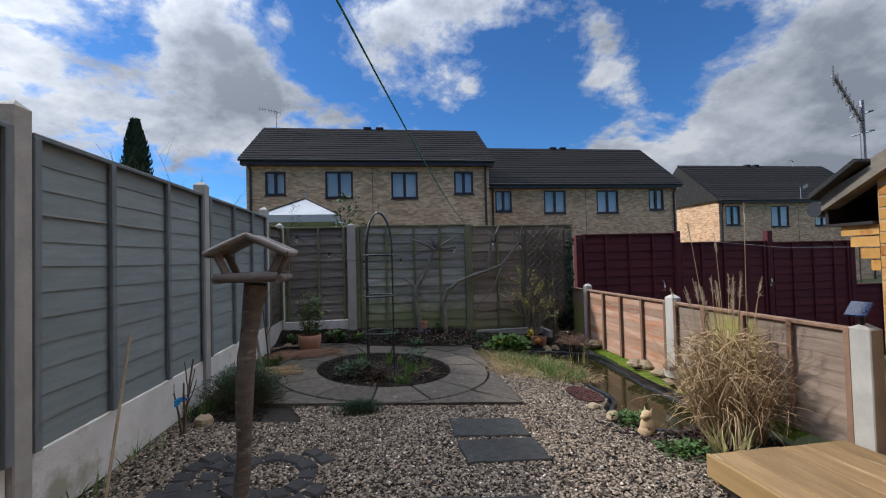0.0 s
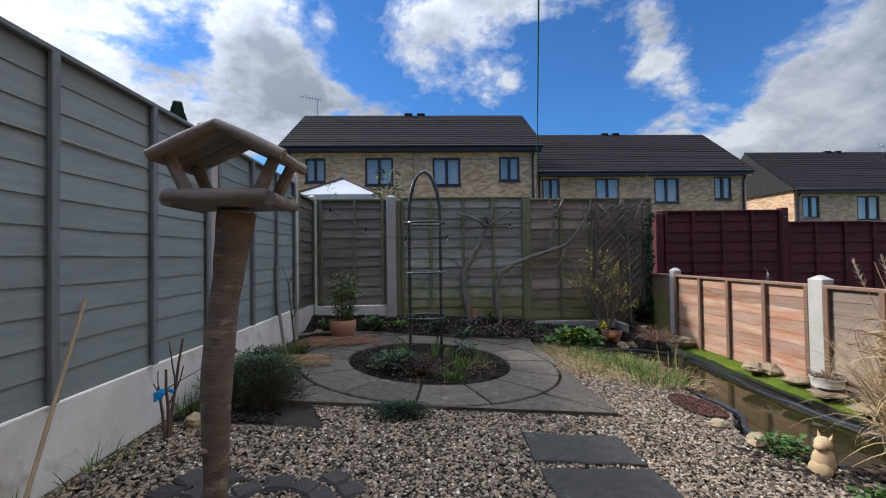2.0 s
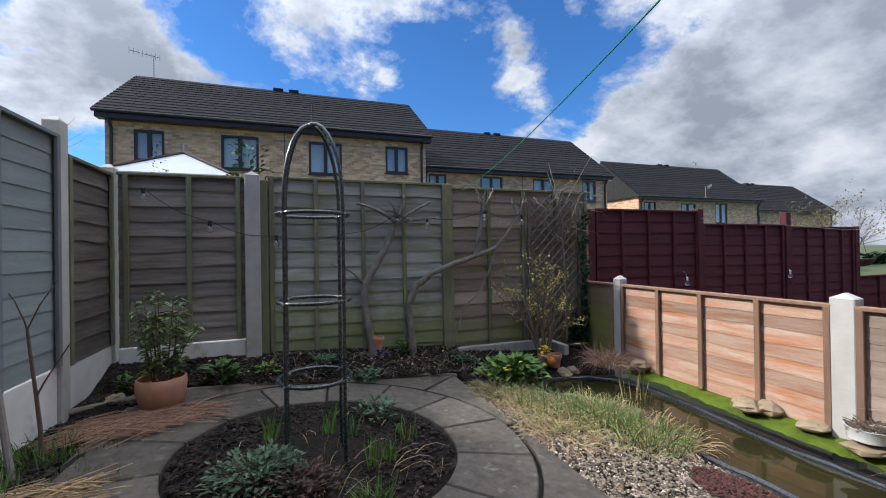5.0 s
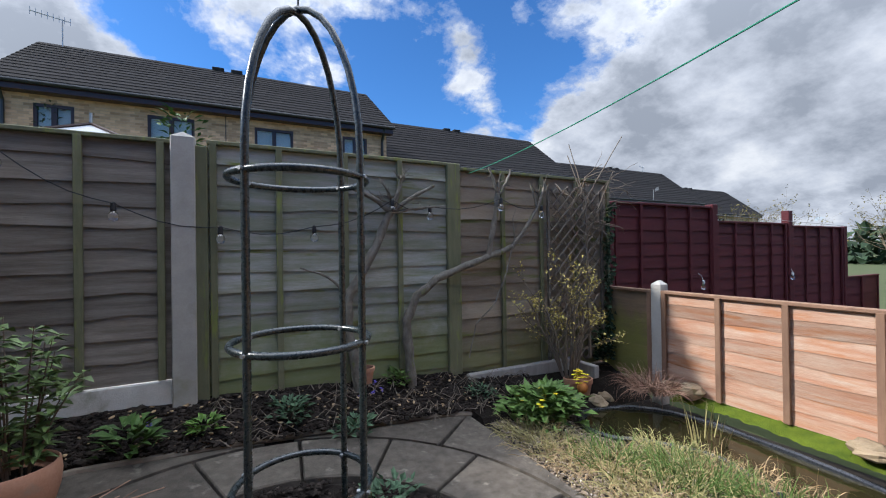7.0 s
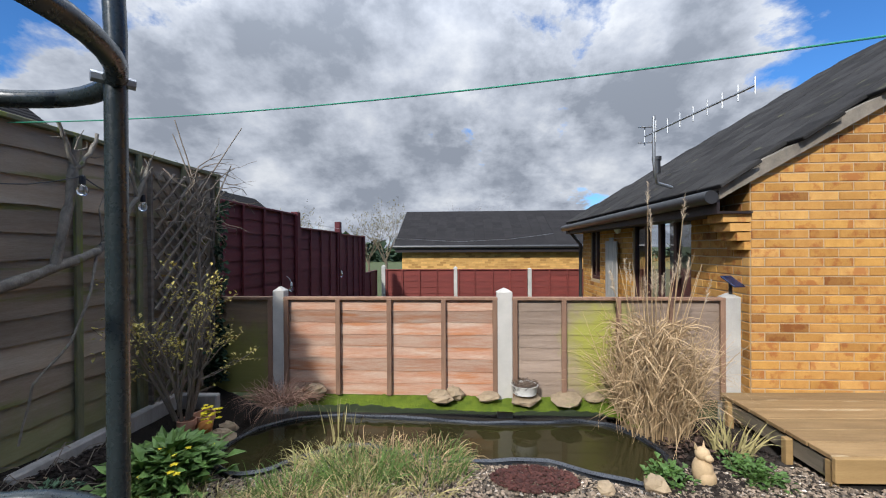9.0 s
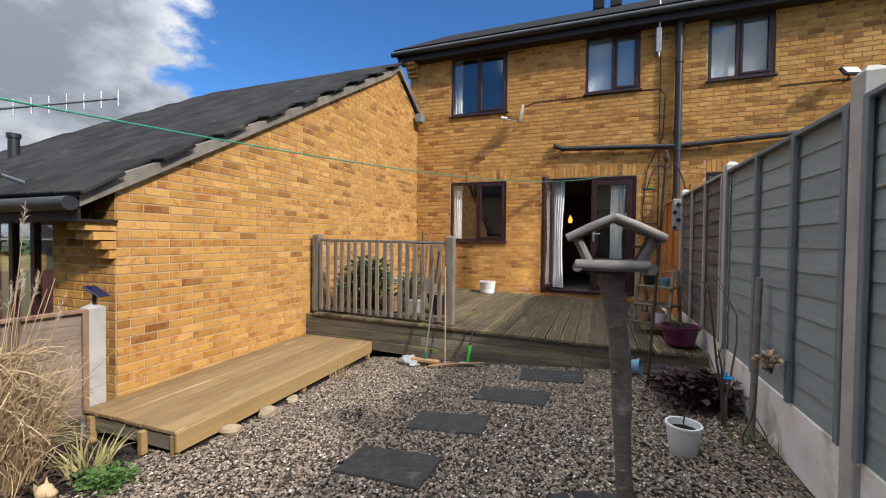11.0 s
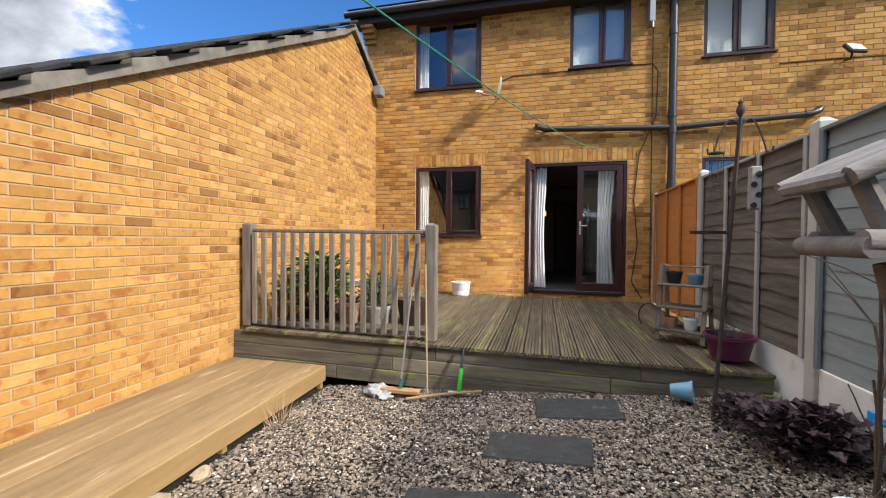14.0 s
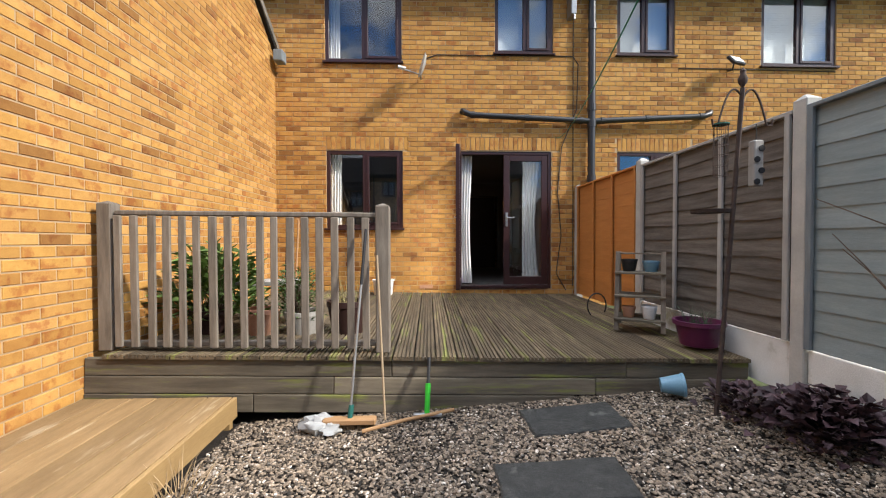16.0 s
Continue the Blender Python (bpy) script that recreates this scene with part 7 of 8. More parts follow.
# primroses at the corner
leafy("primrose_clump", 1.78, 6.42, gz(1.8) + 0.01, (0.38, 0.15), 640, (0.11, 0.056), M_PRIMROSE, "bright green primrose clump with pale yellow flowers", "plant", 190, flat=0.75, hollow=0.1)
s = Shape()
rr = rng(191)
for k in range(34):
    if k < 22:
        x, y, z = 2.14 + 0.10 * (rr.random() - .5), 6.40 + 0.10 * (rr.random() - .5), 0.07 + 0.10 * rr.random()
    else:
        x, y, z = 1.80 + 0.45 * (rr.random() - .5), 6.35 + 0.3 * (rr.random() - .5), 0.03 + 0.05 * rr.random()
    for i in range(5):
        a = i * 1.257 + rr.random()
        s.leaf((x, y, z), (math.cos(a), math.sin(a), 0.4), (0, 0, 1), 0.024, 0.020)
tagged(part("yellow_flowers", s, M_YELLOW), "yellow primrose flowers above green leaves", "flowers", kind="stuff")
leafy("bed_plant", 1.42, 6.72, 0.0, (0.16, 0.08), 150, (0.04, 0.016), M_BLUELEAF, "low blue-green plant beside the primroses", "plant", 192)
for k, (x, y, r) in enumerate(((2.42, 6.62, 0.075), (2.30, 6.66, 0.06))):
    tagged(part("flower_pot", Shape().lathe([(r * .65, 0), (r * .9, 0.10), (r, 0.10), (r, 0.14), (r * .85, 0.14), (r * .8, 0.08), (0, 0.08)], 18, pose(x, y, gz(x) + 0.06)), M_TERRACOTTA, smooth=True), "empty terracotta pot in the corner by the pond", "plant pot", "corner pots")
tagged(part("orange_ball", Shape().blob((2.33, 6.55, gz(2.3) + 0.14), (0.048, 0.048, 0.048), rng(5), 0.02, 8, 14), M_ORANGE, smooth=True), "small orange ball among the pots", "ball")

# grass by the pond
def pond_grass_z(x, y):
    return gz(x) + 0.01


for k, (x, y, c, mt) in enumerate(((1.95, 5.35, 420, M_GRASS), (1.72, 5.70, 260, M_GRASS), (2.05, 4.98, 300, M_GRASS), (1.55, 5.95, 160, M_PALEGRASS), (1.65, 5.35, 240, M_PALEGRASS), (2.12, 5.65, 300, M_PALEGRASS), (1.85, 5.0, 150, M_PALEGRASS), (2.22, 5.25, 220, M_STRAW), (1.45, 5.45, 110, M_PALEGRASS), (1.5, 6.2, 100, M_PALEGRASS), (1.38, 5.9, 60, M_STRAW))):
    tuft("grass_clump", x, y, pond_grass_z, c, 0.20 if mt is M_GRASS else 0.17, 0.24, mt, "long green grass beside the pond" if mt is M_GRASS else "dry pale grass beside the pond", "grass", 200 + k, 0.0045, 2.0 if mt is M_GRASS else 3.2, 0.9 if mt is M_GRASS else 1.8)
for k, (x, y) in enumerate(((1.75, 5.5), (1.6, 5.75), (2.1, 5.45), (2.2, 5.0), (1.5, 6.1), (1.5, 5.2))):
    tuft("thatch", x, y, pond_grass_z, 260, 0.22, 0.26, M_STRAW if k % 2 else M_PALEGRASS, "flattened pale dry grass on the gravel by the pond", "grass", 600 + k, 0.004, 4.0, 3.0)
tuft("pond_reed", 2.60, 5.70, WATER_Z - 0.05, 16, 0.34, 0.14, M_PALEGRASS, "few reed stubs standing in the water", "reeds", 215, 0.012, 0.2, 0.2)
tuft("fallen_reeds", 2.74, 6.20, -0.02, 420, 0.34, 0.14, M_STRAWPINK, "heap of fallen dry reeds hanging into the pond", "reeds", 216, 0.005, 3.4, 1.8)

# tall dry reeds
rr = rng(220)
reeds = thing("miscanthus_clump", "tall clump of dry straw-coloured ornamental grass with feathery plumes", "ornamental grass", pose(2.76, 3.36, gz(2.8)))
s = Shape()
for _ in range(760):
    a, r = rr.random() * 6.283, 0.24 * rr.random() ** 0.7
    p = (r * math.cos(a), r * math.sin(a) * 0.9, 0)
    w = (0.42 * math.cos(a) * rr.random() - 0.06, 0.42 * math.sin(a) * rr.random(), 1)
    s.blade(p, w, 0.45 + 0.6 * rr.random(), 0.006 + 0.005 * rr.random(), 2.2 * rr.random() ** 1.3 + 0.2, rr, 6)
for _ in range(760):
    a, r, h = rr.random() * 6.283, 0.26 * rr.random(), 0.12 + 0.68 * rr.random()
    s.blade((r * math.cos(a), r * math.sin(a), h), (math.cos(a) * .8, math.sin(a) * .8, 0.7), 0.20 + 0.30 * rr.random(), 0.008, 3.6 + 1.5 * rr.random(), rr, 6)
part("blade_mass", s, M_STRAW, reeds)
s, pl = Shape(), Shape()
for k in range(30):
    a, r = rr.random() * 6.283, 0.18 * rr.random()
    tall = 1.0 + 0.35 * rr.random() + (0.45 if k < 3 else 0)
    lx, ly = math.cos(a) * 0.22 * rr.random() - 0.06, math.sin(a) * 0.22 * rr.random()
    p0, p1, p2 = Vector((r * math.cos(a), r * math.sin(a), 0)), Vector((r * math.cos(a) + lx * .4, r * math.sin(a) + ly * .4, tall * .6)), Vector((r * math.cos(a) + lx, r * math.sin(a) + ly, tall))
    s.tube([p0, p1, p2], [0.004, 0.003, 0.002], 5)
    if k < 16:
        d = (p2 - p1).normalized()
        for i in range(46):
            q = i / 46
            b = rr.random() * 6.283
            pl.blade(p2 + d * (0.17 * q - 0.02), (d + Vector((math.cos(b), math.sin(b), 0)) * 0.5), 0.05 * (1 - 0.5 * q), 0.003, 1.4, rr, 3)
part("stalk_mass", s, M_STRAW, reeds)
part("plume_mass", pl, M_PLUME, reeds, "feathery pale seed heads")
tuft("iris_clump", 2.42, 3.02, gz(2.4), 60, 0.28, 0.12, M_PALEGRASS, "low clump of pale strap leaves at the low deck", "plant", 225, 0.014, 0.9, 0.8)
leafy("ivy_patch", 2.12, 3.08, gz(2.1) - 0.01, (0.24, 0.055), 340, (0.040, 0.030), M_LEAF, "low green ivy round the stone animal", "ivy", 226, flat=0.8, hollow=0.0)
leafy("ivy_patch", 2.02, 3.62, gz(2.0) - 0.01, (0.16, 0.09), 160, (0.045, 0.035), M_LEAF, "small green ivy at the pond edge", "ivy", 227, hollow=0.0)
leafy("dead_leaves", 2.45, 3.2, gz(2.4) - 0.01, (0.36, 0.04), 220, (0.06, 0.03), M_DEADLEAF, "scatter of dead leaves under the reeds", "leaves", 228, hollow=0.0)

# stone animal, stones and bowl
an = Shape()
rr = rng(230)
an.blob((0, 0, 0.075), (0.060, 0.050, 0.085), rr, 0.05, 9, 14)
an.blob((-0.035, 0.0, 0.045), (0.035, 0.055, 0.05), rr, 0.05, 8, 12)
an.blob((0.0, 0.0, 0.175), (0.042, 0.040, 0.038), rr, 0.04, 8, 12)
an.blob((-0.038, 0.0, 0.165), (0.026, 0.026, 0.02), rr, 0.04, 7, 10)
for sy in (-1, 1):
    an.add([(0.005, sy * 0.03, 0.195), (0.03, sy * 0.03, 0.195), (0.015, sy * 0.012, 0.20), (0.022, sy * 0.034, 0.238)], [(0, 1, 3), (1, 2, 3), (2, 0, 3), (0, 2, 1)])
tagged(part("animal_statue", an, M_SAND, smooth=True, m=pose(2.05, 3.41, gz(2.05) - 0.02, 0, 0, 20)), "small sand-coloured stone animal sitting by the pond", "statue")
for k, (x, y, sx, sy, sz) in enumerate(((2.98, 4.98, .10, .11, .05), (3.02, 4.86, .07, .08, .06), (2.93, 4.95, .09, .10, .035), (2.99, 4.58, .10, .09, .035), (3.0, 6.03, .09, .11, .07), (2.96, 6.20, .07, .07, .06), (2.96, 4.28, .13, .11, .03), (2.99, 3.95, .15, .12, .03), (3.02, 3.72, .08, .08, .03), (1.94, 3.72, .07, .06, .05), (1.9, 4.0, .05, .06, .03), (2.45, 6.5, .09, .07, .05), (2.6, 6.55, .07, .06, .05), (1.93, 2.35, .05, .08, .05), (1.92, 2.0, .06, .09, .05), (1.93, 1.7, .05, .07, .04), (-1.42, 3.72, .07, .06, .05), (-1.45, 6.45, .08, .06, .05))):
    tagged(part("stone", Shape().blob((0, 0, 0), (sx, sy, sz), rng(240 + k), 0.16), M_STONE, m=pose(x, y, (-0.055 if x > 2.8 else gz(x)) + sz * 0.55, 4 * (k % 3), 5, 25 * k)), "weathered brown edging stone beside the pond" if x > 1.5 else "rounded brown stone by the fence", "stone", "loose stones")
bowl = thing("enamel_bowl", "chipped white enamel bowl of dead stems on the pond edge", "bowl", pose(2.97, 4.29, 0.0))
part("bowl", Shape().lathe([(0.07, 0), (0.095, 0.01), (0.105, 0.075), (0.11, 0.08), (0.10, 0.08), (0.09, 0.03), (0, 0.03)], 22), surf("chipped_enamel", (0.74, 0.73, 0.70), (0.66, 0.64, 0.6), size=12, rough=0.4, bump=0.1, vary=0, c3=(0.05, 0.04, 0.035), c3_at=0.58), bowl, smooth=True)
rr = rng(260)
s = Shape()
for _ in range(40):
    a, b = rr.random() * 6.283, rr.random() * 6.283
    s.tube([(0.08 * math.cos(a), 0.08 * math.sin(a), 0.06), (0.11 * math.cos(b), 0.11 * math.sin(b), 0.085 + 0.03 * rr.random())], 0.003, 4)
part("dead_stems", s, M_TWIG, bowl)

# saplings, cane and sticks along the grey fence
def sapling(x, y, h, seed, tie_z, label, spread=0.5):
    rr = rng(seed)
    t = thing("sapling", label, "sapling", pose(x, y, gz(x) - 0.02))
    s = Shape()
    for k in range(3):
        a = rr.random() * 6.283
        branch(s, (0.01 * k, 0, 0), (0.15 * math.cos(a), 0.3 * math.sin(a), 1), h * (0.6 + 0.25 * k), 0.010, 1, rr, 0.28, 2, 0.45, sides=6)
    part("stem_mass", s, M_TWIG, t, smooth=True)
    part("tie", Shape().tube([(0.03 * math.cos(a), 0.03 * math.sin(a), tie_z) for a in [i * 0.7 for i in range(9)]], 0.010, 6).soft(-0.01, -0.09, tie_z - 0.025, 0.0, -0.02, tie_z + 0.025, 0.003), M_BLUETIE, t, "bright blue tie")
    return t


sapling(-1.50, 3.55, 0.50, 271, 0.27, "bare sapling with a bright blue tie beside the gravel board")
sapling(-1.470, 1.361, 0.95, 272, 0.36, "bare sapling tied with blue tape to a stake")
tagged(part("stake", Shape().tube([(-1.575, 1.495, 0.02), (-1.600, 1.486, 1.117)], 0.020, 10), M_OLDPLANK, smooth=True), "round grey wooden stake beside a sapling", "stake")
tagged(part("garden_cane", Shape().tube([(-1.464, 2.667, 0.030), (-1.630, 3.187, 0.867)], 0.008, 7), M_CANE, smooth=True), "thin pale cane leaning on the grey fence", "cane")
tagged(part("garden_stick", Shape().tube([(-1.50, 5.42, 0.06), (-1.60, 5.50, 0.55), (-1.635, 5.55, 0.98)], 0.016, 8), M_OLDPLANK, smooth=True), "grey wooden stick leaning on the fence", "stick")
s = Shape()
branch(s, (-1.48, 5.62, 0.05), (-0.12, -0.02, 1), 0.72, 0.012, 1, rng(275), 0.25, 3, 0.35)
tagged(part("bare_branch", s, M_TWIG, smooth=True), "crooked bare branch leaning on the fence", "branch")
s = Shape()
branch(s, (-1.52, 1.95, 0.05), (-0.2, -0.1, 1), 0.45, 0.006, 0, rng(276), 0.8)
branch(s, (-1.50, 1.62, 0.05), (-0.1, 0.2, 1), 0.55, 0.006, 0, rng(277), 0.7)
tagged(part("dry_stalk", s, M_TWIG, smooth=True), "curled dry stalks against the gravel board", "stalks")
leafy("dried_flower_head", -1.560, 1.806, 0.596, (0.075, 0.10), 70, (0.04, 0.03), M_STRAW, "faded hydrangea flower head on its stem", "flower", 278, stems=0.3)
leafy("purple_plant", -1.38, 0.98, gz(-1.4), (0.36, 0.20), 620, (0.075, 0.062), M_PURPLELEAF, "low purple-brown leafy plant by the gravel board", "shrub", 279, stems=0.25, hollow=0.05)
leafy("purple_plant", -1.25, 0.62, gz(-1.2), (0.26, 0.13), 300, (0.065, 0.050), M_PURPLELEAF, "low purple-brown leafy plant near the deck", "shrub", 280, stems=0.3)
bk = thing("white_bucket", "white plastic plant bucket with dark soil and a dead stem", "bucket", pose(-1.140, 1.801, gz(-1.2) - 0.02) @ Matrix.Diagonal((0.84, 0.84, 0.9, 1)))
part("bucket", Shape().lathe([(0.085, 0), (0.09, 0.005), (0.115, 0.2), (0.122, 0.2), (0.122, 0.215), (0.108, 0.215), (0.10, 0.16), (0, 0.16)], 26), M_WHITE, bk, smooth=True)
part("soil", Shape().lathe([(0.0, 0.160), (0.102, 0.163), (0.102, 0.168), (0.0, 0.178)], 16), M_SOIL, bk)
s = Shape()
branch(s, (0, 0, 0.16), (0.2, 0.2, 1), 0.14, 0.008, 1, rng(281), 0.5, 2, 0.5)
part("stem", s, M_TWIG, bk)


# espaliered trees on the back fence
def wall_tree(label, limbs, seed, twigs):
    rr = rng(seed)
    t = thing("fruit_tree", label, "tree")
    for k, (path, r0, r1) in enumerate(limbs):
        n = len(path)
        pts = [(x + 0.008 * noise.noise((x * 9, z * 9, seed)), y, z) for x, y, z in path]
        fine = []
        for i in range(n - 1):
            for q in (0, 0.33, 0.66):
                a, b = Vector(pts[i]), Vector(pts[i + 1])
                fine.append(a.lerp(b, q) + Vector((rr.uniform(-.006, .006), rr.uniform(-.004, .004), rr.uniform(-.006, .006))))
        fine.append(Vector(pts[-1]))
        part("trunk" if k == 0 else "limb", Shape().tube(fine, [(r0 + (r1 - r0) * i / (len(fine) - 1)) * (1 + 0.12 * math.sin(i * 2.1)) for i in range(len(fine))], 9), M_GREYBARK, t, smooth=True)
    s = Shape()
    for x, z, c, L in twigs:
        for _ in range(c):
            a = rr.uniform(0.1, 3.04)
            branch(s, (x + rr.uniform(-.03, .03), 6.86, z), (math.cos(a), rr.uniform(-.35, .05), math.sin(a)), L * rr.uniform(0.5, 1.0), 0.0065, 1, rr, 0.3, 2, 0.4, sides=5)
    part("twig_mass", s, M_GREYBARK, t)
    return t


wall_tree("old pruned fruit tree with knobbly grey bark trained on the fence", [([(0.50, 6.86, 0.15), (0.46, 6.87, 0.40), (0.42, 6.88, 0.62), (0.44, 6.88, 0.85), (0.56, 6.88, 1.05), (0.66, 6.87, 1.25), (0.75, 6.86, 1.44)], 0.040, 0.030), ([(0.75, 6.86, 1.44), (0.66, 6.85, 1.52), (0.48, 6.84, 1.60), (0.36, 6.84, 1.63)], 0.022, 0.010),
          ([(0.75, 6.86, 1.44), (0.80, 6.85, 1.58), (0.84, 6.84, 1.72)], 0.024, 0.014), ([(0.75, 6.86, 1.44), (0.92, 6.85, 1.56), (1.10, 6.84, 1.66)], 0.020, 0.012), ([(0.75, 6.86, 1.44), (0.95, 6.85, 1.48), (1.20, 6.84, 1.50)], 0.014, 0.006), ([(0.42, 6.88, 0.85), (0.28, 6.86, 0.98), (0.10, 6.85, 1.05)], 0.012, 0.005)], 291, [(0.78, 1.50, 9, 0.22), (0.84, 1.68, 5, 0.12), (0.40, 1.62, 3, 0.10)])
wall_tree("old pruned fruit tree, one long limb trained along the fence", [([(0.90, 6.87, 0.12), (0.88, 6.88, 0.40), (0.87, 6.88, 0.62), (0.95, 6.87, 0.80), (1.12, 6.86, 0.93), (1.38, 6.86, 1.02), (1.62, 6.86, 1.10), (1.85, 6.86, 1.18)], 0.040, 0.024), ([(1.60, 6.86, 1.09), (1.64, 6.85, 1.30), (1.68, 6.85, 1.50), (1.70, 6.84, 1.72)], 0.022, 0.024),
          ([(1.85, 6.86, 1.18), (2.00, 6.85, 1.35), (2.12, 6.85, 1.52), (2.20, 6.84, 1.70)], 0.018, 0.014), ([(1.70, 6.84, 1.62), (1.78, 6.83, 1.72), (1.82, 6.83, 1.84)], 0.015, 0.009), ([(1.70, 6.84, 1.62), (1.65, 6.83, 1.74), (1.60, 6.83, 1.84)], 0.015, 0.009), ([(2.12, 6.85, 1.52), (2.08, 6.84, 1.62), (2.05, 6.84, 1.72)], 0.011, 0.008),
          ([(1.85, 6.86, 1.18), (1.75, 6.80, 0.95), (1.62, 6.78, 0.72), (1.42, 6.78, 0.55), (1.36, 6.78, 0.30)], 0.008, 0.005)], 292, [(1.70, 1.70, 5, 0.14), (2.16, 1.62, 6, 0.18), (1.85, 1.2, 4, 0.25)])

# trellis with a bare climber, ivy, and the budding shrub
tr = thing("trellis", "dark diamond trellis panel against the fence", "trellis", pose(2.30, 6.90, 0.08))
wd, ht = 0.66, 1.66
for k in range(-16, 7):
    for sgn in (1, -1):
        x0 = k * 0.11
        pts = []
        for i in range(25):
            z = ht * i / 24
            x = x0 + sgn * z if sgn > 0 else x0 + ht - z
            if 0 <= x <= wd:
                pts.append((x, z))
        if len(pts) > 1:
            (xa, za), (xb, zb) = pts[0], pts[-1]
            y = 0.0 if sgn > 0 else 0.009
            part("lath", Shape().tube([(xa, y, za), (xb, y, zb)], 0.0105, 4), M_RAIL, tr)
part("frame", Shape().box(-0.02, -0.012, 0, 0.0, 0.015, ht).box(wd, -0.012, 0, wd + 0.02, 0.015, ht), M_DARKFENCE, tr)
cl = thing("bare_climber", "tangle of bare climber twigs over the trellis top", "climber")
s = Shape()
rr = rng(301)
for _ in range(30):
    x, z = rr.uniform(2.25, 2.95), rr.uniform(1.35, 1.80)
    a = rr.uniform(-1.2, 1.2)
    branch(s, (x, 6.84, z), (math.cos(a) * 1.2, rr.uniform(-.5, .1), math.sin(a)), rr.uniform(0.15, 0.42), 0.005, 1, rr, 0.9, 2, 0.6, sides=4)
branch(s, (2.75, 6.86, 0.1), (0.02, 0, 1), 1.5, 0.016, 1, rr, 0.12, 5, 0.4)
part("twig_mass", s, M_PALETWIG, cl)
leafy("ivy", 2.95, 6.86, 0.05, (0.16, 0.28), 260, (0.06, 0.05), M_FARLEAF, "dark glossy ivy in the fence corner", "ivy", 302, flat=0.4)
s = Shape()
rr = rng(303)
for _ in range(200):
    z = rr.uniform(0.3, 1.6)
    s.leaf((3.03 + rr.uniform(-.06, .05), 6.90 + rr.uniform(-.05, .02), z), (rr.uniform(-1, 1), -0.6, rr.uniform(-1, .6)), (0, -1, 0.3), 0.055, 0.045)
tagged(part("ivy", s, M_FARLEAF), "strand of dark ivy climbing the end of the fence", "ivy")
sh = thing("budding_shrub", "upright shrub with bare stems and pale yellow buds", "shrub", pose(2.32, 6.70, 0.03))
s, ends = Shape(), []
rr = rng(305)
for k in range(13):
    a = rr.random() * 6.283
    branch(s, (0.05 * math.cos(a), 0.05 * math.sin(a), 0), (0.34 * math.cos(a), 0.22 * math.sin(a), 1), rr.uniform(0.45, 0.65), 0.011, 2, rr, 0.22, 3, 0.55, ends, 0.06, 5)
part("stem_mass", s, M_PALETWIG, sh)
b = Shape()
for p, d in ends:
    for _ in range(9):
        b.leaf(p - d * 0.14 * rr.random() + Vector((rr.uniform(-.02, .02), rr.uniform(-.02, .02), rr.uniform(-.02, .02))), (rr.uniform(-1, 1), rr.uniform(-1, 1), rr.uniform(-.2, 1)), (0, 0, 1), 0.030, 0.018)
part("bud_mass", b, M_BUD, sh)

# string of bulb lights on the back fence
lights = thing("string_lights", "string of clear glass bulbs hung along the back fence", "string lights")
pts = [(-1.40, 6.90, 1.72), (-0.91, 6.90, 1.45), (-0.37, 6.90, 1.32), (0.20, 6.88, 1.33), (0.75, 6.82, 1.53), (1.08, 6.88, 1.50), (1.70, 6.80, 1.58), (2.18, 6.86, 1.54)]
wire = []
for a, b in zip(pts, pts[1:]):
    for i in range(5):
        q = i / 5
        wire.append((a[0] + (b[0] - a[0]) * q, a[1] + (b[1] - a[1]) * q, a[2] + (b[2] - a[2]) * q - 0.05 * math.sin(math.pi * q)))
wire.append(pts[-1])
part("wire", Shape().tube(wire, 0.0032, 5), M_BLACKPOT, lights)
for x, y, z in pts:
    c = part("cap", Shape().lathe([(0.012, -0.045), (0.015, -0.04), (0.014, 0.0), (0.006, 0.008)], 10, Matrix.Translation((x, y, z))), M_BLACKPOT, lights)
    part("bulb", Shape().lathe([(0.004, -0.105), (0.020, -0.098), (0.027, -0.078), (0.023, -0.060), (0.013, -0.045)], 12, Matrix.Translation((x, y, z))), M_BULB, c, smooth=True)

# bulbs and a thin line in the next garden
for x, z in ((7.099, 0.760), (4.922, 0.732)):
    bulb = thing("garden_bulb", "clear glass bulb hung on the maroon fence", "bulb", pose(x, 7.08, z), "bulbs on the maroon fence")
    part("cap", Shape().lathe([(0.012, -0.045), (0.015, -0.04), (0.014, 0.0), (0.006, 0.008)], 10), M_WHITE, bulb)
    part("glass", Shape().lathe([(0.004, -0.115), (0.020, -0.108), (0.027, -0.082), (0.023, -0.060), (0.013, -0.045)], 12), M_BULB, bulb, smooth=True)
    part("cord", Shape().tube([(0, 0, 0.0), (0.01, 0.03, 0.06), (0.01, 0.075, 0.09)], 0.003, 5), M_WHITE, bulb)
tagged(part("thin_line", Shape().tube([(5.17, 7.05, 1.56), (6.18, 5.97, 1.345), (7.2, 4.88, 1.30), (8.1, 3.85, 1.36), (8.95, 2.80, 1.50)], 0.0025, 5), M_GREYMETAL), "thin grey line from the maroon fence to the bungalow", "washing line")

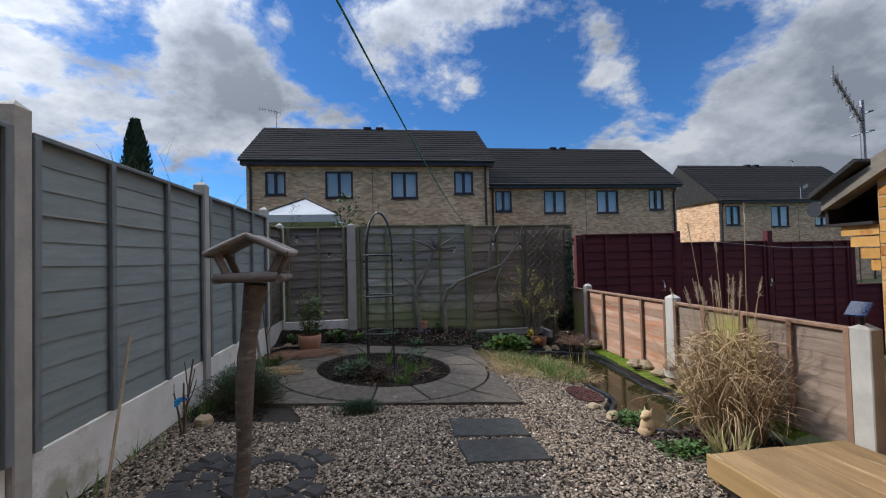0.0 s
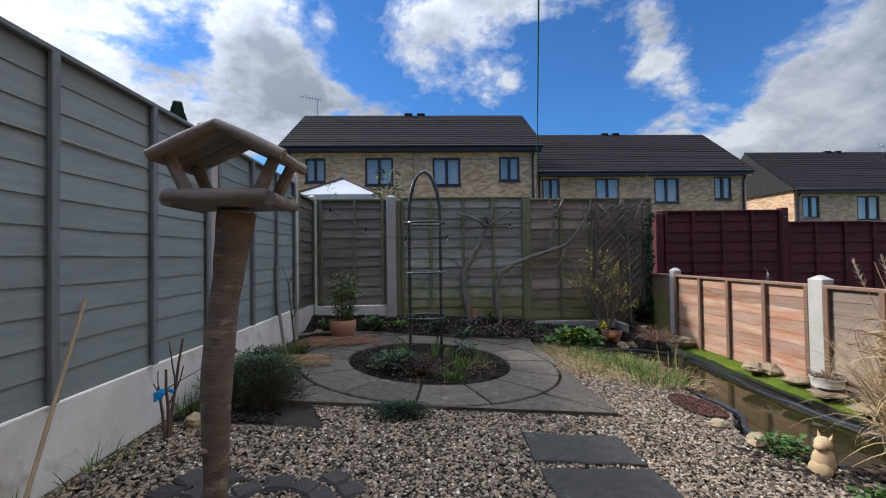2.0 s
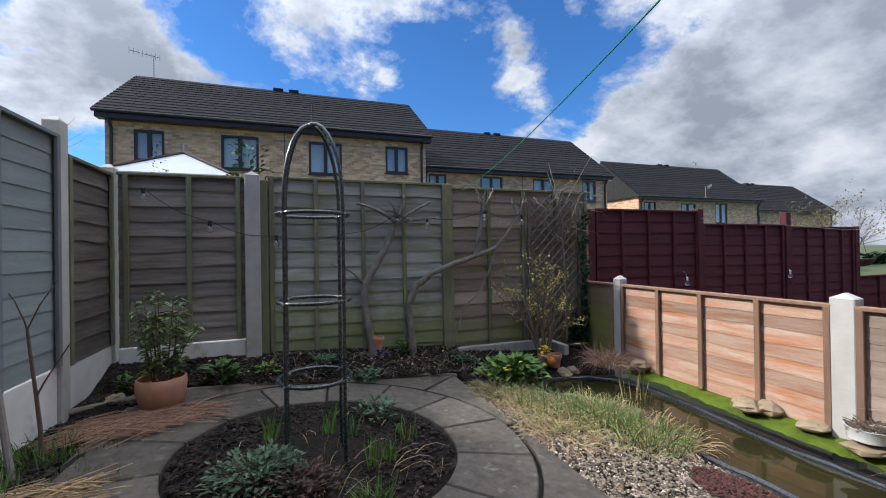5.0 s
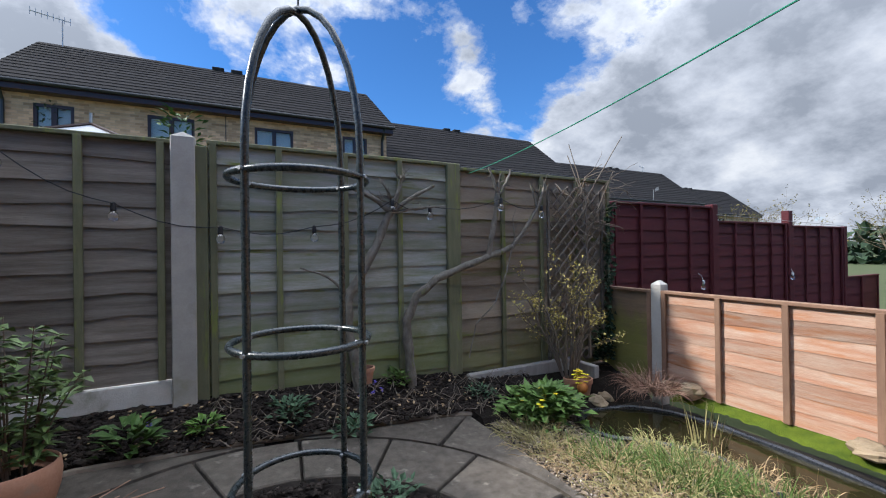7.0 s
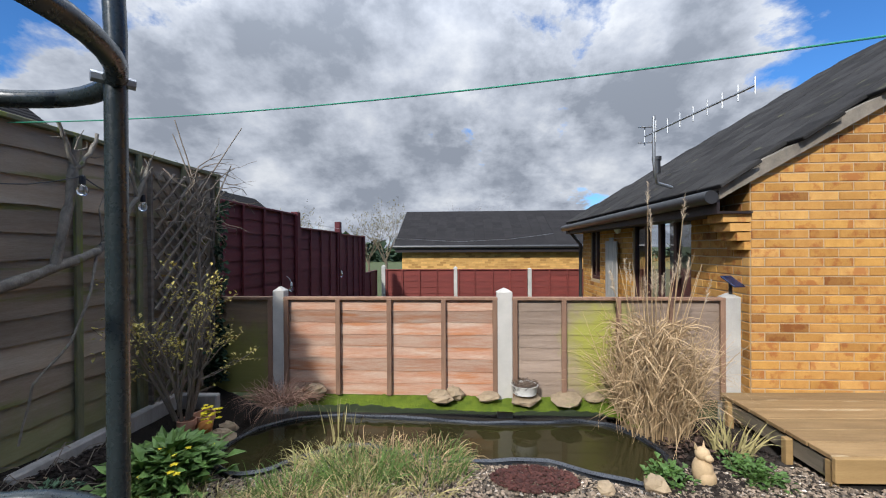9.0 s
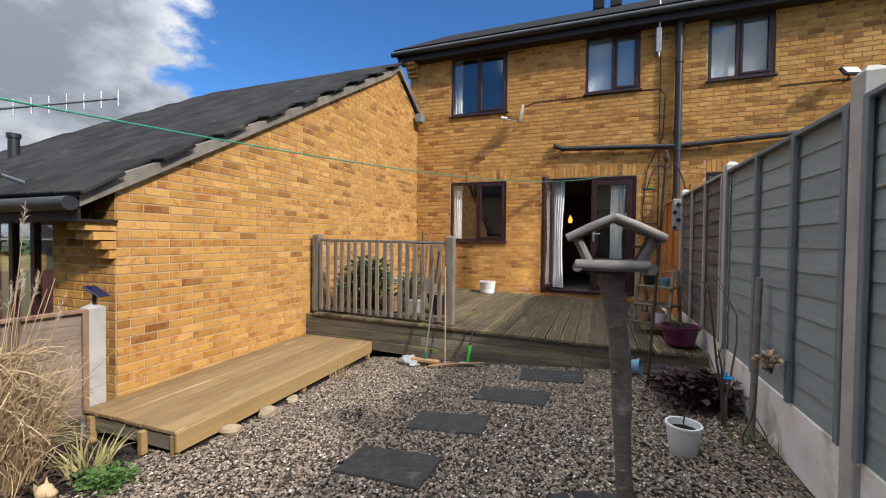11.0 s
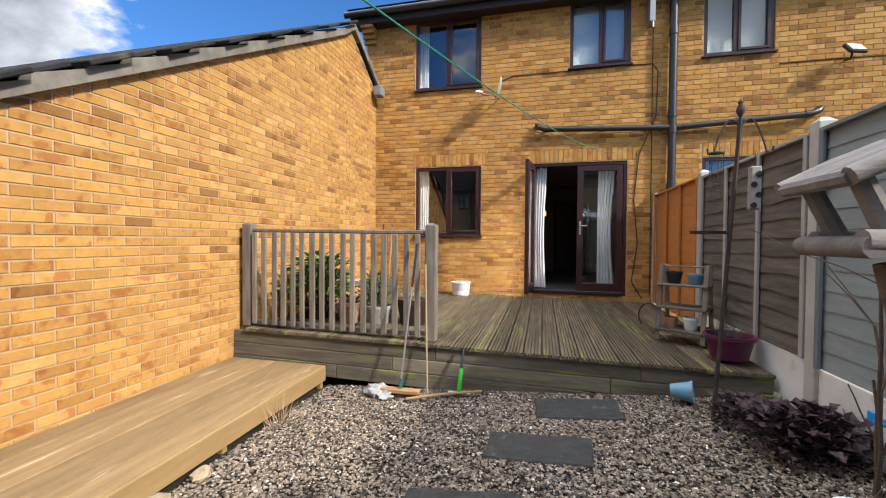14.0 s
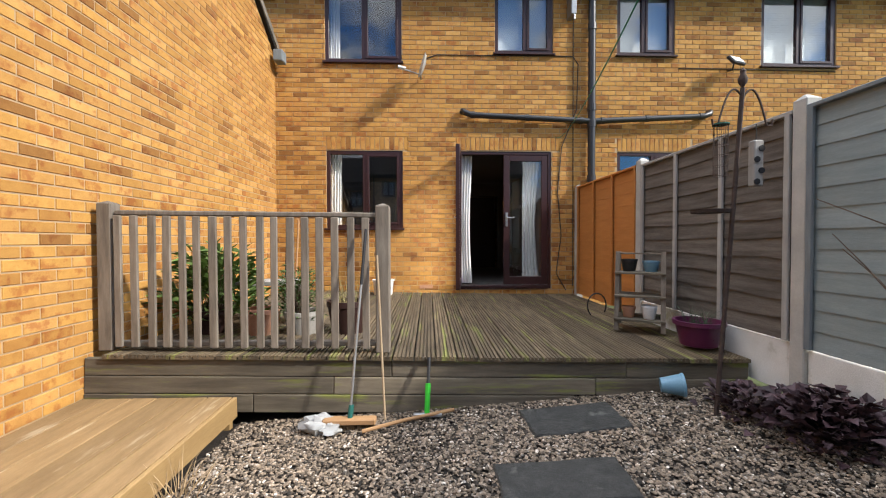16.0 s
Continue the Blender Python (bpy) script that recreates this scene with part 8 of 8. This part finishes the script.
# washing line
line = []
for i in range(33):
    q = i / 32
    a, b = Vector((1.47, 6.95, 1.80)), Vector((-1.30, -3.40, 2.76))
    p = a.lerp(b, q)
    p.z -= 4 * 0.505 * q * (1 - q)
    line.append(p)
tagged(part("washing_line", Shape().tube(line, 0.0026, 6), M_GREENLINE), "green washing line from the back fence to the house", "washing line")
sol = thing("solar_light", "small blue solar panel on a fence post", "solar panel", pose(RX - 0.02, 2.62, 0.80))
part("panel", Shape().soft(-0.075, -0.055, 0, 0.075, 0.055, 0.012, 0.003, pose(-0.02, 0, 0.10, 0, -32, 20)), M_SOLAR, sol)
part("stem", Shape().tube([(0, 0, 0.0), (0, 0, 0.10)], 0.014, 8), M_BLACKPOT, sol)

# ---- on and beside the deck ----
def simple_pot(x, y, z, r, h, material, label, group=""):
    return tagged(part("plant_pot", Shape().lathe([(r * .68, 0), (r * .72, 0.004), (r * .95, h * .82), (r, h * .84), (r, h), (r * .88, h), (r * .82, h * .7), (0, h * .7)], 22, pose(x, y, z)), material, smooth=True), label, "plant pot", group)


tagged(part("white_tub", Shape().lathe([(0.10, 0), (0.105, 0.005), (0.125, 0.19), (0.135, 0.19), (0.135, 0.205), (0.118, 0.205), (0.112, 0.03), (0, 0.03)], 24, pose(1.36, -3.08, DECK_Z) @ Matrix.Diagonal((1.25, 1.25, 1.2, 1))), M_WHITE, smooth=True), "white plastic tub on the deck by the wall", "tub")
pp = thing("purple_pot", "wide purple plastic pot with a grassy plant", "plant pot", pose(-1.43, -0.10, DECK_Z))
part("pot", Shape().lathe([(0.12, 0), (0.13, 0.005), (0.165, 0.16), (0.185, 0.165), (0.185, 0.195), (0.165, 0.195), (0.155, 0.14), (0, 0.14)], 26), M_PURPLE, pp, smooth=True)
part("soil", Shape().lathe([(0.0, 0.14), (0.157, 0.143), (0.157, 0.15), (0.0, 0.16)], 16), M_SOIL, pp)
s = Shape()
rr = rng(311)
for _ in range(60):
    s.blade((rr.uniform(-.08, .08), rr.uniform(-.08, .08), 0.14), (rr.uniform(-.6, .6), rr.uniform(-.6, .6), 1), rr.uniform(0.1, 0.22), 0.004, 1.2, rr)
part("grass", s, M_LAVENDER, pp)

st = thing("step_shelf", "old grey wooden step ladder used as a plant stand", "plant stand", pose(-1.30, -0.74, DECK_Z, 0, 0, 150))
for x in (-0.19, 0.19):
    part("leg", Shape().soft(-0.02, -0.012, 0, 0.02, 0.012, 0.73, 0.003, pose(x, -0.20, 0, -11, 0, 0)), M_RAIL, st)
    part("leg", Shape().soft(-0.018, -0.012, 0, 0.018, 0.012, 0.72, 0.003, pose(x, 0.18, 0, 9, 0, 0)), M_RAIL, st)
for z, y0, y1 in ((0.09, -0.19, 0.18), (0.30, -0.15, 0.14), (0.51, -0.11, 0.10)):
    part("shelf", Shape().soft(-0.21, y0 - 0.03, z, 0.21, y1, z + 0.02, 0.003), M_DECKSIDE, st)
part("crossbar", Shape().tube([(-0.20, -0.06, 0.70), (0.20, -0.06, 0.70)], 0.008, 6), M_RAIL, st)
simple_pot(-1.215, -0.785, DECK_Z + 0.531, 0.075, 0.115, M_BLACKPOT, "black plastic pot on the plant stand", "pots on the stand")
simple_pot(-1.375, -0.69, DECK_Z + 0.531, 0.075, 0.10, M_BLUEPOT, "dusty blue pot on the plant stand", "pots on the stand")
simple_pot(-1.17, -0.70, DECK_Z + 0.111, 0.062, 0.10, M_TERRACOTTA, "terracotta pot on the plant stand", "pots on the stand")
simple_pot(-1.31, -0.60, DECK_Z + 0.111, 0.068, 0.12, M_WHITE, "white pot on the plant stand", "pots on the stand")
tagged(part("blue_pot", Shape().lathe([(0.055, 0), (0.085, 0.15), (0.092, 0.15), (0.092, 0.17), (0.08, 0.17), (0.05, 0.01), (0, 0.01)], 22, pose(-0.90, 0.29, gz(-1) + 0.085, 0, 84, 160) @ Matrix.Diagonal((0.85, 0.85, 0.85, 1))), M_BLUEPOT, smooth=True), "blue plastic pot lying on its side in the gravel", "plant pot")
hose = [(-1.10 - 0.10 * math.cos(a), -1.25, DECK_Z + 0.13 + 0.13 * math.sin(a)) for a in [i * 0.33 - 0.6 for i in range(15)]]
tagged(part("wire_hoop", Shape().tube(hose, 0.008, 6), M_BLACKPOT), "dark wire hoop standing on the deck", "hoop")

# planters behind the railing
for k, (x, y, r, h, mt, lab) in enumerate(((2.55, -0.55, 0.17, 0.24, M_BROWNPOT, "dark brown tub behind the railing"), (2.10, -0.50, 0.15, 0.25, M_TERRACOTTA, "terracotta tub behind the railing"), (1.78, -0.55, 0.16, 0.22, M_OLDGREY, "grey planter behind the railing"), (1.40, -0.60, 0.18, 0.30, M_BROWNPOT, "dark brown barrel planter behind the railing"))):
    simple_pot(x, y, DECK_Z, r, h, mt, lab, "pots behind the railing")
leafy("laurel_plant", 2.50, -0.55, DECK_Z + 0.14, (0.44, 0.50), 620, (0.15, 0.062), M_GRASS, "leafy light green plant in a tub behind the railing", "plant", 321, flat=0.7, stems=0.1)
leafy("potted_shrub", 1.80, -0.55, DECK_Z + 0.14, (0.27, 0.40), 900, (0.05, 0.02), M_LEAF, "small green shrub in a grey planter", "shrub", 322, flat=0.8, stems=0.15)
tuft("potted_grass", 1.40, -0.60, DECK_Z + 0.2, 90, 0.34, 0.12, M_PALEGRASS, "thin dry grass in a barrel planter", "grass", 323, 0.004, 0.5, 0.4)
tagged(part("old_bench", Shape().soft(1.95, -1.15, DECK_Z + 0.40, 2.75, -0.85, DECK_Z + 0.44, 0.004).soft(2.0, -1.12, DECK_Z, 2.05, -0.88, DECK_Z + 0.40, 0.004).soft(2.65, -1.12, DECK_Z, 2.70, -0.88, DECK_Z + 0.40, 0.004), M_OLDGREY), "small grey wooden bench behind the railing", "bench")
tools = thing("garden_spade", "garden spade with a wooden handle leaning in the wall corner", "spade", pose(2.62, -3.10, DECK_Z) @ Matrix.Diagonal((1, 1, 1.06, 1)))
part("shaft", Shape().tube([(0, 0.12, 0.2), (0.02, -0.1, 1.05)], 0.016, 8), M_BRUSHWOOD, tools, smooth=True)
part("handle", Shape().tube([(0.02, -0.1, 1.05), (-0.03, -0.12, 1.14), (0.07, -0.12, 1.14), (0.02, -0.1, 1.05)], 0.011, 6), M_BRUSHWOOD, tools)
part("blade", Shape().soft(-0.08, 0.12, 0.0, 0.08, 0.13, 0.26, 0.004), M_GREYMETAL, tools)
tagged(part("tool_handle", Shape().tube([(2.78, -3.0, DECK_Z), (2.80, -3.2, DECK_Z + 1.22)], 0.016, 8), M_BLACKPOT, smooth=True), "dark tool handle leaning in the wall corner", "tool")

# feeding station
fs = thing("feeding_station", "dark iron bird feeding pole with scrolled hooks and feeders", "bird feeder", pose(-1.065, 0.60, 0))
TOP = Vector((-0.105, 0.05, 2.02))
part("pole", Shape().tube([(0, 0, 0), tuple(TOP * 0.5), tuple(TOP)], 0.013, 8), M_RUSTIRON, fs, smooth=True)
part("finial", Shape().lathe([(0.004, 0), (0.022, 0.03), (0.026, 0.055), (0.012, 0.085), (0.016, 0.10), (0.003, 0.12)], 10, Matrix.Translation(TOP)), M_RUSTIRON, fs, smooth=True)
for sx in (1, -1):
    pth = [TOP + Vector((sx * 0.24 * q * 0.62, 0, 0.08 * math.sin(q * math.pi) - 0.16 * q * q - 0.06)) for q in [i / 10 for i in range(11)]]
    pth += [pth[-1] + Vector((sx * 0.03, 0, 0.0)), pth[-1] + Vector((sx * 0.035, 0, 0.035))]
    part("hook", Shape().tube(pth, 0.006, 6), M_RUSTIRON, fs, smooth=True)
block = TOP + Vector((-0.085, 0.0, -0.31))
nf = part("nest_block", Shape().soft(-0.029, -0.026, -0.27, 0.029, 0.026, 0.0, 0.006, Matrix.Translation(block)), M_OLDGREY, fs, "pale wooden feeder block with round holes")
# black discs on the face, coloured as the shaded inside of round holes
for i in range(4):
    part("hole", Shape().tube([(block.x + (0.015 if i % 2 else -0.012), block.y + 0.027, block.z - 0.05 - 0.065 * i), (block.x + (0.015 if i % 2 else -0.012), block.y + 0.033, block.z - 0.05 - 0.065 * i)], 0.018, 12), M_BLACKPOT, nf)
part("cord", Shape().tube([tuple(block), tuple(block + Vector((0.0, 0, 0.10)))], 0.003, 5), M_BLACKPOT, fs)
cage = TOP + Vector((0.13, 0, -0.22))
cg = Shape()
for i in range(12):
    a = i * 2 * math.pi / 12
    cg.tube([(cage.x + 0.038 * math.cos(a), cage.y + 0.038 * math.sin(a), cage.z), (cage.x + 0.038 * math.cos(a), cage.y + 0.038 * math.sin(a), cage.z - 0.30)], 0.0013, 4)
for z in (0, -0.06, -0.12, -0.18, -0.24, -0.30):
    cg.tube([(cage.x + 0.038 * math.cos(a), cage.y + 0.038 * math.sin(a), cage.z + z) for a in [i * 2 * math.pi / 14 for i in range(14)]], 0.0018, 4, closed=True)
part("wire_feeder", cg, M_RUSTIRON, fs, "wire mesh feeder tube")
part("feeder_lid", Shape().lathe([(0.045, 0.0), (0.045, 0.008), (0.02, 0.014)], 14, Matrix.Translation(cage)), M_TEAL, fs)
part("tray", Shape().lathe([(0.10, 0), (0.105, 0.02), (0.10, 0.02), (0.095, 0.006)], 18, Matrix.Translation((0.05, 0.0, 1.285))), M_RUSTIRON, fs)
part("arm", Shape().tube([(-0.08, 0.02, 1.29), (0.06, 0.0, 1.29)], 0.006, 6), M_RUSTIRON, fs)

# brooms and tools at the deck's foot
br = thing("yard_broom", "yard broom with wooden head and grey pole leaning on the deck", "broom", pose(1.20, 0.375, gz(1.2)))
part("pole", Shape().tube([(0.0, 0, 0.06), (-0.075, -0.225, 1.28)], 0.009, 8), M_GREYMETAL, br, smooth=True)
part("grip", Shape().tube([(-0.053, -0.159, 0.92), (-0.076, -0.229, 1.30)], 0.0105, 8), M_BLACKPOT, br, smooth=True)
part("socket", Shape().tube([(0.001, 0.003, 0.045), (-0.008, -0.022, 0.15)], 0.017, 8), M_TEAL, br, smooth=True)
part("head", Shape().soft(-0.17, -0.035, 0.035, 0.17, 0.035, 0.075, 0.008), M_BRUSHWOOD, br)
s = Shape()
rr = rng(331)
for _ in range(420):
    x, y = rr.uniform(-.165, .165), rr.uniform(-.03, .03)
    s.tube([(x, y, 0.037), (x + rr.uniform(-.01, .01), y + rr.uniform(-.012, .012), -0.005)], 0.002, 3)
part("bristles", s, M_BRISTLE, br)["kind"] = "stuff"
tagged(part("wooden_pole", Shape().tube([(0.98, 0.30, gz(1) + 0.01), (1.05, 0.130, 1.02)], 0.008, 8), M_CANE, smooth=True), "thin wooden pole leaning on the railing", "pole")
tagged(part("broomstick", Shape().tube([(1.10, 0.50, gz(1.1) + 0.035), (0.85, 0.40, gz(.85) + 0.04), (0.52, 0.30, gz(.5) + 0.04)], 0.012, 8), M_BRUSHWOOD, smooth=True), "wooden handle lying on the gravel", "handle")
gt = thing("green_scraper", "hand tool with a bright green grip leaning on the deck", "tool", pose(0.70, 0.325, gz(.7)))
part("grip", Shape().tube([(0, 0.0, 0.04), (-0.008, -0.06, 0.22)], 0.018, 8), M_GREENPLASTIC, gt, smooth=True)
part("shaft", Shape().tube([(-0.008, -0.06, 0.22), (-0.016, -0.12, 0.38)], 0.012, 8), M_BLACKPOT, gt, smooth=True)
part("head", Shape().soft(-0.10, -0.01, 0.02, 0.09, 0.02, 0.045, 0.004), M_GREYMETAL, gt)
rr = rng(335)
tagged(part("plastic_bag", Shape().blob((1.40, 0.36, gz(1.4) + 0.04), (0.11, 0.08, 0.055), rr, 0.35, 9, 16).blob((1.31, 0.43, gz(1.3) + 0.03), (0.06, 0.05, 0.035), rr, 0.35, 7, 12), M_BAG, smooth=True), "crumpled clear plastic bag on the gravel", "bag")
tuft("dry_tuft", 1.93, 0.98, gz(1.9), 60, 0.22, 0.12, M_STRAW, "dry grass tuft at the foot of the low deck", "grass", 337, 0.004, 1.0, 0.8)


# ---- beyond the garden ----
def bare_tree(x, y, z, h, seed, material, label, leaves=None, spread=0.5, depth=4):
    rr = rng(seed)
    t = thing("bare_tree" if leaves is None else "budding_tree", label, "tree", pose(x, y, z), "trees beyond the gardens")
    s, ends = Shape(), []
    tr_ = Shape().tube([(0, 0, -0.3), (0.03 * h * .1, 0, h * .18), (0, 0.02 * h * .1, h * 0.34)], [h * 0.020, h * 0.016, h * 0.013], 8)
    part("trunk", tr_, material, t)
    for k in range(6):
        a = k * 1.05 + rr.random()
        branch(s, (0, 0, h * (0.22 + 0.03 * k)), (spread * math.cos(a), spread * math.sin(a), 0.8), h * 0.34, h * 0.008, depth - 1, rr, 0.3, 3, 0.68, ends, 0.05, 5)
    part("branch_mass", s, material, t)
    if leaves is not None:
        b = Shape()
        for p, d in ends:
            for _ in range(3):
                b.leaf(p + Vector((rr.uniform(-.12, .12), rr.uniform(-.12, .12), rr.uniform(-.12, .12))) * h * .12, (rr.uniform(-1, 1), rr.uniform(-1, 1), rr.uniform(-1, 1)), (0, 0, 1), h * 0.022, h * 0.014)
        part("crown", b, leaves, t)
    return t


bare_tree(24, 9.6, -1.0, 4.6, 401, M_FARTWIG, "pale budding tree beyond the garages", M_OLIVE)
bare_tree(27, 11.4, -1.0, 4.3, 402, M_FARTWIG, "pale budding tree beyond the garages", M_OLIVE)
bare_tree(24, 16.5, -1.2, 4.6, 403, M_FARTWIG, "olive budding tree near the far houses", M_OLIVE)
bare_tree(30, 17.5, -1.4, 5.2, 407, M_FARTWIG, "olive budding tree near the far houses", M_OLIVE)
bare_tree(26, 3.6, -1.0, 5.6, 404, M_FARTWIG, "bare spreading tree behind the garage", None, 1.0)
bare_tree(30, 0.0, -1.0, 5.0, 405, M_FARTWIG, "bare spreading tree behind the garage", None, 1.0)
bare_tree(-4.9, 9.5, 0.0, 3.7, 406, M_FARTWIG, "bare twiggy tree beyond the grey fence", None, 0.3)
con = thing("conifer", "narrow dark green conifer beyond the grey fence", "tree", pose(-7.68, 14.0, 0))
part("trunk", Shape().tube([(0, 0, 0), (0, 0, 5.4)], [0.12, 0.02], 8), M_GREYBARK, con)
s = Shape()
rr = rng(411)
for _ in range(5200):
    z = 5.75 * rr.random() ** 0.75
    a = rr.random() * 6.283
    r = (0.66 * (1 - (z / 5.8) ** 2.2) + 0.05) * (0.5 + 0.5 * rr.random()) * (1 + 0.2 * math.sin(3 * a + z * 4))
    s.leaf((r * math.cos(a), r * math.sin(a), z), (math.cos(a) * .5, math.sin(a) * .5, 1), (math.cos(a), math.sin(a), 0), 0.20, 0.07)
part("crown", s, M_FARLEAF, con)
leafy("evergreen_bush", -0.85, 9.6, 0.05, (0.50, 2.35), 1700, (0.12, 0.05), M_LEAF, "leafy evergreen bush top behind the back fence", "shrub", 412, stems=0.1)
leafy("evergreen_bush", -1.9, 9.2, 0.05, (0.22, 2.3), 1000, (0.05, 0.02), M_FARLEAF, "small dark conifer top behind the back fence", "shrub", 413)
gz_ = thing("garden_gazebo", "white peaked gazebo canopy behind the back fence", "gazebo", pose(-2.05, 11.0, 0))
for k in range(4):
    a0, a1 = math.pi / 4 + k * math.pi / 2, math.pi / 4 + (k + 1) * math.pi / 2
    part("canopy", Shape().add([(0, 0, 2.92), (1.25 * math.cos(a0), 1.25 * math.sin(a0), 2.42), (1.25 * math.cos(a1), 1.25 * math.sin(a1), 2.42), (0, 0, 2.90), (1.25 * math.cos(a0), 1.25 * math.sin(a0), 2.25), (1.25 * math.cos(a1), 1.25 * math.sin(a1), 2.25)], [(0, 1, 2), (1, 4, 5, 2), (3, 5, 4)]), M_GAZEBO, gz_)
    part("pole", Shape().tube([(1.2 * math.cos(a0), 1.2 * math.sin(a0), 0), (1.2 * math.cos(a0), 1.2 * math.sin(a0), 2.4)], 0.025, 6), M_GREYMETAL, gz_)
    part("rib", Shape().tube([(0, 0, 2.935), (1.26 * math.cos(a0), 1.26 * math.sin(a0), 2.435)], 0.02, 5), M_BROWNPOT, gz_)
part("finial", Shape().tube([(0, 0, 2.9), (0, 0, 3.08)], 0.02, 6), M_GREYMETAL, gz_)


def yagi(m, label, mast=0.9, dx=-0.8):
    t = thing("roof_aerial", label, "aerial", m, "roof aerials")
    part("mast", Shape().tube([(0, 0, 0), (0, 0, mast)], 0.02, 6), M_GREYMETAL, t)
    part("boom", Shape().tube([(0.2, 0, mast - 0.05), (dx, 0, mast + 0.12)], 0.015, 5), M_GREYMETAL, t)
    for i in range(8):
        x = 0.2 + (dx - 0.2) * i / 7
        z = mast - 0.05 + 0.17 * i / 7
        part("element", Shape().tube([(x, 0, z - 0.12), (x, 0, z + 0.12)], 0.008, 4), M_GREYMETAL, t)


yagi(pose(-5.4, 21.4, 7.9), "thin television aerial on a far roof", 1.0, -0.8)
yagi(pose(28.0, 24.6, 4.8), "thin television aerial on a far roof", 0.8, 0.6)
yagi(pose(31.8, 28.4, 7.8), "thin television aerial on a far roof", 0.5, -0.4)
hb = thing("hanging_basket", "dark hanging basket by the far fence", "basket", pose(11.2, 8.1, 0.85))
part("bowl", Shape().lathe([(0.02, -0.16), (0.12, -0.13), (0.20, -0.02), (0.21, 0.0), (0.0, 0.0)], 16), M_BROWNPOT, hb, smooth=True)
part("chain", Shape().tube([(0.2, 0, 0), (0, 0, 0.45)], 0.006, 4).tube([(-0.2, 0, 0), (0, 0, 0.45)], 0.006, 4).tube([(0, 0, 0.45), (0, 0.6, 0.5), (0, 0.6, -1.8)], 0.015, 5), M_RUSTIRON, hb)
pk = thing("picket_fence", "pale picket fence in a farther garden", "fence", pose(11.4, 9.0, -0.9))
for i in range(16):
    part("picket", Shape().soft(i * 0.16, 0, 0, i * 0.16 + 0.09, 0.02, 1.1, 0.004), M_OLDGREY, pk)
part("rail", Shape().box(0, 0.02, 0.8, 2.6, 0.05, 0.88), M_OLDGREY, pk)
rr = rng(421)
hd = Shape()
for _ in range(5200):
    a = rr.uniform(-0.5, 1.15)
    d = rr.uniform(62, 80)
    x, y = d * math.cos(a), d * math.sin(a)
    hd.leaf((x, y, -1.5 + 3.6 * rr.random() ** 1.3 * (0.7 + 0.5 * math.sin(a * 23))), (rr.uniform(-1, 1), rr.uniform(-1, 1), rr.uniform(-.3, 1)), (0, 0, 1), 1.6, 1.1)
tagged(part("far_woods", hd, M_FARLEAF), "dark line of far woods on the horizon", "woods", kind="stuff")

# ---- bricks and tiles as pieces, last ----
bs = Shape()
brick_piece(bs, 0, 0.215, 0, 0.065)
BRICK_MESH = bs.mesh("brick", M_BRICK)
for wall, cells in BRICK_QUEUE:
    for x0, z in cells:
        part("brick", BRICK_MESH, None, wall, m=Matrix.Translation((x0, 0, z)))
broof, ex0, ex1, ey, ez, slope = TILE_QUEUE
ang = math.degrees(math.atan(slope))
tile = Shape().soft(0.003, 0, 0.0, 0.327, 0.36, 0.036, 0.007).mesh("tile", M_TILE)
rr = rng(431)
rows = 17
run = math.hypot(ey - BRY, BRZ - ez)
for i in range(rows):
    q = i / rows
    y, z = ey + (BRY - ey) * q, ez + (BRZ - ez) * q
    for k in range(15):
        part("tile", tile, None, broof, m=Matrix.Translation((ex1 - 0.10 - k * 0.33 + (0.16 if i % 2 else 0), y + 0.02, z + 0.058 + 0.006 * rr.random())) @ pose(0, 0, 0, 0, 0, 180) @ pose(0, 0, 0, ang + 2.6 + rr.uniform(-0.5, 0.5)))
